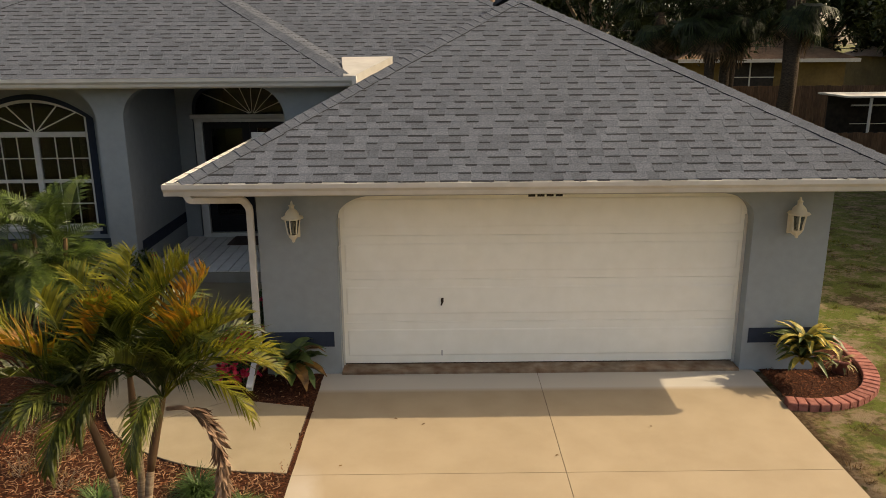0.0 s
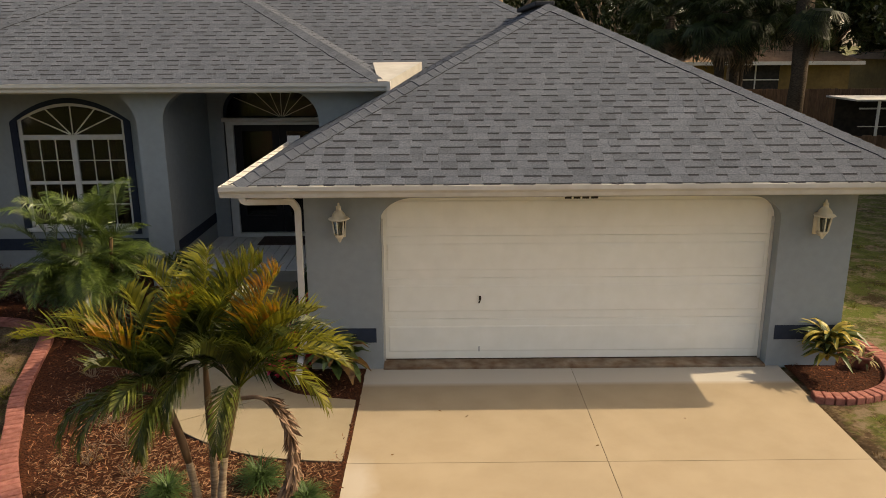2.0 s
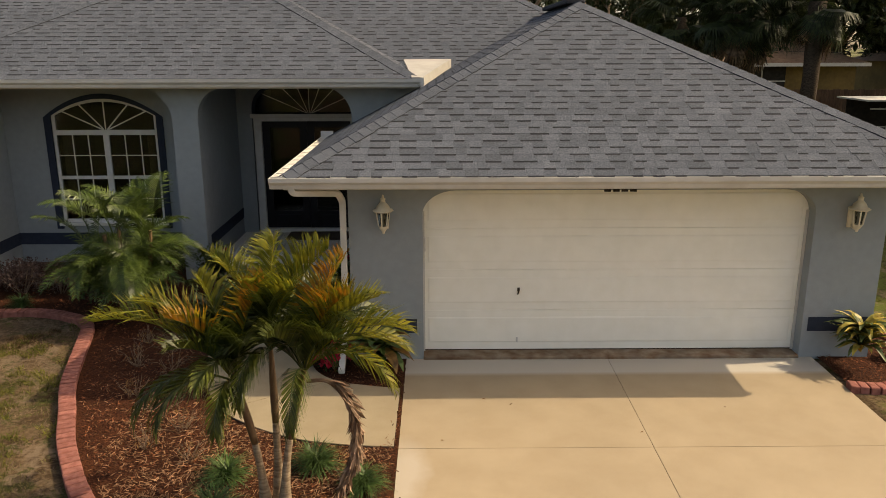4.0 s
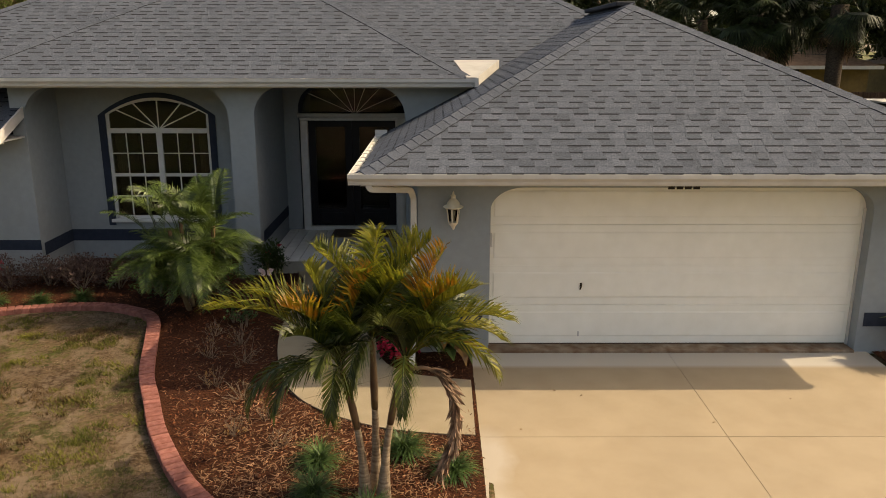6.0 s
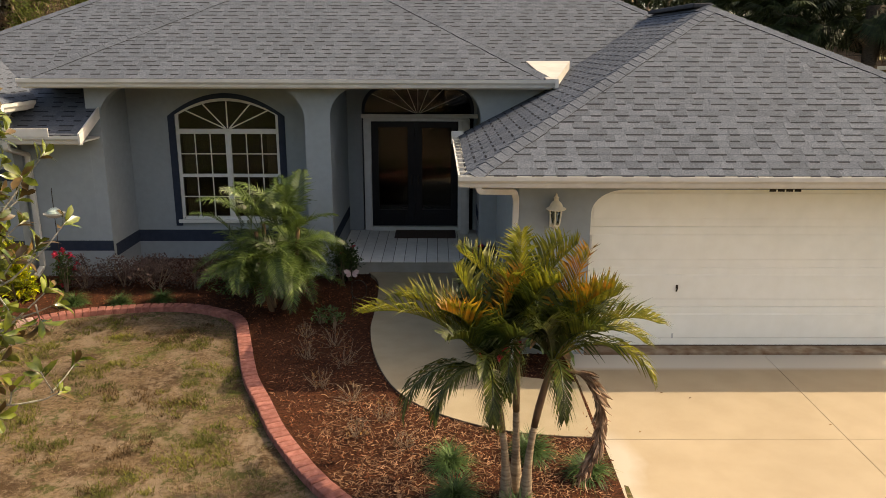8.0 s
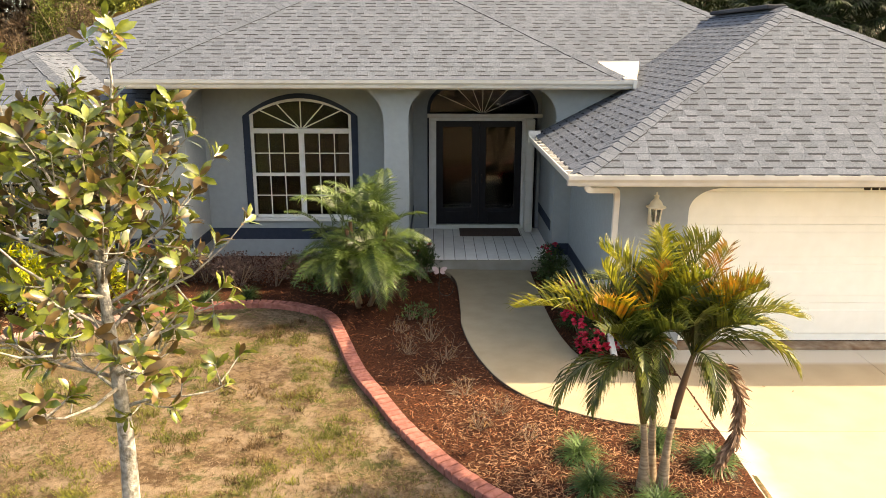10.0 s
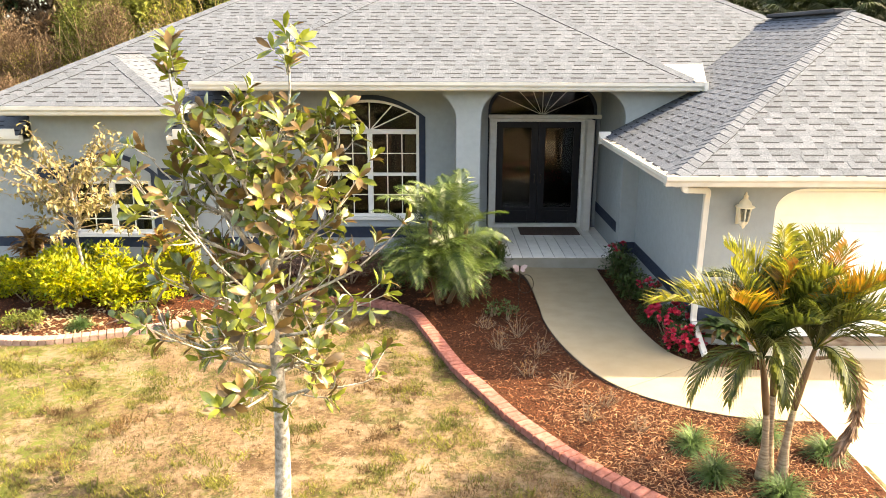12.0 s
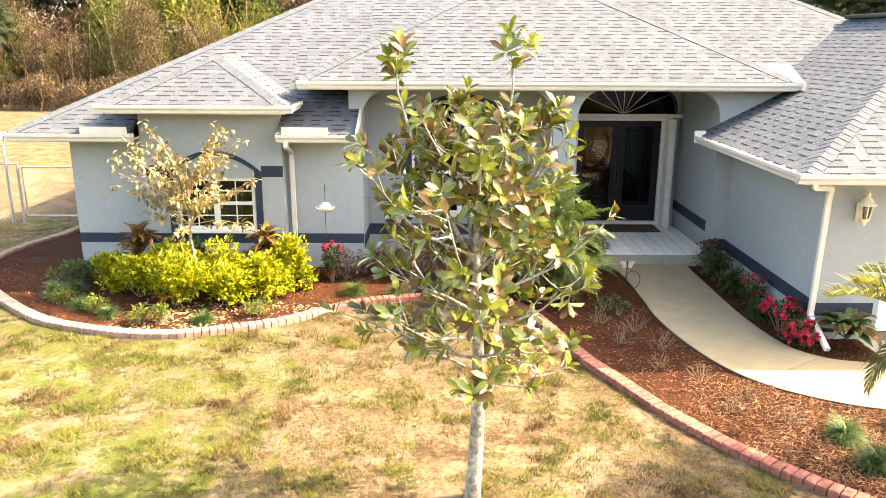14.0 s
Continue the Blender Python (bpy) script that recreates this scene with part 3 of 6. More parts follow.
    part("painted_band", Mesh().box(-3.55 - b, -3.5505, WALL_F + 0.222, WALL_DOOR, 0.56, 0.76), NAVY, house, "navy blue painted band")
    part("painted_band", Mesh().box(-6.15, -6.15 + b, WALL_F + 0.22, WALL_DOOR, 0.50, 0.70), NAVY, house, "navy blue painted band")
    part("painted_band", Mesh().box(-9.97, -9.97 + b, WALL_F + 0.1, WALL_WIN, 0.30, 0.52), NAVY, house, "navy blue painted band")
    # raised navy surrounds
    for x0, x1, base, spring, rise, y in ((-9.13, -7.25, 0.60, 2.66, 0.30, WALL_WIN), (-13.26, -11.84, 0.66, 1.80, 0.27, WALL_BAY)):
        inner, outer = fan_outline(x0, x1, base, spring, rise), fan_outline(x0 - 0.12, x1 + 0.12, base, spring - 0.02, rise + 0.11)
        part("window_surround", Mesh().extrude(outer + inner[::-1], y - 0.02, y + 0.02), NAVY, house, "navy blue raised window surround")
    # porch floor
    floor = Mesh().box(-6.15, -3.33, WALL_F + 0.12, WALL_DOOR + 0.2, -0.2, 0.182)
    part("porch_floor", floor, CLEAN, house)
    n = 14
    for i in range(n):
        w = 2.78 / n
        x = -6.13 + i * w
        part("porch_board", Mesh().box(x + 0.007, x + w - 0.007, WALL_F + 0.1, WALL_DOOR + 0.02, 0.182, 0.20, 0.003), PORCH, house)
    # dark rooms behind the glass, their unlit gloom put into near-black walls
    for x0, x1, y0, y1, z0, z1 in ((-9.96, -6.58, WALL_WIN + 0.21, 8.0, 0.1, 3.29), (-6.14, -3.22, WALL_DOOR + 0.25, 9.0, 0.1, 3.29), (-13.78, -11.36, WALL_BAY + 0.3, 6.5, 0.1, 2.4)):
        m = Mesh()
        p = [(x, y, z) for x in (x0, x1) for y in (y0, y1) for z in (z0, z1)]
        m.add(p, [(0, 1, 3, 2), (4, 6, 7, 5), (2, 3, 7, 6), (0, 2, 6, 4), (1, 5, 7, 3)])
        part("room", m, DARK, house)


walls()


def window(x0, x1, base, spring, rise, y, cols, rows, mullions, fan=5, bar=None):
    """White framed window: a fan light over gridded sashes."""
    w = thing_part("window", house)
    t = 0.055
    bar = bar or spring
    c, half = (x0 + x1) / 2, (x1 - x0) / 2
    outer, inner = fan_outline(x0, x1, base, spring, rise), fan_outline(x0 + t, x1 - t, base + t, spring, rise - t)
    if not fan:
        outer, inner = [(x0, base), (x0, spring), (x1, spring), (x1, base)], [(x0 + t, base + t), (x0 + t, spring - t), (x1 - t, spring - t), (x1 - t, base + t)]
    part("window_frame", Mesh().extrude(outer + inner[::-1], y + 0.03, y + 0.10).box(x0 + t, x1 - t, y + 0.03, y + 0.10, base, base + t), FRAME, w)
    if fan:
        part("transom_bar", Mesh().box(x0 + t, x1 - t, y + 0.02, y + 0.10, bar - 0.045, bar + 0.045, 0.006), FRAME, w)
    for k in range(mullions):
        x = x0 + (x1 - x0) * (k + 1) / (mullions + 1)
        part("mullion", Mesh().box(x - 0.05, x + 0.05, y + 0.02, y + 0.10, base + t, bar - 0.045, 0.006), FRAME, w)
    bays = mullions + 1
    for k in range(bays):
        a, b = x0 + (x1 - x0) * k / bays + 0.05, x0 + (x1 - x0) * (k + 1) / bays - 0.05
        lo, hi = base + t, bar - 0.045
        mid = (lo + hi) / 2
        part("sash_rail", Mesh().box(a, b, y + 0.035, y + 0.09, mid - 0.03, mid + 0.03, 0.004), FRAME, w)
        for z0, z1 in ((lo, mid - 0.03), (mid + 0.03, hi)):
            for i in range(1, cols):
                x = a + (b - a) * i / cols
                part("muntin", Mesh().box(x - 0.009, x + 0.009, y + 0.045, y + 0.07, z0, z1), FRAME, w)
            for i in range(1, rows):
                z = z0 + (z1 - z0) * i / rows
                part("muntin", Mesh().box(a, b, y + 0.047, y + 0.068, z - 0.009, z + 0.009), FRAME, w)
            part("pane", Mesh().box(a, b, y + 0.055, y + 0.060, z0, z1), GLASS, w).visible_shadow = False
    for k in range(1, fan + 1):
        a = math.pi * k / (fan + 1)
        u = math.cos(a) * 0.97
        q = Vector((c + (half - t) * u, y + 0.058, min(spring + (rise - t) * (1 - u * u), bar + 0.05 + 1.3 * math.sin(a))))
        p = Vector((c + 0.06 * math.cos(a), y + 0.058, bar + 0.05))
        part("fan_muntin", Mesh().tube([p, q], 0.013, 6), FRAME, w)
    if fan:
        part("pane", Mesh().extrude(fan_outline(x0 + t, x1 - t, bar + 0.045, spring, rise - t), y + 0.055, y + 0.060), GLASS, w).visible_shadow = False
    part("window_sill", Mesh().box(x0 - 0.06, x1 + 0.06, y - 0.06, y + 0.10, base - 0.06, base + 0.002, 0.01), FRAME, w)
    for a, b in ((x0 + 0.05, x0 + 0.28), (x1 - 0.28, x1 - 0.05)):
        m, n = Mesh(), 18
        pts = [(a + (b - a) * i / n, y + 0.24 + 0.03 * math.sin(i * 2.1)) for i in range(n + 1)]
        m.add([(x, yy, z) for z in (base, bar) for x, yy in pts], [(i, i + 1, i + n + 2, i + n + 1) for i in range(n)])
        part("curtain", m, CURTAIN, w, "beige curtain", smooth=True)
    return w


def thing_part(name, parent, label=""):
    ob = new(name)
    ob.parent = parent
    ob.empty_display_size = 0.1
    return tagged(ob, label)


window(-9.13, -7.25, 0.72, 2.66, 0.30, WALL_WIN, 3, 2, 1, bar=2.36)
window(-13.24, -11.86, 0.74, 1.67, 0.0, WALL_BAY, 2, 2, 1, fan=0)


def front_door():
    d = thing_part("front_door", house, "near-black double front door with glass lights and white frame")
    y = WALL_DOOR
    part("door_frame", Mesh().box(-5.83, -5.68, y - 0.03, y + 0.14, 0.16, 2.56, 0.01), FRAME, d, "white door frame")
    part("door_frame", Mesh().box(-3.93, -3.85, y - 0.03, y + 0.14, 0.16, 2.56, 0.01), FRAME, d, "white door frame")
    part("door_frame", Mesh().box(-5.83, -3.72, y - 0.05, y + 0.14, 2.43, 2.55, 0.01), FRAME, d, "white door frame")
    part("threshold", Mesh().box(-5.68, -3.93, y - 0.06, y + 0.10, 0.16, 0.28, 0.01), FRAME, d, "white threshold")
    for x0, x1 in ((-5.68, -4.81), (-4.80, -3.93)):
        leaf = Mesh()
        t = 0.14
        leaf.box(x0, x0 + t, y + 0.05, y + 0.10, 0.24, 2.45)
        leaf.box(x1 - t, x1, y + 0.05, y + 0.10, 0.24, 2.45)
        leaf.box(x0 + t, x1 - t, y + 0.05, y + 0.10, 2.30, 2.45)
        leaf.box(x0 + t, x1 - t, y + 0.05, y + 0.10, 0.24, 0.62)
        lf = part("door_leaf", leaf, NAVYDOOR, d)
        part("panel", Mesh().box(x0 + t + 0.05, x1 - t - 0.05, y + 0.035, y + 0.05, 0.31, 0.55, 0.006), NAVYDOOR, lf)
        part("pane", Mesh().box(x0 + t, x1 - t, y + 0.072, y + 0.078, 0.62, 2.30), GLASS, lf).visible_shadow = False
    for x in (-4.87, -4.74):
        part("door_handle", Mesh().tube([(x, y + 0.05, 1.16), (x, y - 0.02, 1.16), (x, y - 0.02, 1.32), (x, y + 0.05, 1.32)], 0.011, 8), BRONZE, d, "dark bronze pull handle")
    # fan light over the door
    part("fan_light_frame", Mesh().extrude(arch_outline(-5.86, -3.62, 2.57, 3.12, 0.45) + arch_outline(-5.80, -3.68, 2.57, 3.06, 0.42)[::-1], y + 0.02, y + 0.10), NAVY, d)
    part("pane", Mesh().extrude(arch_outline(-5.80, -3.68, 2.57, 3.06, 0.42), y + 0.055, y + 0.06), GLASS, d).visible_shadow = False
    for k in range(1, 8):
        a = math.pi * k / 8
        q = (-4.74 + min(1.05, 0.5 / max(0.2, abs(math.sin(a)))) * math.cos(a), y + 0.058, 2.57 + min(0.49, 1.1 * math.sin(a)) * 0.98)
        part("fan_muntin", Mesh().tube([(-4.74 + 0.05 * math.cos(a), y + 0.058, 2.58), q], 0.007, 6), FRAME, d)
    # folded accordion shutter
    s = thing_part("storm_shutter", house, "white folded accordion storm shutter")
    for k in range(7):
        yy = y - 0.06 - 0.045 * k
        part("shutter_blade", Mesh().box(-3.87 + (k % 2) * 0.03, -3.74 + (k % 2) * 0.03, yy - 0.012, yy, 0.18, 2.48), WHITE, s)
    part("shutter_track", Mesh().box(-5.86, -3.55, y - 0.16, y - 0.07, 2.50, 2.58, 0.01), WHITE, s)
    part("shutter_track", Mesh().box(-5.86, -3.55, y - 0.16, y - 0.09, 0.158, 0.18, 0.003), WHITE, s)


front_door()


def garage_door():
    d = thing_part("garage_door", house, "cream white sectional garage door, closed")
    y, h = 0.0, 0.545
    for k in range(4):
        z0, z1 = k * h + 0.001, (k + 1) * h - 0.001
        sec = part("door_section", Mesh().box(-2.5, 2.5, y, y + 0.045, z0, z1, 0.004), DOORPAINT, d)
        bm = bmesh.new()
        bmesh.ops.create_cube(bm, size=1.0, matrix=Matrix.LocRotScale((0.0, y - 0.001, (z0 + z1) / 2), None, (4.72, 0.006, h - 0.20)))
        front = [f for f in bm.faces if f.normal.y < -0.5]
        bmesh.ops.inset_region(bm, faces=front, thickness=0.022, depth=0.0)
        for v in front[0].verts:
            v.co.y -= 0.005
        part("raised_panel", Mesh().take(bm), DOORPAINT, sec)
    seal = Mesh().box(-2.5, 2.5, y + 0.002, y + 0.04, -0.016, 0.002)
    part("bottom_seal", seal, JOINT, d, "black rubber bottom seal")
    hd = Mesh().tube([(-1.195, -0.012, 0.83), (-1.195, -0.035, 0.83), (-1.195, -0.035, 0.805), (-1.208, -0.035, 0.765)], 0.010, 8)
    hd.box(-1.210, -1.180, -0.016, -0.006, 0.80, 0.85)
    part("door_handle", hd, BRONZE, d, "small dark T handle")
    part("lock_plate", Mesh().box(-1.215, -1.19, -0.014, -0.006, 0.10, 0.17, 0.003), WHITE, d)
    part("weather_strip", Mesh().box(-2.43, -2.40, -0.03, -0.008, -0.01, 1.86), WHITE, d)
    part("weather_strip", Mesh().box(2.40, 2.43, -0.03, -0.008, -0.01, 1.86), WHITE, d)
    part("door_sensor", Mesh().box(-2.41, -2.385, -0.17, -0.12, 1.38, 1.55, 0.004), WHITE, house, "small white plate on the jamb")
    # number plate over the door, unreadable
    for i in range(4):
        part("number_bar", Mesh().box(-0.20 + i * 0.105, -0.12 + i * 0.105, -0.215, -0.202, 2.135, 2.25), DARK, house)


garage_door()

# ---- roofs ----
SLOPE, ROW = 0.518, 0.142


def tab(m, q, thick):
    """One shingle tab: its face and sides; a double tab adds its butt's shade, painted as a dark butt and a band below
    it.
    """
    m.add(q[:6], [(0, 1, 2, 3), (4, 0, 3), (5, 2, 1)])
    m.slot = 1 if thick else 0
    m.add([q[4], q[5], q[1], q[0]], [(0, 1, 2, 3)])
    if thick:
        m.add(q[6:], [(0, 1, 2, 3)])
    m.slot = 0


def hip_face(name, corners, eave_dir, up_dir, eave_z, base, parent, seed, pick=None, row=ROW):
    """One roof plane: corners (x, y) in plan, the level direction along the eave, the plan direction upslope, and the
    height at plan point base. Returns the sheet, covered with shingles in courses."""
    e, u = Vector((*eave_dir, 0)), Vector((*up_dir, 0))
    b = Vector((*base, 0))
    zz = lambda x, y: eave_z + SLOPE * (Vector((x, y, 0)) - b).dot(u)
    sheet = Mesh()
    low = [(x, y, zz(x, y) - 0.09) for x, y in corners]
    top = [(x, y, zz(x, y)) for x, y in corners]
    n = len(corners)
    sheet.add(low + top, [tuple(range(n - 1, -1, -1)), tuple(range(n, 2 * n))] + [(i, (i + 1) % n, (i + 1) % n + n, i + n) for i in range(n)])
    roof = part(name, sheet, DECK, parent)
    k = math.sqrt(1 + SLOPE * SLOPE)
    uv = [((Vector((x, y, 0)) - b).dot(e), (Vector((x, y, 0)) - b).dot(u) * k) for x, y in corners]
    vmin, vmax = min(v for _, v in uv), max(v for _, v in uv)
    up = Vector((u.x, u.y, SLOPE)) / k
    nrm = Vector((-u.x * SLOPE, -u.y * SLOPE, 1)) / k
    org = Vector((b.x, b.y, eave_z))
    rng = random.Random(seed)
    cover, single = Mesh(), []
    v = vmin - 0.02
    while v < vmax - 0.02:
        vm = min(max(v + row * 0.9, vmin + 0.001), vmax - 0.001)
        xs = []
        for (u0, v0), (u1, v1) in zip(uv, uv[1:] + uv[:1]):
            if (v0 - vm) * (v1 - vm) < 0:
                xs.append(u0 + (u1 - u0) * (vm - v0) / (v1 - v0))
        if len(xs) >= 2:
            a, c = min(xs), max(xs)
            s = a - rng.random() * 0.1
            thick = rng.random() < 0.5
            while s < c:
                w = rng.choice((0.14, 0.18, 0.22, 0.27) if thick else (0.11, 0.14, 0.18, 0.22)) * rng.uniform(0.9, 1.1)
                t0, t1 = max(s, a), min(s + w - 0.002, c)
                if t1 - t0 > 0.02:
                    h = rng.uniform(0.0085, 0.0095) if thick else rng.uniform(0.006, 0.007)
                    lo, hi = v + rng.uniform(-0.002, 0.002), v + row + 0.03
                    P = lambda uu, vv, hh: org + e * uu + up * vv + nrm * hh
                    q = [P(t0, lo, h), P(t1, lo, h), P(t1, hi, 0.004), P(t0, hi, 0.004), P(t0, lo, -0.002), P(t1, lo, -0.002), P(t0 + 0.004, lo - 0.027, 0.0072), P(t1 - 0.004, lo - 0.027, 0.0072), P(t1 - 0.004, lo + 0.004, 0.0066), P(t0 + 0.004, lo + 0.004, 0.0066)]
                    mid = org + e * (t0 + t1) / 2 + up * v
                    if pick and pick(mid) and len(single) < 300:
                        single.append((q, thick))
                    else:
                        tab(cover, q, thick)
                s += w
                thick = not thick
        v += row
    part("shingle_cover", cover, [SHINGLE, SHADE_EDGE], roof, kind="stuff")
    return roof, single


def cap_line(name, a, b, parent, seed, wide=0.15, drop=0.37, step=0.145, lift=0.017, dark=1):
    """Overlapping cap shingles along a hip or ridge from a (low) to b (high)."""
    a, b = Vector(a), Vector(b)
    d = (b - a).normalized()
    side = d.cross(Vector((0, 0, 1))).normalized()
    m = Mesh()
    rng = random.Random(seed)
    n = int((b - a).length / step)
    for i in range(n):
        p = a + d * step * i
        q = p + d * step * 1.25
        fall = Vector((0, 0, -wide * drop))
        rise, low = Vector((0, 0, lift + 0.001 + rng.uniform(0, 0.003))), Vector((0, 0, lift - 0.004))
        w = wide * rng.uniform(0.95, 1.05)
        L0, L1 = p + side * w + fall + rise, q + side * w + fall + low
        R0, R1 = p - side * w + fall + rise, q - side * w + fall + low
        C0, C1 = p + rise * 1.15, q + low
        dn = Vector((0, 0, -0.012))
        pts = [L0, C0, R0, L1, C1, R1, L0 + dn, C0 + dn, R0 + dn, L1 + dn, R1 + dn]
        m.slot = 0
        m.add(pts, [(0, 1, 4, 3), (1, 2, 5, 4), (6, 7, 1, 0), (7, 8, 2, 1)])
        # dark=1 paints the shadow line along the cap into its side faces
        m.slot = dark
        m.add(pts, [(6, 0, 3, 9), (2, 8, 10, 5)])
    return part(name, m, [SHINGLE, SHADE_EDGE], parent, "overlapping cap shingles", kind="stuff")


GX, GY, GZ = 3.98, -0.83, 2.443
GA = GY + GX
MY, MZ, MXL, MXR = 2.62, 2.50, -15.86, GX
VALLEY = MY + (GZ + SLOPE * GX - MZ) / SLOPE
RIDGE_Y = 9.6
RIDGE_Z = MZ + SLOPE * (RIDGE_Y - MY)
RR, RL = MXR - (RIDGE_Y - MY) - 0.04, MXL + (RIDGE_Y - MY)
EX0, EX1, EY, EZ = -11.0, -2.52, 2.90, 3.37
EM, EA = (EX0 + EX1) / 2, EY + (EX1 - EX0) / 2
EV = MY + (EZ - MZ) / SLOPE
BX0, BX1, BY, BZ = -14.06, -11.12, 2.32, 3.0
BM, BA = (BX0 + BX1) / 2, BY + (BX1 - BX0) / 2
BV, BT = MY + (BZ - MZ) / SLOPE, MY + (BZ + SLOPE * (BX1 - BX0) / 2 - MZ) / SLOPE
VX = lambda y: y - VALLEY


def roofs():
    singles = []
    near = lambda p: p.x < 1.6 and p.y < 0.75
    r, got = hip_face("garage_roof_front", [(-GX, GY), (GX, GY), (0, GA)], (1, 0), (0, 1), GZ, (0, GY), house, 11, near)
    singles.append((r, got))
    hip_face("garage_roof_left", [(-GX, WALL_F), (-GX, GY), (0, GA), (0, VALLEY), (VX(WALL_F), WALL_F)], (0, -1), (1, 0), GZ, (-GX, 0), house, 12)
    hip_face("roof_right", [(GX, GY), (GX, 16.5), (RR, RIDGE_Y), (0, VALLEY), (0, GA)], (0, 1), (-1, 0), GZ, (GX, 0), house, 13)
    for k, q in enumerate(([(MXL, MY), (-13.82, MY), (-13.82, MY - 13.82 - MXL)], [(-13.82, 3.32), (-11.34, 3.32), (-11.34, MY - 11.34 - MXL), (-13.82, MY - 13.82 - MXL)],
                           [(-11.34, MY), (-10.0, MY), (-10.0, MY - 10.0 - MXL), (-11.34, MY - 11.34 - MXL)])):
        hip_face("main_roof_front", q, (1, 0), (0, 1), MZ, (0, MY), house, 30 + k)
    hip_face("main_roof_front", [(-10.0, 6.05), (VX(6.05), 6.05), (0, VALLEY), (RR, RIDGE_Y), (RL, RIDGE_Y), (-10.0, MY + (-10.0 - MXL))], (1, 0), (0, 1), MZ, (0, MY), house, 15)
    hip_face("main_roof_front", [(VX(4.0), 4.0), (VX(6.05), 6.05), (-4.6, 6.05)], (1, 0), (0, 1), MZ, (0, MY), house, 16)
    hip_face("main_roof_front", [(-10.0, 5.2), (-9.1, 6.05), (-10.0, 6.05)], (1, 0), (0, 1), MZ, (0, MY), house, 24)
    hip_face("main_roof_left", [(MXL, 16.5), (MXL, MY), (RL, RIDGE_Y)], (0, -1), (1, 0), MZ, (MXL, 0), house, 17)
    back = Mesh()
    back.add([(MXL, 16.5, MZ), (GX, 16.5, MZ), (RR, RIDGE_Y, RIDGE_Z), (RL, RIDGE_Y, RIDGE_Z)], [(0, 3, 2, 1)])
    part("main_roof_back", back, SHINGLE, house)
    hip_face("entry_roof_front", [(EX0, EY), (EX1, EY), (EM, EA)], (1, 0), (0, 1), EZ, (0, EY), house, 18)
    hip_face("entry_roof_right", [(EX1, EY), (EX1, EV), (EM, EV + EX1 - EM), (EM, EA)], (0, 1), (-1, 0), EZ, (EX1, 0), house, 19)
    hip_face("entry_roof_left", [(EX0, EV), (EX0, EY), (EM, EA), (EM, EV + EX1 - EM)], (0, -1), (1, 0), EZ, (EX0, 0), house, 20)
    hip_face("bay_roof_front", [(BX0, BY), (BX1, BY), (BM, BA)], (1, 0), (0, 1), BZ, (0, BY), house, 21)
    hip_face("bay_roof_right", [(BX1, BY), (BX1, BV), (BM, BT), (BM, BA)], (0, 1), (-1, 0), BZ, (BX1, 0), house, 22)
    hip_face("bay_roof_left", [(BX0, BV), (BX0, BY), (BM, BA), (BM, BT)], (0, -1), (1, 0), BZ, (BX0, 0), house, 23)
    ga, ra = GZ + SLOPE * GX, EZ + SLOPE * (EX1 - EM)
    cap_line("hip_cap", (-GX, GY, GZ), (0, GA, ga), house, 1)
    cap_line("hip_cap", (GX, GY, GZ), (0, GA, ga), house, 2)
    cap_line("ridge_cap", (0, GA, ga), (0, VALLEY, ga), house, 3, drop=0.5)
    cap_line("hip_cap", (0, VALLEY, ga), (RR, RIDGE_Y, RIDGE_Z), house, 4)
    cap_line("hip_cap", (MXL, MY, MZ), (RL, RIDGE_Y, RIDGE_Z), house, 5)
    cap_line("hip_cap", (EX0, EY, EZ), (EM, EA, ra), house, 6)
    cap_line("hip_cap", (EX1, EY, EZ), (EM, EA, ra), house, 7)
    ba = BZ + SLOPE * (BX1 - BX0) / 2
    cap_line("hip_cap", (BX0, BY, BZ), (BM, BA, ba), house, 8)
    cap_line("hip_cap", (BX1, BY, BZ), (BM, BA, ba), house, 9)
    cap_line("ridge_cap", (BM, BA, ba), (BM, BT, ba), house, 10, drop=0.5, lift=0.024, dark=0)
    part("ridge_vent", Mesh().box(-0.16, 0.16, GA + 0.35, VALLEY - 0.2, ga + 0.0, ga + 0.075, 0.02), DECK, house, "dark low ridge vent")
    # white sheet-metal cricket where entry eave meets the garage roof
    part("gutter_end", Mesh().box(EX1 + 0.03, EX1 + 0.09, EY - 0.14, EY + 0.4, EZ - 0.13, EZ + 0.01), WHITE, house)
    p = [Vector((-2.62, 2.80, 3.385)), Vector((-2.46, 2.80, 3.385)), Vector((-1.98, 4.5, 3.63)), Vector((-2.80, 4.18, 3.63))]
    m = Mesh()
    m.add(p + [q - Vector((0, 0, 0.20 if k in (1, 2) else 0.03)) for k, q in enumerate(p)], [(0, 1, 2, 3), (7, 6, 5, 4), (0, 4, 5, 1), (1, 5, 6, 2), (2, 6, 7, 3), (3, 7, 4, 0)])
    part("metal_flashing", m, FLASHING, house, "white sheet-metal roof flashing")
    return singles


SINGLES = roofs()


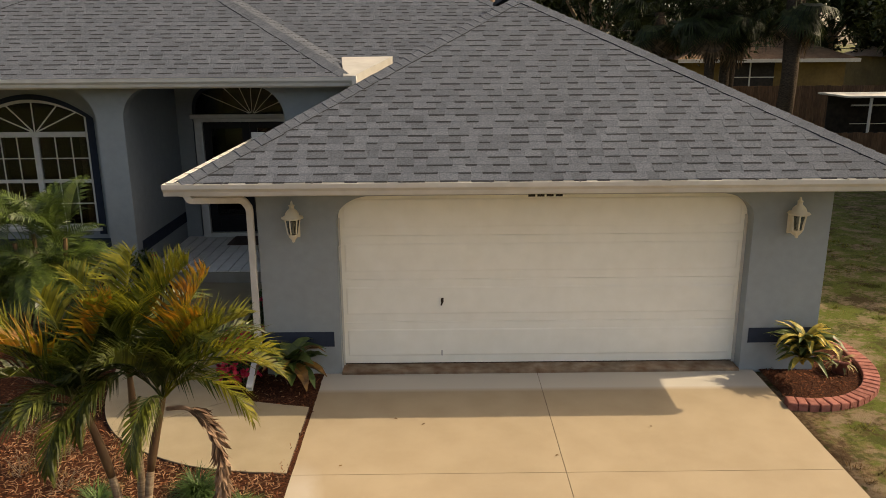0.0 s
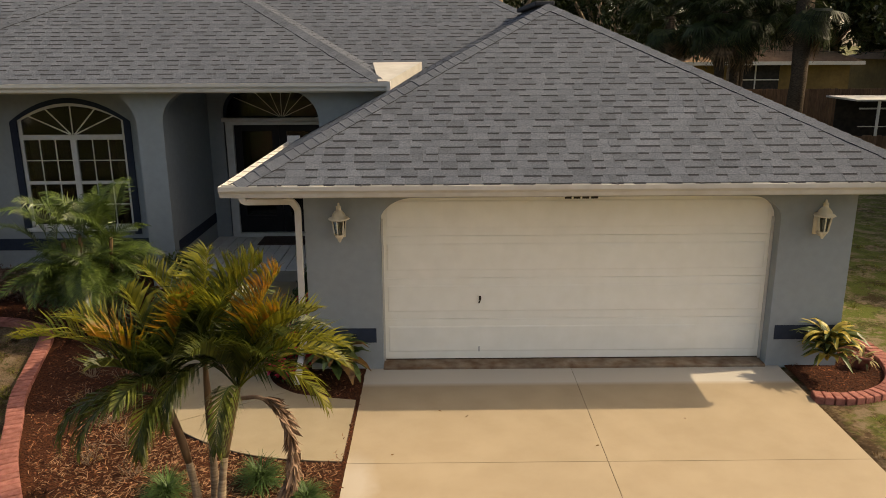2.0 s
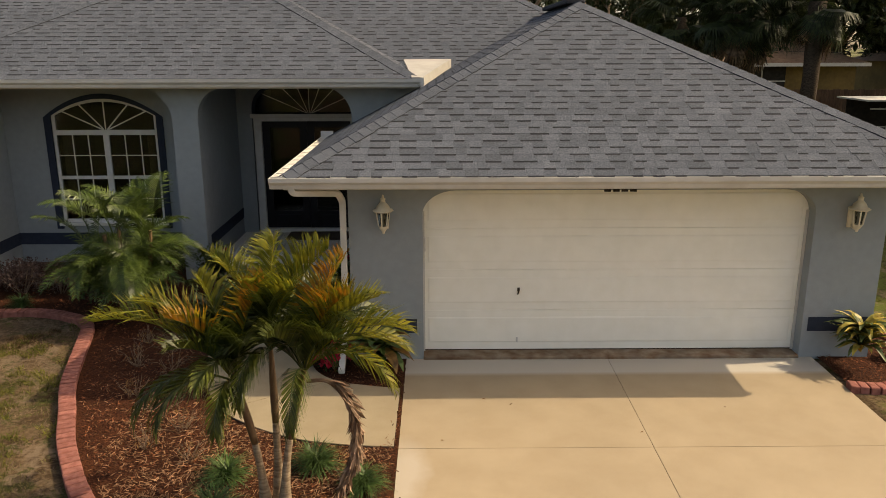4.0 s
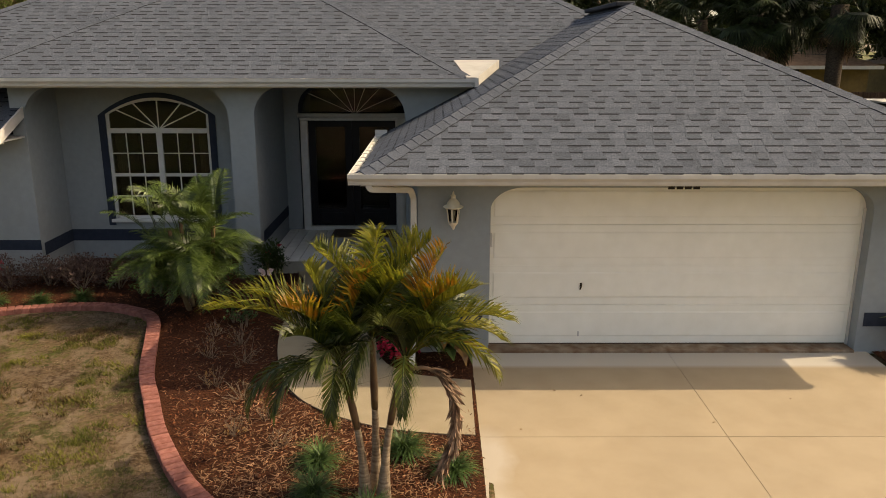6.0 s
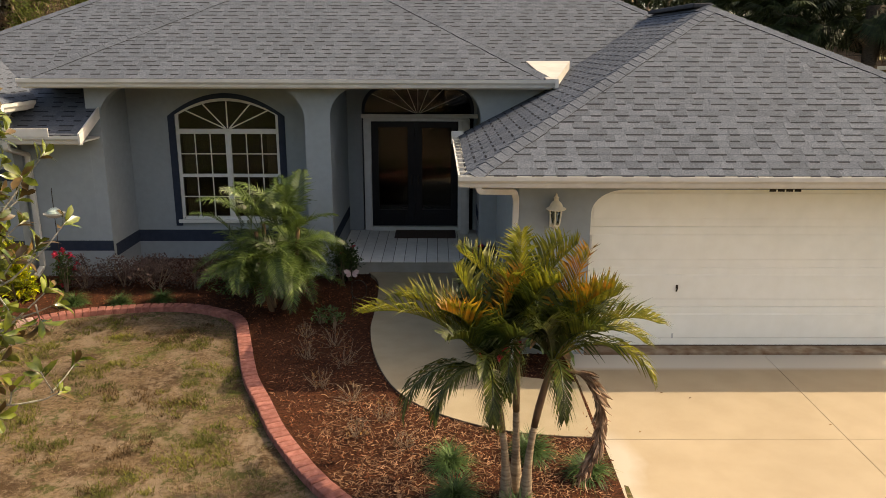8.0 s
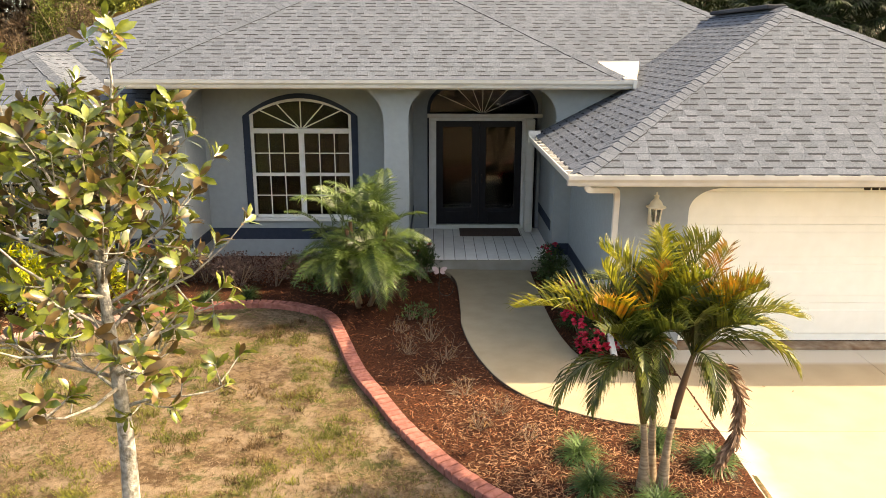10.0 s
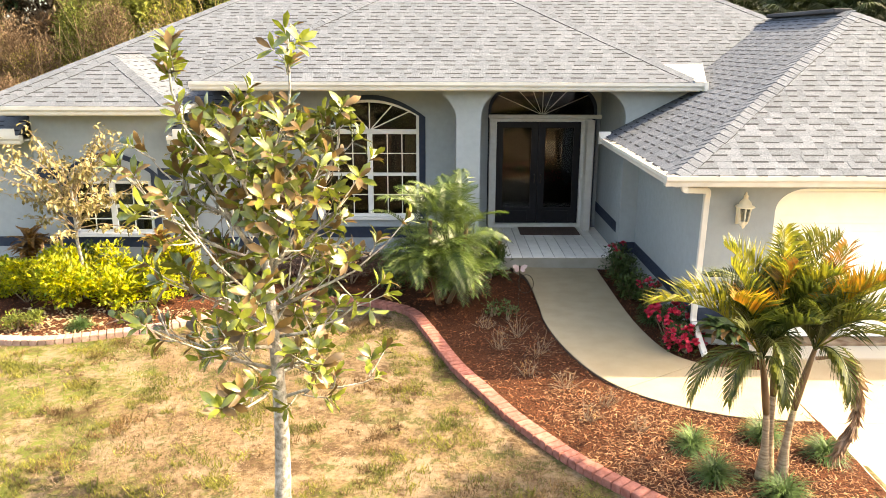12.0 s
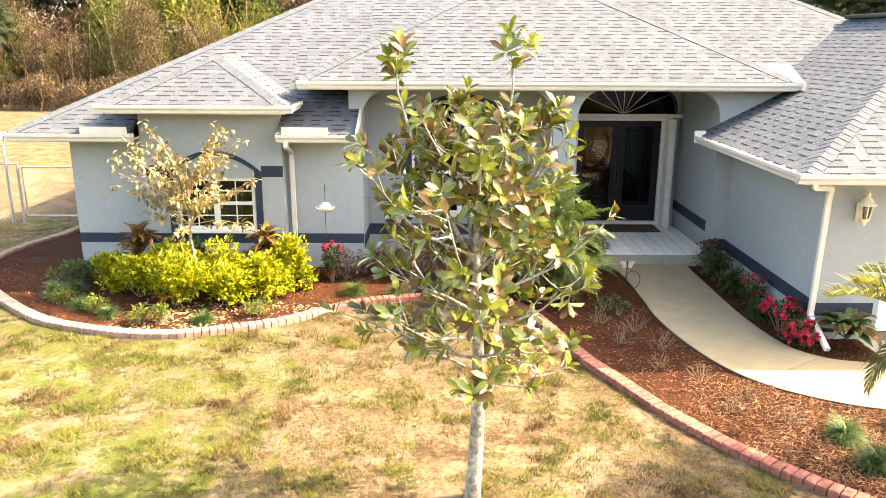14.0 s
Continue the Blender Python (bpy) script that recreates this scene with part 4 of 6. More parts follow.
def gutter(a, b, out, z, parent, label=""):
    """K-style gutter along an eave from a to b (plan), its back on that line, opening outward; top rim at z."""
    a, b, o = Vector((*a, 0)), Vector((*b, 0)), Vector((*out, 0))
    prof = [(0.0, 0.0), (0.0, -0.13), (0.085, -0.13), (0.10, -0.085), (0.13, -0.05), (0.135, 0.0), (0.123, 0.0), (0.118, -0.045), (0.09, -0.08), (0.075, -0.118), (0.012, -0.118), (0.012, 0.0)]
    m = Mesh()
    n = len(prof)
    pts = [p + o * d + Vector((0, 0, z + h)) for p in (a, b) for d, h in prof]
    m.add(pts, [(i, (i + 1) % n, (i + 1) % n + n, i + n) for i in range(n)] + [tuple(range(n - 1, -1, -1)), tuple(range(n, 2 * n))])
    for p in (a, b):
        cap = [p + o * d + Vector((0, 0, z + h)) for d, h in prof[:6]]
        m.add(cap, [tuple(range(6))])
    return part("gutter", m, WHITE, parent, label)


def eaves():
    # front and left garage eaves, mitred at the corner
    o = 0.135
    gutter((-GX - o, GY), (GX + o, GY), (0, -1), GZ - 0.005, house)
    gutter((-GX, GY), (-GX, 3.15), (-1, 0), GZ - 0.006, house)
    gutter((GX, GY), (GX, 12.0), (1, 0), GZ - 0.005, house)
    for i in range(11):
        y = GY + 0.25 + i * 0.36
        part("gutter_hanger", Mesh().box(-GX - 0.125, -GX, y - 0.012, y + 0.012, GZ - 0.012, GZ - 0.004), WHITE, house)
    for i in range(9):
        x = -3.49 + i * 0.935
        part("gutter_hanger", Mesh().box(x - 0.008, x + 0.008, GY - 0.13, GY + 0.02, GZ - 0.012, GZ - 0.002), DECK, house)
    part("gutter_end", Mesh().box(-GX - 0.14, -GX + 0.06, 3.10, 3.14, GZ - 0.13, GZ + 0.08, 0.004), WHITE, house, "white end flashing on the gutter")
    gutter((EX0, EY), (EX1 + 0.05, EY), (0, -1), EZ - 0.005, house)
    gutter((MXL, MY), (-13.74, MY), (0, -1), MZ - 0.005, house)
    gutter((-11.34, MY), (-10.0, MY), (0, -1), MZ - 0.005, house)
    gutter((MXL, MY - 0.13), (MXL, 12.0), (-1, 0), MZ - 0.006, house)
    gutter((BX0 - o, BY), (BX1 + o, BY), (0, -1), BZ - 0.005, house)
    gutter((BX1, BY), (BX1, BV - 0.3), (1, 0), BZ - 0.006, house)
    gutter((BX0, BY), (BX0, BV - 0.3), (-1, 0), BZ - 0.006, house)
    for x0, x1 in ((-14.6, -13.8), (-11.25, -10.45)):
        part("splash_guard", Mesh().box(x0 + 0.02, x1, MY - 0.142, MY - 0.128, MZ - 0.02, MZ + 0.115, 0.003), WHITE, house, "white gutter splash guard")
    # rake board where the low roof stops at the arcade
    m = Mesh()
    z = lambda y: MZ + SLOPE * (y - MY)
    q = [(-10.0, MY - 0.13, MZ - 0.15), (-10.0, WALL_F, z(WALL_F) - 0.15), (-10.0, WALL_F, z(WALL_F) + 0.03), (-10.0, MY - 0.13, MZ + 0.03)]
    m.add(q + [(x + 0.03, y, zz) for x, y, zz in q], [(0, 1, 2, 3), (7, 6, 5, 4), (0, 4, 5, 1), (1, 5, 6, 2), (2, 6, 7, 3), (3, 7, 4, 0)])
    part("rake_board", m, WHITE, house)
    # soffits and fascias
    for x0, x1, y0, y1, z0 in ((-GX, GX, GY, -0.2, GZ - 0.13), (-GX, -3.33, -0.2, WALL_F, GZ - 0.13), (3.33, GX, -0.2, 12.0, GZ - 0.13), (EX0, EX1, EY, WALL_F, EZ - 0.13),
                              (MXL, -13.80, MY, WALL_LOW, MZ - 0.13), (-11.34, -10.0, MY, WALL_LOW, MZ - 0.13), (BX0, BX1, BY, WALL_BAY, BZ - 0.13), (MXL, -15.17, WALL_LOW, 14.0, MZ - 0.13)):
        part("soffit", Mesh().box(x0 + 0.004, x1 - 0.004, y0 + 0.004, y1 - 0.002, z0, z0 + 0.03), SOFFIT, house)
    for x0, x1, y, z0 in ((-GX, GX, GY, GZ), (EX0, EX1, EY, EZ), (MXL, -13.80, MY, MZ), (-11.34, -10.0, MY, MZ), (BX0, BX1, BY, BZ)):
        part("fascia", Mesh().box(x0, x1, y + 0.002, y + 0.03, z0 - 0.16, z0 - 0.02), WHITE, house)
    part("fascia", Mesh().box(-GX + 0.002, -GX + 0.03, GY, WALL_F, GZ - 0.16, GZ - 0.02), WHITE, house)
    part("fascia", Mesh().box(BX1 - 0.03, BX1 - 0.002, BY, BV, BZ - 0.16, BZ - 0.02), WHITE, house)
    part("fascia", Mesh().box(BX0 + 0.002, BX0 + 0.03, BY, BV, BZ - 0.16, BZ - 0.02), WHITE, house)
    part("fascia", Mesh().box(EX1 - 0.03, EX1 - 0.002, EY, EV, EZ - 0.16, EZ - 0.02), WHITE, house)
    part("fascia", Mesh().box(EX0 + 0.002, EX0 + 0.03, EY, EV, EZ - 0.16, EZ - 0.02), WHITE, house)
    part("bay_cheek", Mesh().box(-13.80, -13.6, WALL_BAY + 0.2, BV + 0.6, 2.3, 2.88), STUCCO, house)
    part("bay_cheek", Mesh().box(-11.54, -11.34, WALL_BAY + 0.2, BV + 0.6, 2.3, 2.88), STUCCO, house)


eaves()


def flat_pipe(m, pts, w, d):
    """A rectangular downspout along pts."""
    pts = [Vector(p) for p in pts]
    rings = []
    for i, p in enumerate(pts):
        dirn = (pts[min(i + 1, len(pts) - 1)] - pts[max(i - 1, 0)]).normalized()
        ref = Vector((0, 1, 0)) if abs(dirn.y) < 0.8 else Vector((0, 0, 1))
        s = dirn.cross(ref).normalized()
        t = s.cross(dirn).normalized()
        rings.append([p + s * w * a + t * d * b for a, b in ((-0.5, -0.4), (-0.4, -0.5), (0.4, -0.5), (0.5, -0.4), (0.5, 0.4), (0.4, 0.5), (-0.4, 0.5), (-0.5, 0.4))])
    pp = [q for r in rings for q in r]
    m.add(pp, [(i * 8 + k, i * 8 + (k + 1) % 8, (i + 1) * 8 + (k + 1) % 8, (i + 1) * 8 + k) for i in range(len(pts) - 1) for k in range(8)])
    m.add(rings[0], [tuple(range(8))])
    return m


def bend(pts, r=0.06):
    """Rounds the corners of a pipe's line."""
    out = [Vector(pts[0])]
    for a, b, c in zip(pts, pts[1:], pts[2:]):
        a, b, c = Vector(a), Vector(b), Vector(c)
        p, q = b + (a - b).normalized() * r, b + (c - b).normalized() * r
        for k in range(5):
            t = k / 4
            out.append((1 - t) ** 2 * p + 2 * t * (1 - t) * b + t * t * q)
    out.append(Vector(pts[-1]))
    return out


pipe = flat_pipe(Mesh(), bend([(-3.88, GY - 0.05, 2.34), (-3.88, GY - 0.05, 2.26), (-3.42, -0.42, 2.17), (-3.38, -0.30, 2.05), (-3.40, -0.27, 0.34), (-3.40, -0.84, 0.06)]), 0.075, 0.06)
part("downspout", pipe, WHITE, house, "white downspout at the garage corner")
pipe = flat_pipe(Mesh(), bend([(-11.18, MY - 0.06, 2.40), (-11.18, MY - 0.06, 2.28), (-11.22, WALL_LOW - 0.06, 2.10), (-11.22, WALL_LOW - 0.05, 0.15), (-11.20, WALL_LOW - 0.35, 0.05)]), 0.085, 0.065)
part("downspout", pipe, WHITE, house, "white downspout beside the bay")

# ---- fixtures and small things on the house ----
def wall_lantern(x):
    t = thing("wall_lantern", "cream painted carriage lantern on the garage wall", "wall lamp", "garage lanterns")
    y = -0.36
    part("back_plate", Mesh().box(-0.055, 0.055, 0.128, 0.157, -0.17, 0.10, 0.012), LANTERN, t)
    part("arm", Mesh().tube([(0, 0.13, -0.14), (0, 0.06, -0.16), (0, 0.0, -0.155), (0, 0, -0.12)], [0.022, 0.02, 0.02, 0.026], 8), LANTERN, t)
    part("base_cup", Mesh().lathe([(0.0, -0.20), (0.016, -0.19), (0.022, -0.165), (0.055, -0.12), (0.06, -0.10), (0.0, -0.10)], 12), LANTERN, t)
    part("canopy", Mesh().lathe([(0.112, 0.080), (0.128, 0.092), (0.120, 0.102), (0.085, 0.115), (0.075, 0.15), (0.045, 0.185), (0.03, 0.195), (0.028, 0.225), (0.036, 0.235), (0.014, 0.25), (0.012, 0.275), (0.0, 0.29)], 12), LANTERN, t, smooth=True)
    for k in range(6):
        a = math.pi / 3 * k + 0.3
        part("rib", Mesh().tube([(0.058 * math.cos(a), 0.058 * math.sin(a), -0.10), (0.084 * math.cos(a), 0.084 * math.sin(a), 0.09)], 0.009, 6), LANTERN, t)
    part("glass", Mesh().lathe([(0.05, -0.098), (0.08, 0.088)], 6), GLASS, t)
    part("bulb", Mesh().lathe([(0.0, -0.09), (0.014, -0.09), (0.014, -0.02), (0.024, 0.01), (0.018, 0.04), (0.0, 0.055)], 10), LANTERN, t)
    t.matrix_world = pose(x, y, 1.85)


wall_lantern(-2.89)
wall_lantern(2.87)

mat_mesh = Mesh().box(-5.20, -3.98, 5.08, 5.84, 0.201, 0.216, 0.004)
ob = tagged(part("doormat", mat_mesh, MAT), "brown coir doormat on the porch boards", "doormat")


# ---- plants: building blocks ----
def leaf_at(m, p, d, up, length, width, fold=0.25, curl=0.15):
    """One pointed leaf from p along d, folded along its midrib."""
    d = d.normalized()
    s = d.cross(up)
    s = s.normalized() if s.length > 1e-4 else Vector((1, 0, 0))
    n = s.cross(d)
    tip = p + d * length - n * length * curl
    a, b = p + d * length * 0.33, p + d * length * 0.74 - n * length * curl * 0.4
    w = width / 2
    lift = n * w * fold
    m.add([p, a - s * w * 0.82 + lift, a, a + s * w * 0.82 + lift, b - s * w + lift, b, b + s * w + lift, tip],
          [(0, 2, 1), (0, 3, 2), (1, 2, 5, 4), (2, 3, 6, 5), (4, 5, 7), (5, 6, 7)])


def quick_leaf(m, p, d, up, length, width):
    s = d.cross(up)
    s = s.normalized() if s.length > 1e-4 else Vector((1, 0, 0))
    n = s.cross(d)
    a = p + d * length * 0.5
    m.add([p, a - s * width / 2 + n * width * 0.12, p + d * length - n * length * 0.1, a + s * width / 2 + n * width * 0.12], [(0, 1, 2), (0, 2, 3)])


def rand_dir(rng, lift=0.0):
    while True:
        v = Vector((rng.uniform(-1, 1), rng.uniform(-1, 1), rng.uniform(-1, 1)))
        if 0.05 < v.length < 1:
            v.normalize()
            v.z += lift
            return v.normalized()


def leaf_mass(m, c, r, n, size, rng, lift=0.35, gap=0.0, seed=0, aspect=0.45):
    """n leaves through an uneven ellipsoid about c, most of them near its skin, with gaps where the noise is low."""
    c = Vector(c)
    made = 0
    tries = 0
    while made < n and tries < n * 6:
        tries += 1
        d = rand_dir(rng)
        k = rng.random() ** 0.35
        k *= 1 + 0.30 * noise.noise(d * 2.2 + Vector((seed, c.x, c.y)))
        p = c + Vector((d.x * r[0], d.y * r[1], d.z * r[2])) * k
        if gap and noise.noise(p * (1.6 / max(r[0], 0.2)) + Vector((seed * 3.1, 0, 0))) < gap - 0.5:
            continue
        s = size * rng.uniform(0.65, 1.3)
        quick_leaf(m, p, (d * 0.7 + rand_dir(rng, lift)).normalized(), Vector((0, 0, 1)), s, s * aspect)
        made += 1


def frond_mesh(length, n, leaflet, rng, elev, droop, vee=0.6, width=0.022, sweep=0.75, rachis=0.010, stalk=0.15, turn=2.0, hang=0.30):
    """A pinnate frond from the origin, in the plane of x and z, first rising at elev degrees and bending over by droop degrees."""
    m = Mesh()
    segs = 14
    p, pts, dirs = Vector((0, 0, 0)), [Vector((0, 0, 0))], []
    for i in range(segs):
        a = radians(elev - droop * ((i + 0.5) / segs) ** 1.3)
        d = Vector((math.cos(a), 0, math.sin(a)))
        dirs.append(d)
        p = p + d * length / segs
        pts.append(p)
    dirs.append(dirs[-1])
    m.tube(pts, [rachis * (1 - 0.8 * i / segs) for i in range(segs + 1)], 5)
    m.slot = 1
    for k in range(n):
        u = stalk + (1 - stalk) * (k + 0.5) / n
        f = u * segs
        i = min(int(f), segs - 1)
        q = pts[i] + (pts[i + 1] - pts[i]) * (f - i)
        d = dirs[i]
        nrm = Vector((-d.z, 0, d.x))
        m.slot = 2 if u + rng.uniform(-0.12, 0.12) > turn else 1
        ln = leaflet * (math.sin(math.pi * min(1, 0.22 + 0.72 * u)) ** 0.7) * rng.uniform(0.85, 1.1)
        for side in (-1, 1):
            sd = Vector((0, side, 0))
            out = (d * sweep + sd * (1 - 0.35 * u) + nrm * vee * rng.uniform(0.7, 1.3)).normalized()
            w = width / 2 * rng.uniform(0.8, 1.2)
            mid = q + out * ln * 0.5
            tip = q + (out * 1.0 + Vector((0, 0, -hang * rng.uniform(0.4, 1.6)))).normalized() * ln
            e = d * w
            m.add([q - e * 0.6, q + e * 0.6, mid + e, mid - e, tip], [(0, 1, 2, 3), (3, 2, 4)])
    return m


def clump_palm():
    """Three slender ringed stems from one root, each with its own head of arching fronds."""
    rng = random.Random(42)
    t = thing("palm_tree", "triple-stemmed small palm with yellowing orange-tipped fronds in the mulch bed", "palm")
    base = Vector((-3.66, -3.5, bed_z(-3.66, -3.5)))
    stems = [((-0.07, 0.0), (-0.24, -0.08), 1.28), ((0.02, 0.10), (0.0, 0.20), 1.44), ((0.09, -0.05), (0.30, 0.05), 1.31)]
    heads = []
    for (bx, by), (tx, ty), h in stems:
        a, b = base + Vector((bx, by, -0.06)), base + Vector((tx, ty, h))
        pts = [a + (b - a) * s + Vector((0, 0, 0)) + Vector(((bx - tx) * 0.25 * math.sin(math.pi * s), 0, 0)) for s in [i / 14 for i in range(15)]]
        cut = 8
        rad = [0.029 + 0.040 * math.exp(-(i / 3.4) ** 2) + (0.0025 if i % 2 else 0) for i in range(15)]
        part("trunk", Mesh().tube(pts[:cut + 1], rad[:cut + 1], 12), BARK_PALM, t, smooth=True)
        part("crownshaft", Mesh().tube(pts[cut:] + [pts[-1] + (pts[-1] - pts[-2])], [0.030, 0.034, 0.035, 0.033, 0.030, 0.026, 0.021, 0.014], 12), SHAFT, t, "smooth brown crownshaft", smooth=True)
        heads.append(pts[-1])
    G, Y, O = PALM_G, PALM_Y, PALM_O
    plan = [  # stem, azimuth, first rise, length, bend, colour, how far the leaflets lift
        (0, 182, 56, 1.34, 72, Y, 0.9), (0, 168, 66, 1.10, 66, Y, 1.0), (0, 200, 34, 1.12, 128, G, 0.0), (0, 225, 40, 1.0, 130, G, 0.0), (0, 265, 36, 0.82, 128, G, 0.0), (0, 300, 68, 0.8, 60, G, 0.9), (0, 60, 66, 0.8, 60, G, 0.9), (0, 230, 66, 0.8, 66, G, 0.9), (0, 130, 70, 0.8, 55, G, 0.9), (0, 255, 60, 0.86, 95, G, 0.3),
        (0, 150, 80, 0.95, 34, Y, 1.1), (0, 20, 82, 0.92, 28, O, 1.1), (0, 100, 56, 0.95, 80, G, 0.6), (0, 210, 76, 0.92, 58, O, 1.0), 
        (1, 80, 87, 1.02, 26, Y, 1.1), (1, 30, 76, 1.04, 40, Y, 1.1), (1, 155, 74, 0.98, 48, Y, 1.1), (1, 60, 58, 0.98, 76, G, 0.7), (1, 120, 54, 0.98, 80, G, 0.7),
        (1, 350, 58, 0.92, 80, G, 0.6), (1, 250, 80, 0.86, 46, Y, 1.0), (1, 262, 36, 0.9, 128, G, 0.0), (1, 310, 74, 0.9, 50, Y, 1.0), (1, 200, 62, 0.92, 84, G, 0.5),
        (2, 40, 77, 1.06, 34, O, 1.1), (1, 10, 74, 1.08, 38, Y, 1.1), (2, 330, 76, 0.96, 48, O, 1.1), (2, 355, 58, 1.12, 84, Y, 0.8), (2, 12, 46, 1.02, 96, Y, 0.6), (2, 335, 48, 1.04, 112, Y, 0.3),
        (2, 272, 38, 0.92, 128, G, 0.0), (2, 245, 68, 0.8, 60, G, 0.9), (2, 310, 66, 0.8, 66, G, 0.9), (2, 100, 70, 0.8, 55, G, 0.9), (2, 180, 68, 0.8, 60, G, 0.9), (1, 280, 70, 0.8, 55, G, 0.9), (2, 350, 72, 0.95, 52, Y, 1.0), (2, 40, 56, 0.95, 80, G, 0.6), (2, 20, 66, 0.96, 64, Y, 0.9), (2, 200, 62, 0.86, 88, G, 0.4),
    ]
    for s, az, el, ln, bend_over, col, lift in plan:
        fm = frond_mesh(ln * rng.uniform(0.92, 1.0), 46, 0.40 if lift > 0.5 else 0.34, rng, el + 2, bend_over, vee=lift, width=0.023, sweep=1.15 if lift > 0.5 else 1.7, turn=rng.uniform(0.4, 0.62), hang=0.30 if lift > 0.5 else 0.40)
        ob = part("frond", fm, [PALM_Y if col is not G else PALM_G, PALM_G if col is G and lift > 0.2 else PALM_YG, PALM_YG if col is G else col], t)
        ob.matrix_local = pose(*heads[s], 0, 0, az + rng.uniform(-5, 5))
    # one dead frond hanging folded
    h = heads[2]
    line = smooth_path([h + Vector(q) for q in ((0.02, 0, -0.08), (0.20, -0.05, -0.06), (0.36, -0.08, -0.20), (0.43, -0.10, -0.45), (0.42, -0.10, -0.70), (0.32, -0.10, -1.0))], 0.02)
    dead = Mesh().tube(line, [0.018 * (1 - 0.6 * i / len(line)) for i in range(len(line))], 6)
    for i in range(8, len(line) - 1):
        d = (line[i + 1] - line[i]).normalized()
        for k in range(5):
            out = (d * 1.5 + rand_dir(rng) * 0.55).normalized()
            leaf_at(dead, line[i], out, rand_dir(rng), rng.uniform(0.12, 0.24), 0.030, 0.5, 0.2)
    part("dead_frond", dead, PALM_DEAD, t, "brown withered hanging frond")


clump_palm()


def feather_palm():
    rng = random.Random(7)
    t = thing("pygmy_date_palm", "bushy feathery green pygmy date palm beside the porch", "palm")
    kinds = []
    for i, (el, bd) in enumerate(((80, 70), (66, 90), (48, 100), (30, 95), (10, 80), (60, 75))):
        kinds.append(frond_mesh(1.0, 26, 0.29, rng, el, bd, vee=0.30, width=0.022, sweep=0.75, rachis=0.007, stalk=0.25).make("frond", [ROBELLINI, ROBELLINI]))
    for i in range(3):
        a = i * 2.1
        part("trunk", Mesh().tube([(-6.82 + 0.1 * math.cos(a), 1.55 + 0.1 * math.sin(a), -0.05), (-6.82 + 0.3 * math.cos(a), 1.55 + 0.2 * math.sin(a), 0.4), (-6.82 + 0.38 * math.cos(a), 1.55 + 0.3 * math.sin(a), 1.25)], [0.045, 0.035, 0.03], 8), SHAFT, t)
    for i in range(150):
        a = i // 3 % 3 * 2.1
        ob = new("frond", kinds[i % 6])
        ob.parent = t
        ob.matrix_local = pose(-6.78 + rng.uniform(0.05, 0.50) * math.cos(rng.uniform(0, 6.28)), 1.55 + 0.3 * math.sin(i * 1.7), (1.12, 0.85, 0.55)[i % 3] - 0.25 * (i % 2) + rng.uniform(-0.16, 0.16), 0, 0, rng.uniform(0, 360)) @ pose(0, 0, 0, rng.uniform(-22, 22), rng.uniform(-20, 20), 0) @ Matrix.Scale(rng.uniform(0.75, 1.1), 4)


feather_palm()


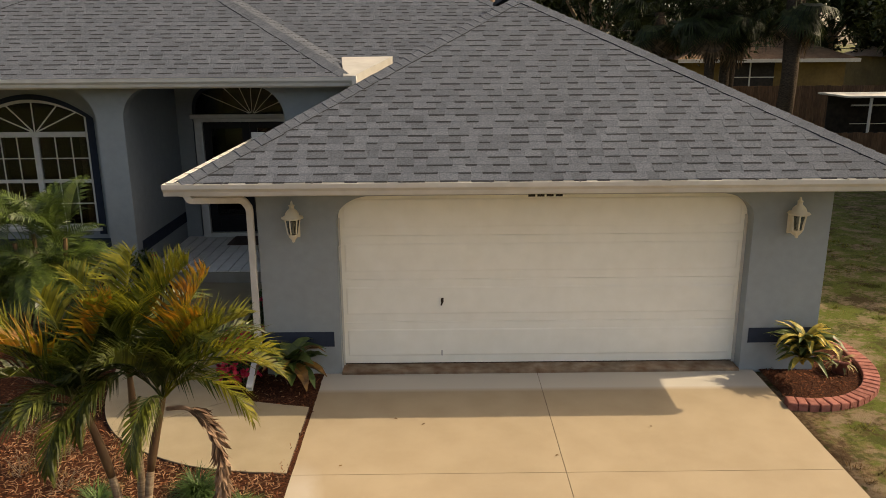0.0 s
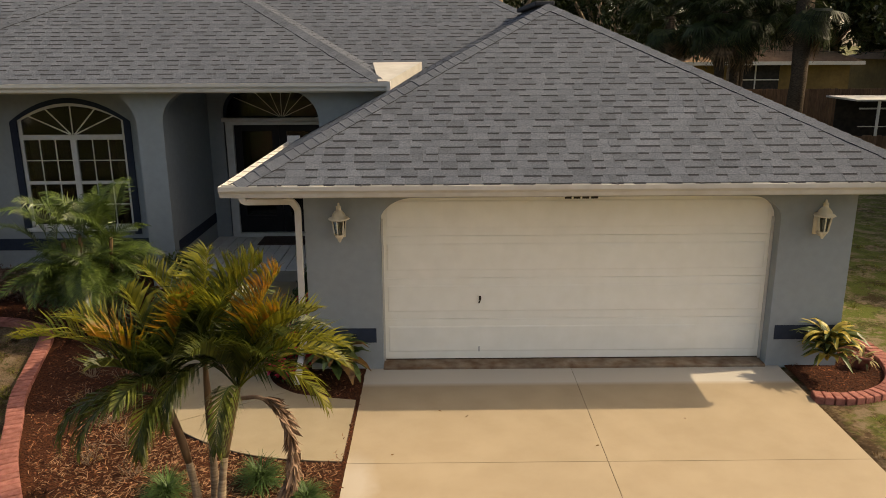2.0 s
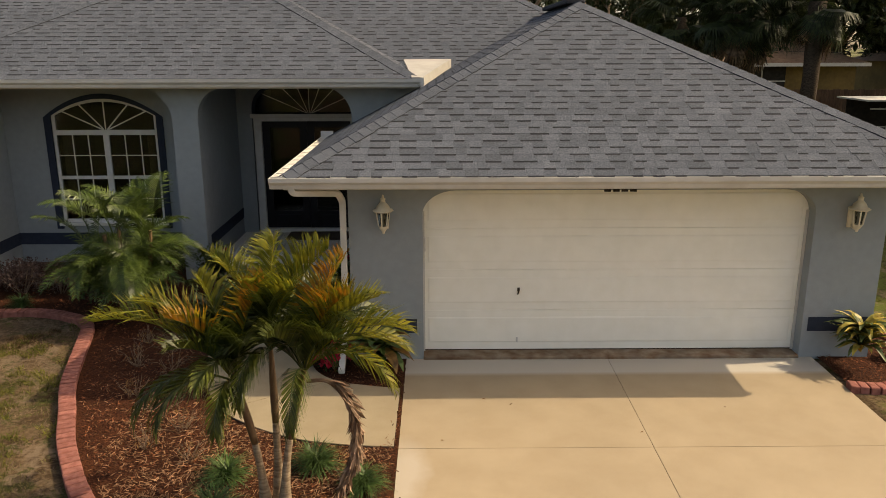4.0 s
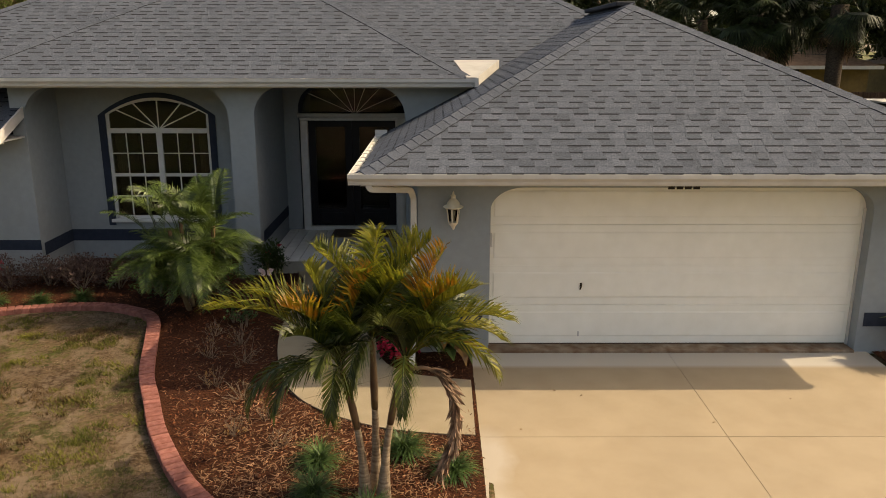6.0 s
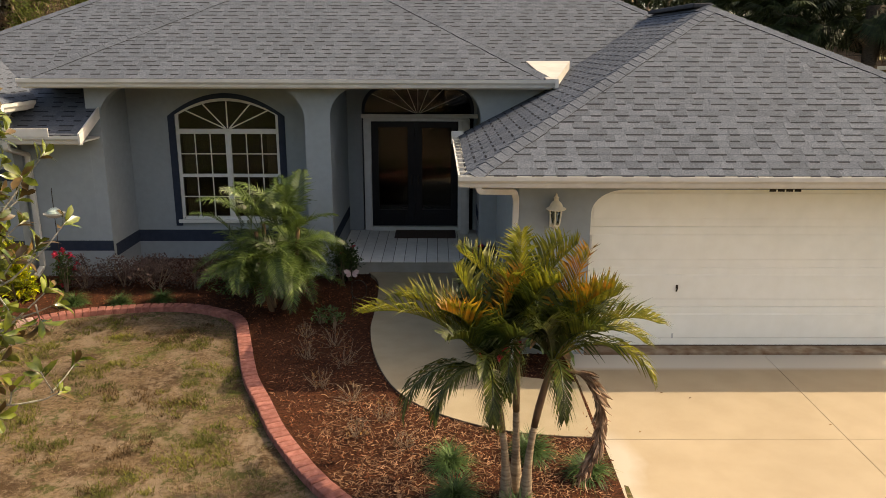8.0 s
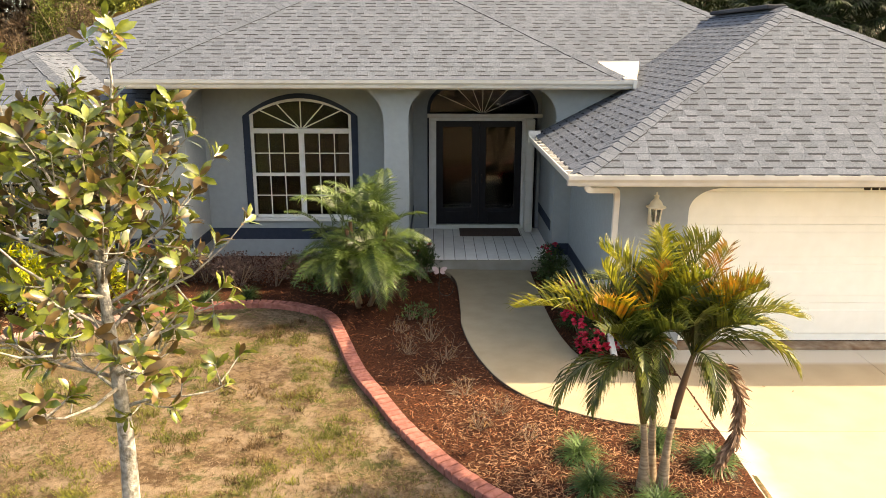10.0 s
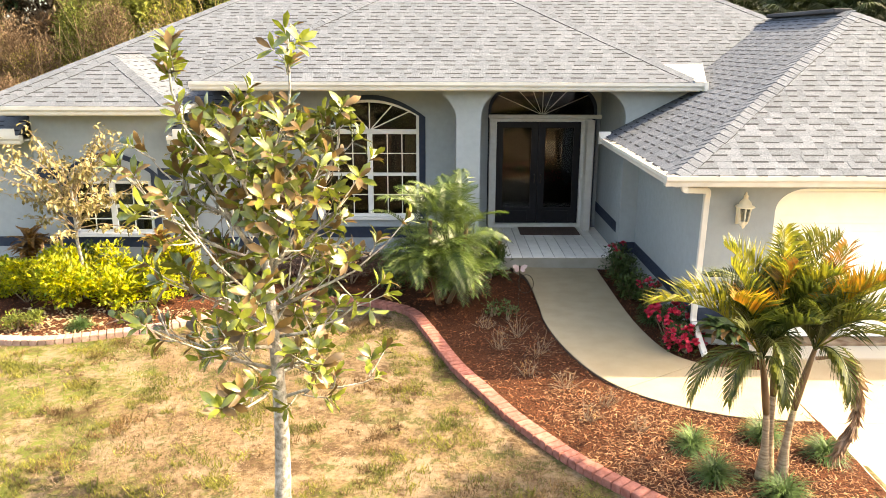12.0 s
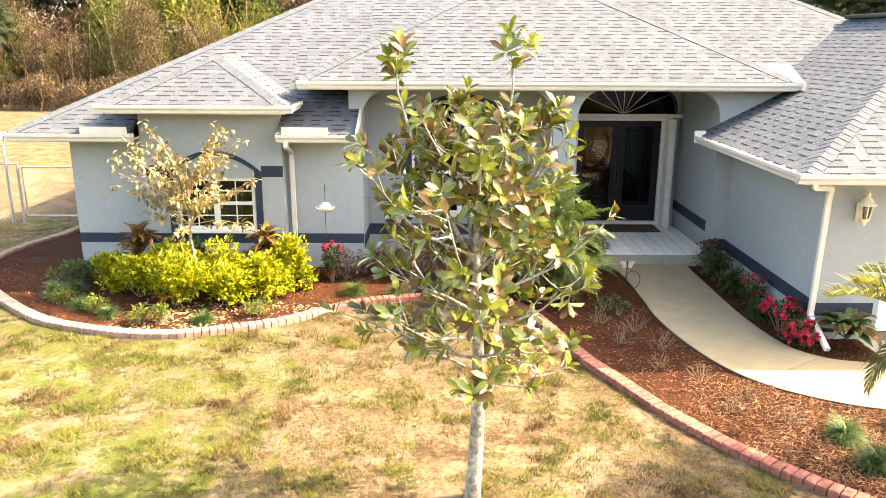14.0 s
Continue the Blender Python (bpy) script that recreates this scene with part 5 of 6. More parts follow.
def magnolia():
    rng = random.Random(5)
    t = thing("magnolia_tree", "young magnolia with pale trunk and glossy leaves on the lawn", "tree")
    base = Vector((-8.28, -4.05, ground_z(-8, -4) - 0.05))
    top = 3.45
    axis = lambda z: base + Vector((0.03 * math.sin(z * 1.7) + 0.012 * z, 0.02 * math.cos(z * 1.3), z))
    zs = [i * top / 16 for i in range(17)]
    trunk = Mesh().tube([axis(z) for z in zs], [0.095 if i == 0 else 0.070 * (1 - z / top) ** 0.75 + 0.008 for i, z in enumerate(zs)], 10)
    part("trunk", trunk, BARK_MAG, t, "pale grey mottled trunk", smooth=True)
    tips = []
    reach = ((1.2, 1.15), (1.6, 1.50), (2.0, 1.45), (2.5, 1.25), (3.0, 1.05), (3.4, 0.7), (3.6, 0.4))

    def radius(z):
        for (z0, r0), (z1, r1) in zip(reach, reach[1:]):
            if z0 <= z <= z1:
                return r0 + (r1 - r0) * (z - z0) / (z1 - z0)
        return 0.3

    for i in range(40):
        z = 1.18 + 2.2 * (i / 40) ** 0.9 + rng.uniform(-0.05, 0.05)
        az = i * 2.399 + rng.uniform(-0.4, 0.4)
        r = radius(z + 0.3) * rng.uniform(0.7, 1.05) * (1.0 if math.cos(az) < 0.1 else 0.82 if z > 1.7 else 0.62)
        a = axis(z)
        out = Vector((math.cos(az), math.sin(az), 0))
        rise = 0.06 + 0.36 * min(1.0, (z - 1.1) / 1.1)
        pts = [a + out * r * s + Vector((0, 0, r * (rise * s + rise * s * s))) + Vector((0, 0, 0.04 * math.sin(6 * s + i))) for s in (0, 0.3, 0.6, 0.85, 1.0)]
        part("limb", Mesh().tube(pts, [0.017, 0.013, 0.009, 0.006, 0.004], 6), BARK_MAG, t, smooth=True)
        tips.append((pts[-1], out + Vector((0, 0, 0.9))))
        for k in range(7):
            s = rng.uniform(0.16, 0.95)
            p = a + out * r * s + Vector((0, 0, r * (rise * s + rise * s * s)))
            d = (out * 0.6 + rand_dir(rng, 0.7)).normalized()
            q = p + d * rng.uniform(0.14, 0.34)
            part("twig", Mesh().tube([p, (p + q) / 2 + Vector((0, 0, -0.01)), q], [0.008, 0.006, 0.004], 5), BARK_MAG, t)
            tips.append((q, d))
    for dx, dy, h in ((-0.66, 0.0, 4.16), (0.26, -0.05, 4.18), (-0.15, 0.1, 3.7), (0.6, 0.1, 3.65), (-0.4, -0.1, 3.55)):
        a = axis(2.3)
        pts = [a, a + Vector((dx * 0.7, dy, (h - 2.3) * 0.45)), a + Vector((dx, dy, (h - 2.3) * 0.8)), a + Vector((dx * 1.02, dy, h - 2.3))]
        part("leader", Mesh().tube(pts, [0.024, 0.017, 0.010, 0.006], 6), BARK_MAG, t, smooth=True)
        for k in range(5):
            u = rng.uniform(0.35, 1.0)
            p = pts[1] + (pts[3] - pts[1]) * u
            d = rand_dir(rng, 0.8)
            q = p + d * rng.uniform(0.08, 0.22)
            part("twig", Mesh().tube([p, q], [0.006, 0.003], 5), BARK_MAG, t)
            tips.append((q, d))
        for s in (0.55, 0.75, 0.9, 1.0):
            tips.append((a + (pts[2] - a) * min(1, s / 0.8) + Vector((0, 0, max(0, s - 0.8) * (h - 2.3))), Vector((rng.uniform(-.5, .5), rng.uniform(-.5, .5), 1))))
    green, bronze = [], []
    for k in range(4):
        for bucket, mats in ((green, LEAF_MAG), (bronze, LEAF_MAG_B)):
            m = Mesh()
            leaf_at(m, Vector((0, 0, 0)), Vector((1, 0, 0)), Vector((0, 0, 1)), 0.140 + 0.014 * k, 0.050 + 0.005 * k, 0.2, 0.1 + 0.06 * k)
            bucket.append(m.make("leaf", mats, True))
    rest = Mesh()
    count = 0
    rng.shuffle(tips)
    for p, d in tips:
        d = Vector(d).normalized()
        s = d.cross(Vector((0.3, 0.2, 1))).normalized()
        u = s.cross(d)
        n = rng.randint(5, 8)
        for k in range(n):
            a = k * 2.4 + rng.uniform(-0.3, 0.3)
            tilt = rng.uniform(0.4, 1.5)
            v = (d * tilt + s * math.cos(a) + u * math.sin(a)).normalized()
            q = p - d * 0.012 * k
            ref = (d - v * d.dot(v)).normalized()
            side = v.cross(ref)
            rot = Matrix((v, -side, ref)).transposed().to_4x4()
            scale = rng.uniform(0.75, 1.15)
            kind = rng.choice(bronze if rng.random() < 0.30 else green)
            if count < 300:
                ob = new("leaf", kind)
                ob.parent = t
                ob.matrix_local = Matrix.Translation(q) @ rot @ Matrix.Scale(scale, 4)
            else:
                rest.slot = 1 if kind in bronze else 0
                leaf_at(rest, q, v, ref, 0.160 * scale, 0.056 * scale, 0.2, rng.uniform(0.05, 0.3))
            count += 1
    part("crown", rest, [LEAF_MAG, LEAF_MAG_B], t, "whorls of glossy green and bronze leaves", smooth=True, kind="stuff")


magnolia()


def thin_tree():
    rng = random.Random(9)
    t = thing("small_tree", "thin small tree with sparse yellowing leaves in the bed", "tree")
    base = Vector((-12.62, 1.75, -0.05))
    part("trunk", Mesh().tube([base, base + Vector((0.02, 0, 0.5)), base + Vector((-0.02, 0, 1.0)), base + Vector((0.0, 0, 2.0))], [0.035, 0.03, 0.026, 0.014], 8), BARK_MAG, t, smooth=True)
    crown = Mesh()
    for i in range(40):
        az, h = i * 2.4, rng.uniform(1.1, 1.95)
        r = rng.uniform(0.5, 1.15)
        a = base + Vector((0, 0, h))
        e = a + Vector((math.cos(az) * r, math.sin(az) * r * 0.8, rng.uniform(0.05, 1.1) * (1.2 - 0.4 * r)))
        mid = (a + e) / 2 + Vector((0, 0, 0.08))
        part("branch", Mesh().tube([a, mid, e], [0.011, 0.008, 0.004], 5), PALE_TWIG, t)
        for k in range(44):
            s = rng.uniform(0.3, 1.1)
            p = a + (e - a) * s + Vector((rng.uniform(-.07, .07), rng.uniform(-.07, .07), rng.uniform(-.03, .06)))
            leaf_at(crown, p, rand_dir(rng, -0.1), Vector((0, 0, 1)), rng.uniform(0.07, 0.13), 0.045, 0.3, 0.3)
    part("crown", crown, YELLOWED, t, "sparse yellow-brown leaves", kind="stuff")


thin_tree()


def shrub(name, label, category, at, r, n, size, mat, seed, group="", gap=0.0, lift=0.5, stems=True, aspect=0.5):
    rng = random.Random(seed)
    t = thing(name, label, category, group)
    x, y = at
    z = bed_z(x, y)
    c = Vector((x, y, z + r[2] * 0.85))
    if stems:
        for k in range(6):
            d = rand_dir(rng, 0.9)
            part("stem", Mesh().tube([(x + 0.03 * d.x, y + 0.03 * d.y, z - 0.03), c + Vector((d.x * r[0] * 0.6, d.y * r[1] * 0.6, r[2] * 0.35 * d.z))], [0.012, 0.005], 5), TWIG, t)
    m = Mesh()
    for k in range(7):
        d = rand_dir(rng, 0.3)
        leaf_mass(m, c + Vector((d.x * r[0] * 0.5, d.y * r[1] * 0.5, d.z * r[2] * 0.4)), (r[0] * 0.6, r[1] * 0.6, r[2] * 0.6), n // 7, size, rng, lift, gap, seed + k, aspect)
    part("foliage", m, mat, t, kind="stuff")
    return t


for i, (x, y, w, h) in enumerate(((-14.05, 1.95, 0.42, 0.34), (-13.45, 1.58, 0.52, 0.40), (-12.65, 1.30, 0.60, 0.46), (-11.95, 1.25, 0.55, 0.40), (-11.40, 1.50, 0.44, 0.42), (-11.02, 1.95, 0.36, 0.52), (-12.25, 1.95, 0.46, 0.50), (-13.05, 2.0, 0.46, 0.46))):
    shrub("golden_shrub", "low golden yellow-green hedge shrub in the mulch bed", "shrub", (x, y), (w, w * 0.85, h), 2000, 0.085, DURANTA, 60 + i, "golden hedge shrubs", gap=0.40)
for i, (x, y, w, h) in enumerate(((-14.35, 2.3, 0.42, 0.24), (-14.85, 2.2, 0.4, 0.22), (-11.7, 2.35, 0.45, 0.34), (-12.9, 2.45, 0.35, 0.42), (-5.95, 2.9, 0.32, 0.42), (-7.6, 2.3, 0.5, 0.34), (-3.72, 2.5, 0.26, 0.34), (-3.72, 1.75, 0.24, 0.28))):
    shrub("green_shrub", "rounded mid-green leafy shrub near the wall", "shrub", (x, y), (w, w * 0.85, h), 620, 0.075, SHRUB, 90 + i, "green shrubs")
for i, (x, y, w) in enumerate(((-9.6, 2.7, 0.5), (-9.0, 2.55, 0.48), (-8.4, 2.6, 0.5), (-10.2, 2.6, 0.48), (-9.3, 3.0, 0.5), (-7.9, 3.0, 0.45))):
    shrub("ground_cover_shrub", "low purple-brown twiggy ground cover under the window", "ground cover", (x, y), (w, w * 0.7, 0.33), 1100, 0.05, PURPLE, 120 + i, "purple ground cover", gap=0.35)
for i, (x, y, w, h) in enumerate(((-13.0, 0.32, 0.20, 0.15), (-13.85, 0.78, 0.20, 0.15), (-11.35, 0.72, 0.24, 0.16), (-12.7, 0.33, 0.17, 0.16), (-14.6, 1.25, 0.22, 0.14))):
    shrub("clipped_shrub", "small clipped olive-green mound beside the edging", "shrub", (x, y), (w, w, h), 420, 0.05, MOUND, 150 + i, "small mounds")
for i, (x, y) in enumerate(((-6.05, 0.95), (-5.85, 0.75))):
    shrub("yellow_green_shrub", "small yellow-green shrub below the feathery palm", "shrub", (x, y), (0.16, 0.16, 0.16), 110, 0.06, LIRIOPE, 170 + i, "small yellow shrubs", gap=0.3)


def flower_shrub(at, r, seed, flowers, label, height=0.28):
    rng = random.Random(seed)
    t = shrub("flowering_shrub", label, "flowers", at, (r, r * 0.9, height), 420, 0.07, SHRUB, seed, "red flowering shrubs")
    x, y = at
    z = bed_z(x, y) + height
    for k in range(flowers):
        d = rand_dir(rng, 0.5)
        p = Vector((x + d.x * r * 0.9, y + d.y * r * 0.8, z + d.z * height * 0.75))
        m = Mesh()
        for j in range(9):
            leaf_at(m, p, rand_dir(rng, 0.6), Vector((0, 0, 1)), 0.065, 0.05, 0.3, 0.2)
        part("blossom", m, FLOWER_R, t, "red blossom")


flower_shrub((-3.62, 0.10), 0.34, 201, 32, "low shrub with bright red blossoms along the walk")
flower_shrub((-3.55, -0.45), 0.30, 202, 34, "low shrub with bright red blossoms along the walk", 0.2)
flower_shrub((-3.62, 1.2), 0.26, 203, 8, "green shrub with a few red blossoms by the side wall")
flower_shrub((-3.70, 3.0), 0.26, 204, 7, "dark green shrub with red blossoms beside the porch", 0.36)
flower_shrub((-10.45, 2.45), 0.22, 205, 12, "red flowering plant beside the low wall", 0.4)
flower_shrub((-5.85, 3.05), 0.2, 206, 2, "dark reddish leafy plant beside the porch", 0.36)


def strap_plant(name, label, at, n, length, width, mats, seed, group="", height=0.0, spread=1.0, stem=False):
    """A rosette of arching strap leaves, each a part of its own."""
    rng = random.Random(seed)
    t = thing(name, label, "plant", group)
    x, y = at
    z = bed_z(x, y)
    if stem:
        part("stem", Mesh().tube([(x, y, z - 0.03), (x + 0.02, y, z + height)], [0.02, 0.015], 7), TWIG, t)
    for k in range(n):
        az = k * 2.4 + rng.uniform(-0.3, 0.3)
        el = radians(rng.uniform(82 - 62 * spread, 82))
        ln = length * rng.uniform(0.7, 1.1)
        m = Mesh()
        p = Vector((x, y, z + height * rng.uniform(0.4, 1.0)))
        side = Vector((-math.sin(az), math.cos(az), 0))
        prev, w0 = None, width * rng.uniform(0.8, 1.15)
        for i in range(6):
            w = w0 * (0.35, 0.8, 1.0, 0.9, 0.55, 0.06)[i] / 2
            row = [p - side * w, p - Vector((0, 0, w * 0.35)), p + side * w]
            if prev:
                m.add(prev + row, [(0, 1, 4, 3), (1, 2, 5, 4)])
            prev = row
            e = el - radians(22 * i * rng.uniform(0.7, 1.2))
            p = p + Vector((math.cos(az) * math.cos(e), math.sin(az) * math.cos(e), math.sin(e))) * ln / 5
        part("leaf", m, rng.choice(mats), t)
    return t


strap_plant("ti_plant", "variegated yellow and green strap-leaved plant beside the garage", (3.05, -0.50), 96, 0.50, 0.085, [CROTON_Y, CROTON_Y, CROTON_G, CROTON_G, CROTON_G], 301, height=0.50, spread=0.70)
strap_plant("ti_plant", "green and reddish broad-leaved plant at the garage corner", (-2.98, -0.52), 46, 0.56, 0.15, [CROTON_G, SHRUB, CROTON_G, SHRUB, CORDY], 302, height=0.34)
strap_plant("cordyline", "bronze strap-leaved plant by the bay window", (-13.75, 2.40), 64, 0.48, 0.11, [CORDY], 303, "bronze cordylines", 0.85, stem=True)
strap_plant("cordyline", "bronze strap-leaved plant by the bay window", (-11.55, 2.35), 66, 0.48, 0.11, [CORDY, CORDY, CORDY, CROTON_Y], 304, "bronze cordylines", 0.85, stem=True)


def tuft(at, r, seed, n=110, mats=None, label="grassy green liriope tuft in the mulch"):
    rng = random.Random(seed)
    x, y = at
    z = bed_z(x, y)
    m = Mesh()
    for k in range(n):
        az, el = rng.uniform(0, 6.283), radians(rng.uniform(20, 85))
        ln = r * rng.uniform(0.8, 1.35)
        side = Vector((-math.sin(az), math.cos(az), 0)) * 0.006
        p = Vector((x + rng.uniform(-.04, .04), y + rng.uniform(-.04, .04), z - 0.01))
        prev = None
        for i in range(4):
            row = [p - side * (1, 0.9, 0.6, 0.1)[i], p + side * (1, 0.9, 0.6, 0.1)[i]]
            if prev:
                m.add(prev + row, [(0, 1, 3, 2)])
            prev = row
            e = el - radians(32 * i)
            p = p + Vector((math.cos(az) * math.cos(e), math.sin(az) * math.cos(e), math.sin(e))) * ln / 3
    ob = part("liriope_tuft", m, mats or LIRIOPE)
    return tagged(ob, label, "grass tuft", "liriope tufts")


for i, (x, y, r) in enumerate(((-4.24, -2.95, 0.24), (-3.42, -2.75, 0.24), (-2.93, -3.12, 0.23), (-4.20, -3.50, 0.25), (-3.68, -3.85, 0.24), (-3.0, -4.3, 0.22), (-10.0, 1.75, 0.22), (-9.3, 1.75, 0.2),
                              (-3.66, 0.72, 0.26), (-13.6, 0.62, 0.18), (-14.2, 1.0, 0.2), (-14.9, 1.65, 0.24), (-12.1, 0.42, 0.18), (-8.7, 1.9, 0.2), (-14.6, 1.75, 0.22))):
    tuft((x, y), r * 1.2, 400 + i, 330)


def dry_plant(at, h, seed, n=20):
    """A twiggy, leafless perennial."""
    rng = random.Random(seed)
    x, y = at
    z = bed_z(x, y)
    m = Mesh()
    for k in range(n):
        d = rand_dir(rng, 0.9)
        p = Vector((x + rng.uniform(-.05, .05), y + rng.uniform(-.05, .05), z - 0.02))
        q = p + Vector((d.x * h * 0.6, d.y * h * 0.6, abs(d.z) * h * rng.uniform(0.5, 1)))
        r = q + Vector((rng.uniform(-1, 1), rng.uniform(-1, 1), rng.uniform(-0.3, 0.8))) * h * 0.3
        m.tube([p, q, r], [0.003, 0.0025, 0.0012], 4, cap=False)
    for k in range(30):
        d = rand_dir(rng, 0.6)
        m.slot = 1
        quick_leaf(m, Vector((x + d.x * h * 0.4, y + d.y * h * 0.4, z + abs(d.z) * h * 0.7)), rand_dir(rng), Vector((0, 0, 1)), 0.05, 0.02)
    ob = part("dry_shrub", m, [TWIG, CORDY])
    return tagged(ob, "dry twiggy leafless shrub in the mulch", "shrub", "dry shrubs")


for i, (x, y, h) in enumerate(((-5.75, 0.1, 0.42), (-5.55, -0.55, 0.38), (-6.05, -0.35, 0.36), (-5.35, -1.55, 0.34), (-5.75, -1.2, 0.30), (-4.95, -2.0, 0.32), (-6.2, 0.4, 0.3), (-5.2, -2.35, 0.26), (-4.7, -2.6, 0.24))):
    dry_plant((x, y), h, 500 + i)

# a terracotta pot on the small bed
pot = thing("plant_pot", "small terracotta pot with a drooping plant on the mulch", "plant pot")
part("pot", Mesh().lathe([(0.0, 0.0), (0.075, 0.0), (0.10, 0.15), (0.115, 0.15), (0.118, 0.185), (0.10, 0.185), (0.092, 0.15), (0.0, 0.145)], 18), BRICK, pot, smooth=True)
pm = Mesh()
rng_pot = random.Random(3)
for k in range(26):
    d = rand_dir(rng_pot, 0.5)
    leaf_at(pm, Vector((0.02 * d.x, 0.02 * d.y, 0.15)), d, Vector((0, 0, 1)), rng_pot.uniform(0.10, 0.2), 0.035, 0.3, 0.5)
part("plant", pm, YELLOWED, pot)
pot.matrix_world = pose(3.62, -0.28, bed_z(3.62, -0.28) - 0.01)


def ornament():
    """A metal stake with a small ring and painted butterfly wings."""
    t = thing("garden_stake", "metal garden stake with ring and pink-white butterfly", "garden ornament")
    x, y, z = -5.62, 1.25, bed_z(-5.62, 1.25)
    part("stake", Mesh().tube([(x, y, z - 0.05), (x, y, z + 0.62)], 0.006, 6), BRONZE, t)
    ring = [(x + 0.10 + 0.12 * math.cos(a), y, z + 0.42 + 0.15 * math.sin(a)) for a in [6.2832 * k / 20 for k in range(21)]]
    part("ring", Mesh().tube(ring, 0.006, 6), BRONZE, t)
    part("body", Mesh().lathe([(0.0, -0.06), (0.012, -0.03), (0.014, 0.02), (0.0, 0.05)], 8, (x, y, z + 0.68)), BRONZE, t)
    for sx, col in ((-1, PINK), (1, PINK)):
        m = Mesh()
        leaf_at(m, Vector((x, y, z + 0.67)), Vector((sx, -0.3, 0.5)), Vector((0, -1, 0)), 0.13, 0.07, 0.1, 0.1)
        leaf_at(m, Vector((x, y, z + 0.66)), Vector((sx, -0.3, -0.25)), Vector((0, -1, 0)), 0.09, 0.06, 0.1, 0.1)
        part("wing", m, col, t)


ornament()


def bird_feeder():
    t = thing("bird_feeder", "hanging white and pale green bird feeder on a hook", "bird feeder")
    x, y = -10.55, 2.55
    part("hook_pole", Mesh().tube([(x, y, 0.0), (x, y, 1.62), (x + 0.01, y, 1.66)], 0.006, 6), BRONZE, t)
    part("tray", Mesh().lathe([(0.0, 1.18), (0.09, 1.18), (0.16, 1.23), (0.17, 1.25), (0.09, 1.235), (0.0, 1.235)], 18, (x, y, 0)), WHITE, t)
    part("cover", Mesh().lathe([(0.11, 1.25), (0.10, 1.29), (0.05, 1.33), (0.0, 1.34)], 18, (x, y, 0)), PALEGREEN, t, "pale green cover")


PALEGREEN = material("pale_green_glaze", (0.375, 0.465, 0.4125), (0.45, 0.525, 0.4725), 10, 0.35, 0.05, big_amount=0.05)
bird_feeder()

# ---- the surroundings ----
def far_tree(name, label, at, height, spread, mat, seed, n=900, leaf=0.35, trunk=0.22, low=0.35, group="far trees"):
    rng = random.Random(seed)
    x, y = at
    t = thing(name, label, "tree", group)
    part("trunk", Mesh().tube([(x, y, -0.4), (x + 0.1, y, height * 0.3), (x - 0.1, y + 0.1, height * 0.62)], [trunk, trunk * 0.75, trunk * 0.4], 9), TWIG, t, smooth=True)
    for k in range(5):
        a = k * 1.3 + rng.random()
        part("limb", Mesh().tube([(x, y, height * 0.35), (x + math.cos(a) * spread * 0.4, y + math.sin(a) * spread * 0.4, height * 0.6), (x + math.cos(a) * spread * 0.7, y + math.sin(a) * spread * 0.7, height * 0.75)], [trunk * 0.45, trunk * 0.3, trunk * 0.12], 6), TWIG, t)
    m = Mesh()
    for k in range(16):
        d = rand_dir(rng)
        c = Vector((x + d.x * spread * 0.65, y + d.y * spread * 0.65, height * (low + (1 - low) * (0.5 + 0.4 * d.z))))
        r = spread * rng.uniform(0.28, 0.5)
        leaf_mass(m, c, (r, r, r * 0.75), n // 16, leaf, rng, 0.2, 0.2, seed + k)
    part("crown", m, mat, t, kind="stuff")


def brush(at, r, mat, seed, n=900, leaf=0.2, label="tangled wild brush beyond the field"):
    rng = random.Random(seed)
    x, y = at
    m = Mesh()
    for k in range(10):
        d = rand_dir(rng, 0.2)
        c = Vector((x + d.x * r[0] * 0.6, y + d.y * r[1] * 0.6, r[2] * (0.45 + 0.4 * d.z)))
        q = rng.uniform(0.3, 0.55)
        leaf_mass(m, c, (r[0] * q, r[1] * q, r[2] * q * 0.8), n // 10, leaf, rng, 0.3, 0.2, seed + k, 0.35)
    m.slot = 1
    for k in range(9 if r[2] > 2.5 else 2):
        d = rand_dir(rng, 0.8)
        p = Vector((x + rng.uniform(-.6, .6) * r[0], y + rng.uniform(-.6, .6) * r[1], -0.2))
        q = p + Vector((d.x * r[0] * 0.4, d.y * r[1] * 0.3, r[2] * rng.uniform(0.5, 1.0)))
        m.tube([p, (p + q) / 2 + Vector((0.2 * d.y, 0, 0.1)), q + Vector((d.x, -0.8, 0.6))], [0.035, 0.025, 0.01], 4, cap=False)
    ob = part("wild_brush", m, [mat, PALE_TWIG])
    return tagged(ob, label, "brush", "wild brush", "stuff")


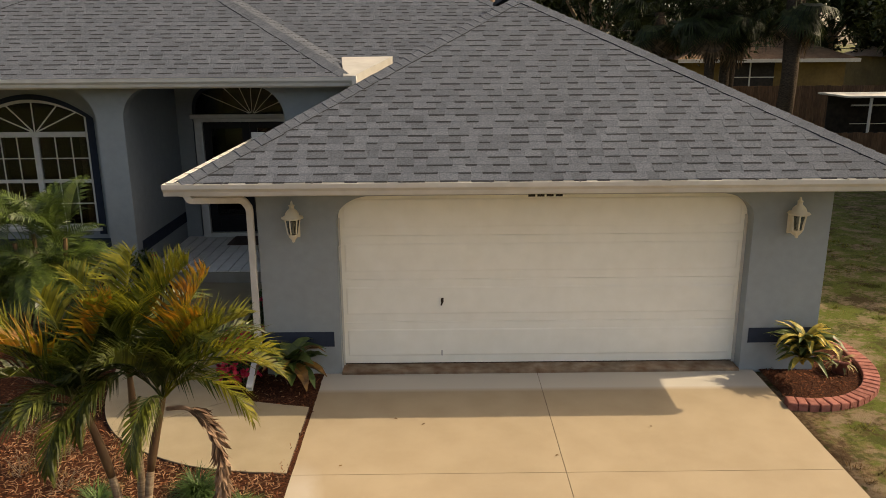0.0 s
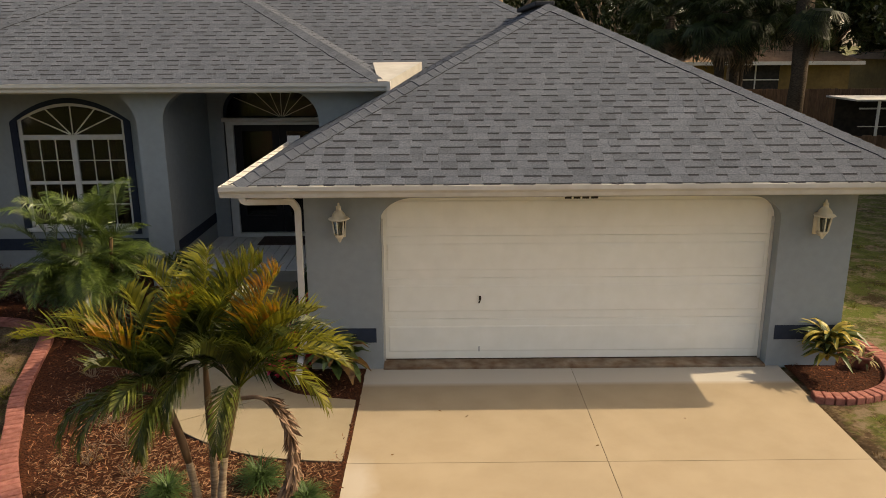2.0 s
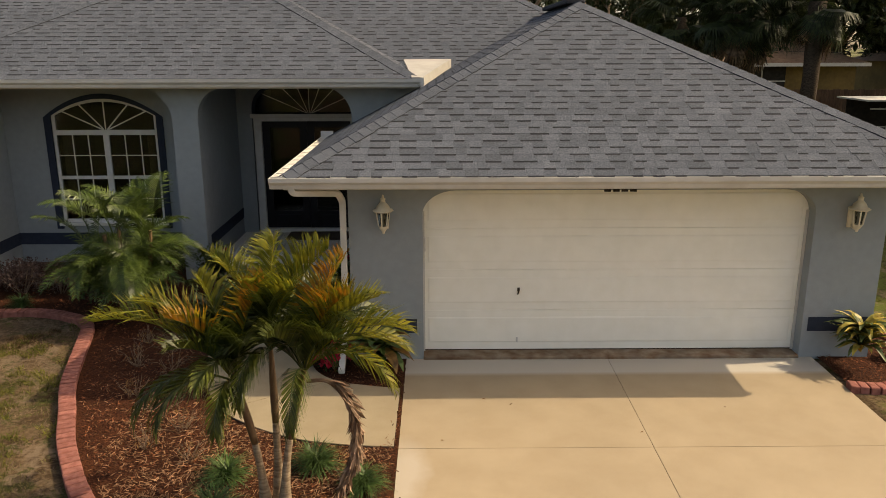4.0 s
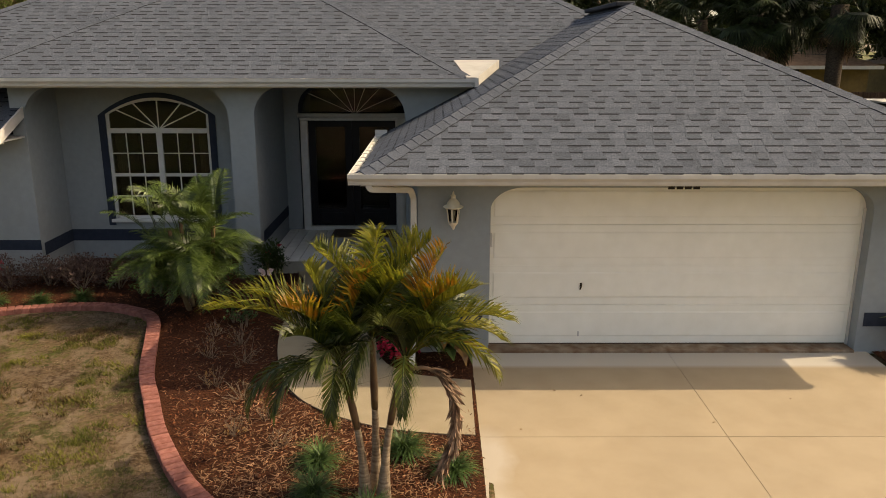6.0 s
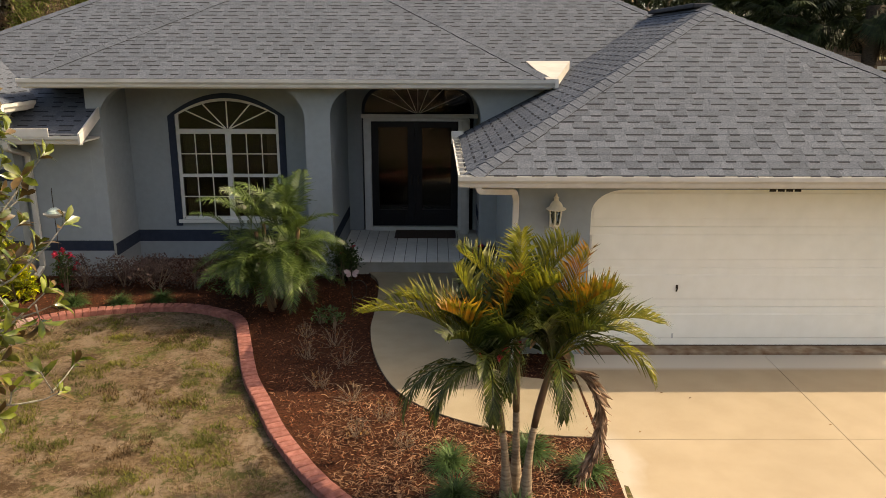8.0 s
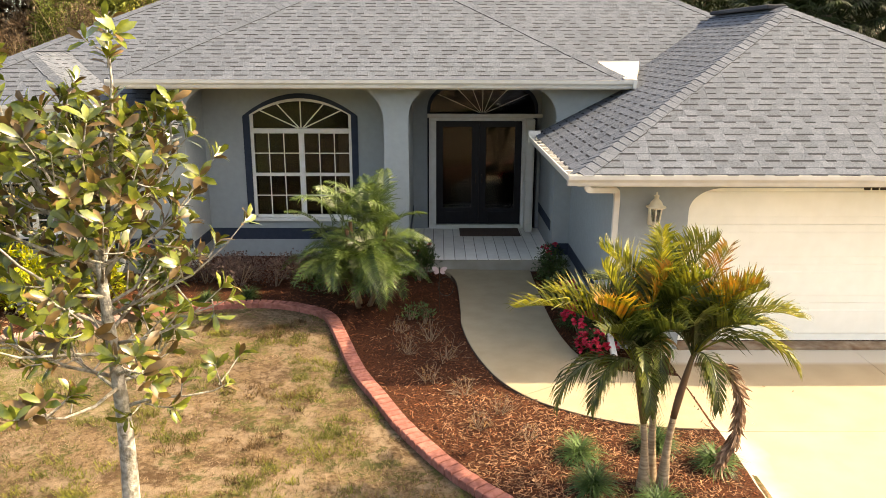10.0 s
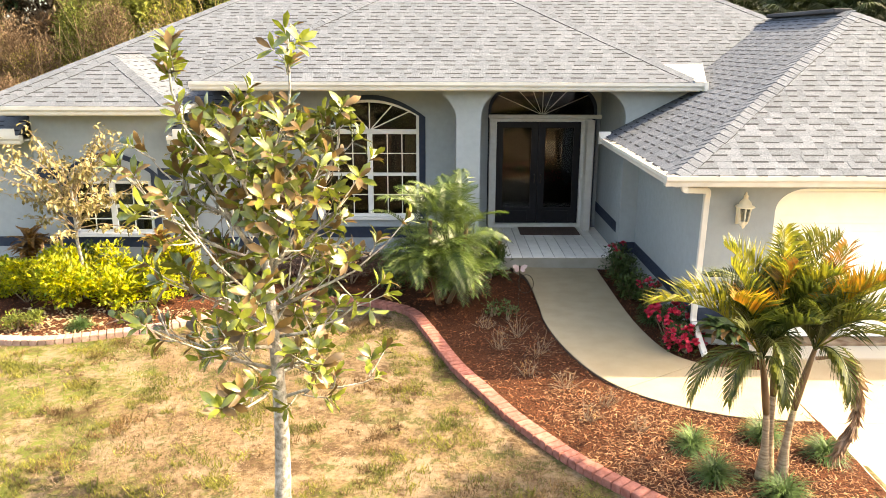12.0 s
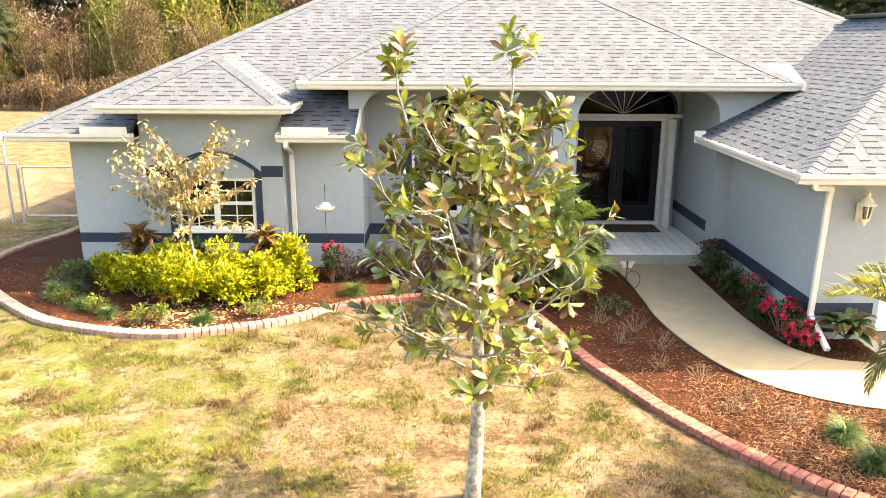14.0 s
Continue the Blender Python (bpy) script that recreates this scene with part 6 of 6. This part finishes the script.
def surroundings():
    rng = random.Random(77)
    # brush behind the house, thick to the west
    mats = [BRUSH_G, BRUSH_Y, BRUSH_B, BRUSH_G, BRUSH_B, BRUSH_B, BRUSH_G]
    for i in range(26):
        x = -40 + i * 1.35 + rng.uniform(-0.6, 0.6)
        brush((x, 40 + rng.uniform(-2.0, 2.5)), (rng.uniform(2.6, 4.0), 1.8, rng.uniform(2.6, 6.8)), mats[i * 3 % 7], 700 + i, 6500, 0.18)
    for i in range(14):
        brush((-38 + i * 2.2, 36.0 + rng.uniform(-0.4, 0.4)), (1.7, 0.9, 1.9), BRUSH_B, 730 + i, 2000, 0.18, "dry brown scrub along the field's edge")
    for i in range(25):
        far_tree("woodland_tree", "leafy tree in the woods behind the house", (-44 + i * 4.6 + rng.uniform(-1, 1), 47 + rng.uniform(-3, 3)), rng.uniform(9, 12), rng.uniform(3.8, 4.8), OAK if i > 9 else (BRUSH_G, OAK, BRUSH_B, BRUSH_G)[i % 4], 760 + i, 9000, 0.6, low=0.05)
    # dark oaks to the north-east; the nearest, unseen, added to shade the lawn
    for i, (x, y, h, s) in enumerate(((13.8, 7.0, 9.0, 3.2), (16.5, 9.0, 9.5, 4.6), (13.0, 10.6, 8.0, 3.2), (15.8, 5.0, 9.0, 3.0), (20.5, 13.0, 9.5, 4.4), (20, 24, 12, 5), (27, 28, 12, 5.5), (13, 30, 11, 4.5), (34, 30, 12, 5.5), (30, 17, 10, 4), (7, 33, 10, 4), (2, 36, 11, 4.5), (20, 14, 8.5, 3.4))):
        far_tree("oak_tree", "dark spreading oak behind the garage", (x, y), h, s, OAK, 800 + i, 11000 if i < 4 else 4200, 0.36, 0.3, 0.30, "oaks")
    # unseen trees behind the camera and at the sides, added to darken reflections
    for i in range(15):
        a = math.pi + math.pi * (i + 0.5) / 15
        far_tree("unseen_tree", "unseen leafy tree added to darken reflections", (-4 + 44 * math.cos(a), -8 + 36 * math.sin(a)), rng.uniform(8, 11), rng.uniform(4.0, 5.2), OAK, 840 + i, 1100, 0.6, 0.3, 0.25, "street trees")


surroundings()


def fan_palm(at, height, seed, r=0.17):
    """Tall cabbage palm: straight trunk, round head of fan leaves with a dry skirt."""
    rng = random.Random(seed)
    x, y = at
    t = thing("cabbage_palm", "tall dark cabbage palm behind the fence", "palm", "cabbage palms")
    part("trunk", Mesh().tube([(x, y, -0.4), (x + 0.15, y, height * 0.5), (x + 0.1, y, height)], [r * 1.2, r, r * 1.1], 10), PALM_BARK, t, smooth=True)
    kinds = []
    for mat in (OAK, SHRUB, BRUSH_B):
        m = Mesh()
        m.tube([(0, 0, 0), (0.5, 0, 0.06), (0.95, 0, 0.05)], [0.02, 0.016, 0.012], 5)
        for k in range(30):
            a = radians(-105 + 210 * k / 29)
            ln = 0.95 * (1 - 0.2 * abs(math.sin(a)))
            d = Vector((math.cos(a), math.sin(a), 0.12 * math.cos(a * 2)))
            p = Vector((0.95, 0, 0.05))
            s = Vector((-d.y, d.x, 0)) * 0.03
            mid, tip = p + d * ln * 0.55, p + d * ln + Vector((0, 0, -0.35 * rng.uniform(0.5, 1.3)))
            m.add([p, mid - s, mid + s, tip], [(0, 1, 2), (1, 3, 2)])
        kinds.append(m.make("fan_leaf", mat))
    for k in range(46):
        el = rng.uniform(-75, 75)
        ob = new("fan_leaf", kinds[2 if el < -62 else 0])
        ob.parent = t
        ob.matrix_local = pose(x + 0.1, y, height, 0, 0, rng.uniform(0, 360)) @ pose(0, 0, 0, 0, -el, 0) @ Matrix.Scale(rng.uniform(0.85, 1.2), 4)


for i, (x, y, h) in enumerate(((8.4, 19.2, 5.0), (9.1, 19.6, 4.8), (10.85, 18.2, 5.3), (7.2, 21.5, 4.9), (10.4, 22.5, 5.2), (-1.5, 30.0, 5.2), (-36.0, 38.0, 4.6))):
    fan_palm((x, y), h, 900 + i, 0.27 if i == 2 else 0.17)


def neighbour(at, w, d, h, label, wall, roof, rise=1.7, porch=None):
    x, y = at
    t = thing("neighbour_house", label, "house", "neighbouring houses")
    part("wall", Mesh().box(x - w / 2, x + w / 2, y, y + d, -0.3, h), wall, t)
    o = 0.6
    A = [(x - w / 2 - o, y - o, h), (x + w / 2 + o, y - o, h), (x + w / 2 + o, y + d + o, h), (x - w / 2 - o, y + d + o, h)]
    q = d / 2 + o
    R = [(x - w / 2 - o + q, y + d / 2, h + rise), (x + w / 2 + o - q, y + d / 2, h + rise)]
    m = Mesh()
    m.add(A + R, [(0, 1, 5, 4), (1, 2, 5), (2, 3, 4, 5), (3, 0, 4), (3, 2, 1, 0)])
    part("roof", m, roof, t)
    part("fascia", Mesh().box(x - w / 2 - o, x + w / 2 + o, y - o - 0.05, y - o, h - 0.2, h + 0.02), WHITE, t)
    if porch:
        p = thing_part("screened_porch", t, "dark screened porch with white frame")
        # dark sheet stands in for the shade inside the porch opening
        part("shade_sheet", Mesh().box(porch[0], porch[1], y - 0.03, y - 0.01, 0.0, h - 0.15), DARK, p)
        part("post", Mesh().box((porch[0] + porch[1]) / 2 - 0.04, (porch[0] + porch[1]) / 2 + 0.04, y - 0.09, y - 0.035, 0.0, h - 0.15), WHITE, p)
        part("rail", Mesh().box(porch[0], porch[1], y - 0.07, y - 0.035, 1.55, 1.62), WHITE, p)
    for fx in () if porch else (-0.28, 0.22):
        win = thing_part("window", t)
        cx = x + fx * w
        part("pane", Mesh().box(cx - 1.0, cx + 1.0, y - 0.03, y - 0.01, 0.6, 2.2), DARK, win)
        part("window_frame", Mesh().box(cx - 1.05, cx + 1.05, y - 0.05, y - 0.035, 1.36, 1.42).box(cx - 0.03, cx + 0.03, y - 0.05, y - 0.035, 0.6, 2.2), WHITE, win)


YELLOW_WALL = material("yellow_house_paint", (0.14, 0.092, 0.028), (0.175, 0.115, 0.036), 5, 0.9, 0.1)
TAN_ROOF = material("tan_tile_roof", (0.1425, 0.0825, 0.045), (0.2025, 0.1237, 0.0713), 4, 0.9, 0.4, 20)
WOOD = material("weathered_fence_wood", (0.085, 0.046, 0.025), (0.145, 0.084, 0.048), 6, 0.9, 0.4, 40, stretch=(4, 4, 0.5), rnd=0.2)
neighbour((19.7, 41), 10.3, 8, 2.72, "yellow neighbour house with tan hip roof and dark screened porch", YELLOW_WALL, TAN_ROOF, 1.9, (17.2, 20.3))
neighbour((9.0, 47), 9, 8, 2.8, "far neighbour house with tan roof among trees", YELLOW_WALL, TAN_ROOF)
neighbour((36, 44), 11, 8, 2.7, "yellow neighbour house with tan hip roof beyond the fence", YELLOW_WALL, TAN_ROOF)


def board_fence(y, x0, count, high, label):
    t = thing("wooden_fence", label, "fence", "board fences")
    rng = random.Random(31)
    me = Mesh().box(-0.07, 0.07, -0.012, 0.012, 0.0, 1.0, 0.004).make("board", WOOD)
    for i in range(count):
        ob = new("board", me)
        ob.parent = t
        ob.matrix_local = pose(x0 + i * 0.15, y, -0.15, 0, 0, rng.uniform(-1, 1)) @ Matrix.Diagonal((1, 1, high + rng.uniform(-0.015, 0.015), 1))
    for z in (0.2, high - 0.4):
        part("rail", Mesh().box(x0 - 0.1, x0 + count * 0.15, y + 0.015, y + 0.06, z, z + 0.09), WOOD, t)


board_fence(14.0, 6.0, 110, 1.32, "weathered brown board fence behind the garage")
board_fence(23.0, 7.5, 130, 2.2, "tall weathered brown board fence before the neighbouring house")


def pool_cage():
    t = thing("screen_enclosure", "white aluminium framed lanai behind the fence", "enclosure")
    y, x0, x1 = 18.0, 13.2, 19.7
    part("roof_panel", Mesh().box(x0 - 0.3, x1, y - 0.3, y + 1.9, 1.92, 1.98), SOFFIT, t)
    part("beam", Mesh().box(x0, x1, y, y + 0.06, 1.62, 1.67), WHITE, t)
    part("rail", Mesh().box(x0, x1, y, y + 0.03, 1.0, 1.03), WHITE, t)
    for i in range(7):
        x = x0 + 0.5 + i * 1.0
        part("post", Mesh().box(x, x + 0.08, y - 0.25, y - 0.19, -0.2, 1.92), FRAME, t)
    # dark sheet at the back stands in for shade inside the lanai
    part("shade_sheet", Mesh().box(x0, x1, y + 1.7, y + 1.72, -0.2, 1.92), DARK, t)


pool_cage()


def chain_fence():
    t = thing("chain_link_fence", "galvanised chain-link fence and gate beside the house", "fence")
    STEEL = material("galvanised_steel", (0.315, 0.3225, 0.33), (0.4125, 0.42, 0.4275), 20, 0.45, 0.05, metal=0.7)
    y = 6.9
    part("post", Mesh().tube([(-18.4, y, -0.2), (-18.4, y, 1.72)], 0.035, 8), STEEL, t)
    for x in (-15.75, -18.15, -20.5, -22.5, -25):
        part("post", Mesh().tube([(x, y, -0.2), (x, y, 1.32)], 0.03, 8), STEEL, t)
    part("top_rail", Mesh().tube([(-25, y, 1.28), (-18.15, y, 1.28)], 0.02, 8), STEEL, t)
    part("gate_frame", Mesh().tube([(-18.05, y, 0.1), (-18.05, y, 1.22), (-15.85, y, 1.22), (-15.85, y, 0.1), (-18.05, y, 0.1)], 0.018, 8), STEEL, t)
    m = Mesh()
    for i in range(92):
        x = -25 + i * 0.11
        for s in (1, -1):
            a = (x, y, 0.0) if s == 1 else (x, y, 1.25)
            b = (min(x + 1.25, -15.2), y, 1.25 if s == 1 else 0.0)
            m.tube([a, b], 0.0022, 3, cap=False)
    part("wire_mesh", m, STEEL, t, kind="stuff")


chain_fence()
for k, (z, y, x0, x1) in enumerate(((3.6, 40.0, -60, 0), (4.6, 26.0, 0, 60), (4.1, 26.5, 0, 60))):
    wire = Mesh().tube([(x0 + (x1 - x0) * i / 20, y, z - 0.8 * math.sin(math.pi * i / 20)) for i in range(21)], 0.012, 4)
    tagged(part("overhead_wire", wire, DARK), "thin black overhead utility wire", "wire", "overhead wires")

# ---- ground litter and grass ----
def litter():
    rng = random.Random(21)
    side = [(p.x, p.y) for p in smooth_path([(x, y, 0) for x, y in SIDEWALK_L], 0.2)] + [(p.x, p.y) for p in smooth_path([(x, y, 0) for x, y in SIDEWALK_R], 0.2)]
    for name, mat, count, poly, box in (("mulch_chips", CHIP, 18000, BED, (-17.0, -2.66, -5.4, 3.8)), ("mulch_chips", CHIP, 700, BED_R, (2.7, 3.95, -1.1, 1.0)), ("fallen_leaves", LITTER, 1800, BED, (-6.6, -2.8, -5.2, 0.3)), ("fallen_leaves", LITTER, 8000, BED, (-5.6, -2.7, -5.4, -1.6)), ("fallen_leaves", LITTER_PALE, 900, BED, (-13.5, -10.3, 0.0, 1.25))):
        m, made = Mesh(), 0
        while made < count:
            x, y = rng.uniform(box[0], box[1]), rng.uniform(box[2], box[3])
            if not inside(x, y, poly) or inside(x, y, side) or (x > -3.33 and x < 3.33 and y > -0.2):
                made += 0.2
                continue
            made += 1
            if min((p.x - x) ** 2 + (p.y - y) ** 2 for p in CURB_LINE + CURB_R_LINE) < 0.0225:
                continue
            if mat is not CHIP and noise.noise(Vector((x * 0.9, y * 0.9, 2))) < rng.uniform(-0.5, 0.2):
                continue
            d = rand_dir(rng)
            d.z *= 0.3
            d.normalize()
            ln = rng.uniform(0.02, 0.06) if mat is CHIP else rng.uniform(0.025, 0.07)
            broad = 0.014 if mat is LITTER_PALE else 0.0035
            p = Vector((x, y, bed_z(x, y) + 0.006 + max(0, -d.z * ln)))
            s = d.cross(Vector((0, 0, 1))).normalized() * (rng.uniform(0.004, 0.009) if mat is CHIP else broad * rng.uniform(0.6, 1.4))
            up = Vector((0, 0, 0.007))
            q = p + d * ln
            m.add([p - s, p + s, q + s, q - s, (p + q) / 2 + up], [(0, 1, 4), (1, 2, 4), (2, 3, 4), (3, 0, 4)])
        ob = part(name, m, mat, label="scattered bark chips on the bed" if mat is CHIP else "dry fallen leaves on the mulch", kind="stuff")
        tagged(ob, category="litter")


litter()

# single leaves blown onto the concrete
leaf_spots = random.Random(64)
for i in range(8):
    x, y = leaf_spots.uniform(-2.4, 2.4), leaf_spots.uniform(-4.2, -0.9)
    m = Mesh()
    leaf_at(m, Vector((x, y, drive_z(y) + 0.008)), Vector((math.cos(i * 2.3), math.sin(i * 2.3), 0.06)), Vector((0, 0, 1)), leaf_spots.uniform(0.03, 0.055), 0.022, 0.6, -0.05)
    tagged(part("fallen_leaf", m, CORDY), "small dry brown leaf on the driveway", "leaf", "leaves on the driveway")


def grass():
    rng = random.Random(22)
    m = Mesh()
    for box, count in (((-16.5, -4.0, -6.5, 1.2), 9500), ((2.7, 9.0, -6.0, 8.0), 3500), ((-22, -14.8, 2.5, 14), 1500)):
        for k in range(count):
            x, y = rng.uniform(box[0], box[1]), rng.uniform(box[2], box[3])
            if inside(x, y, BED) or inside(x, y, BED_R) or (-2.7 < x < 2.65):
                continue
            dens = noise.noise(Vector((x * 0.55, y * 0.55, 4))) + 0.6 * noise.noise(Vector((x * 2.2, y * 2.2, 9)))
            if dens < rng.uniform(-0.25, 0.45):
                continue
            z = ground_z(x, y)
            for j in range(8):
                az, ln = rng.uniform(0, 6.283), rng.uniform(0.025, 0.07)
                s = Vector((-math.sin(az), math.cos(az), 0)) * 0.004
                p = Vector((x + rng.uniform(-.05, .05), y + rng.uniform(-.05, .05), z - 0.015))
                t = p + Vector((math.cos(az) * ln * 0.7, math.sin(az) * ln * 0.7, ln))
                m.add([p - s, p + s, t], [(0, 1, 2)])
    m.slot = 3
    for k in range(30000):
        x, y = rng.uniform(-16.5, -4.0), rng.uniform(-6.5, 1.4)
        if inside(x, y, BED):
            continue
        z = ground_z(x, y)
        for j in range(6):
            az, ln = rng.uniform(0, 6.283), rng.uniform(0.03, 0.08)
            s = Vector((-math.sin(az), math.cos(az), 0)) * 0.0045
            p = Vector((x + rng.uniform(-.06, .06), y + rng.uniform(-.06, .06), z - 0.006))
            t = p + Vector((math.cos(az) * ln, math.sin(az) * ln, ln * rng.uniform(0.1, 0.5)))
            m.add([p - s, p + s, t], [(0, 1, 2)])
    for k in range(7600):
        x, y = rng.uniform(-16, -4.2), rng.uniform(-6.5, 1.2)
        if k > 6500:
            x, y = rng.uniform(2.7, 9), rng.uniform(-6, 8)
        if inside(x, y, BED) or inside(x, y, BED_R) or noise.noise(Vector((x * 1.7, y * 1.7, 14))) < rng.uniform(-0.12, 0.40):
            continue
        r = rng.uniform(0.05, 0.15)
        m.slot = 2 if noise.noise(Vector((x * 0.7, y * 0.7, 21))) + rng.uniform(-0.25, 0.25) > 0.20 else 1
        for j in range(int(430 * r)):
            az, ln, rr = rng.uniform(0, 6.283), rng.uniform(0.04, 0.085), r * rng.random() ** 0.6
            a2 = rng.uniform(0, 6.283)
            s = Vector((-math.sin(az), math.cos(az), 0)) * 0.0055
            p = Vector((x + rr * math.cos(a2), y + rr * math.sin(a2) * 0.8, ground_z(x, y) - 0.01))
            t = p + Vector((math.cos(az) * ln * 0.8, math.sin(az) * ln * 0.8, ln * 0.8))
            m.add([p - s, p + s, t], [(0, 1, 2)])
    ob = part("grass", m, [GRASS, TUFT, TUFT_B, THATCH], label="thin tufts of dry and green lawn grass", kind="stuff")
    tagged(ob, category="grass")


grass()

# ---- counted pieces: edging bricks and roof shingles ----
def edging(line, label):
    t = tagged(new("brick_edging"), label, "garden edging", kind="structure")
    bm = bmesh.new()
    bmesh.ops.create_cube(bm, size=1.0, matrix=Matrix.Diagonal((0.097, 0.18, 0.16, 1)))
    bmesh.ops.bevel(bm, geom=[e for e in bm.edges if all(v.co.z > 0 for v in e.verts)], offset=0.013, segments=2, affect="EDGES", profile=0.5)
    solid = Mesh().take(bm)
    me, pale = solid.make("brick", BRICK), solid.make("brick", BRICK_PALE)
    rng = random.Random(13)
    for i, p in enumerate(line):
        d = line[min(i + 1, len(line) - 1)] - line[max(i - 1, 0)]
        ob = new("brick", pale if p.x < -10.2 + rng.uniform(-0.3, 0.3) else me)
        ob.parent = t
        ob.matrix_local = pose(p.x, p.y, ground_z(p.x, p.y) + 0.006 + rng.uniform(-0.003, 0.003), rng.uniform(-1, 1), rng.uniform(-1, 1), math.degrees(math.atan2(d.y, d.x)) + rng.uniform(-2, 2))
    bed = Mesh()
    w = 0.075
    left, right = [], []
    for i, p in enumerate(line):
        d = (line[min(i + 1, len(line) - 1)] - line[max(i - 1, 0)]).normalized()
        left.append((p.x - d.y * w, p.y + d.x * w, ground_z(p.x, p.y) + 0.054))
        right.append((p.x + d.y * w, p.y - d.x * w, ground_z(p.x, p.y) + 0.054))
    n = len(line)
    bed.add(left + right, [(i, i + 1, i + 1 + n, i + n) for i in range(n - 1)])
    part("mortar", bed, JOINT, t)


edging(CURB_LINE, "curved pinkish-red brick edging round the mulch bed")
edging(CURB_R_LINE, "short curved pinkish-red brick edging beside the garage")

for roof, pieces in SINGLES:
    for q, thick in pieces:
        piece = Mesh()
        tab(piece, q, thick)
        part("shingle", piece, [SHINGLE_ONE, SHADE_EDGE], roof)
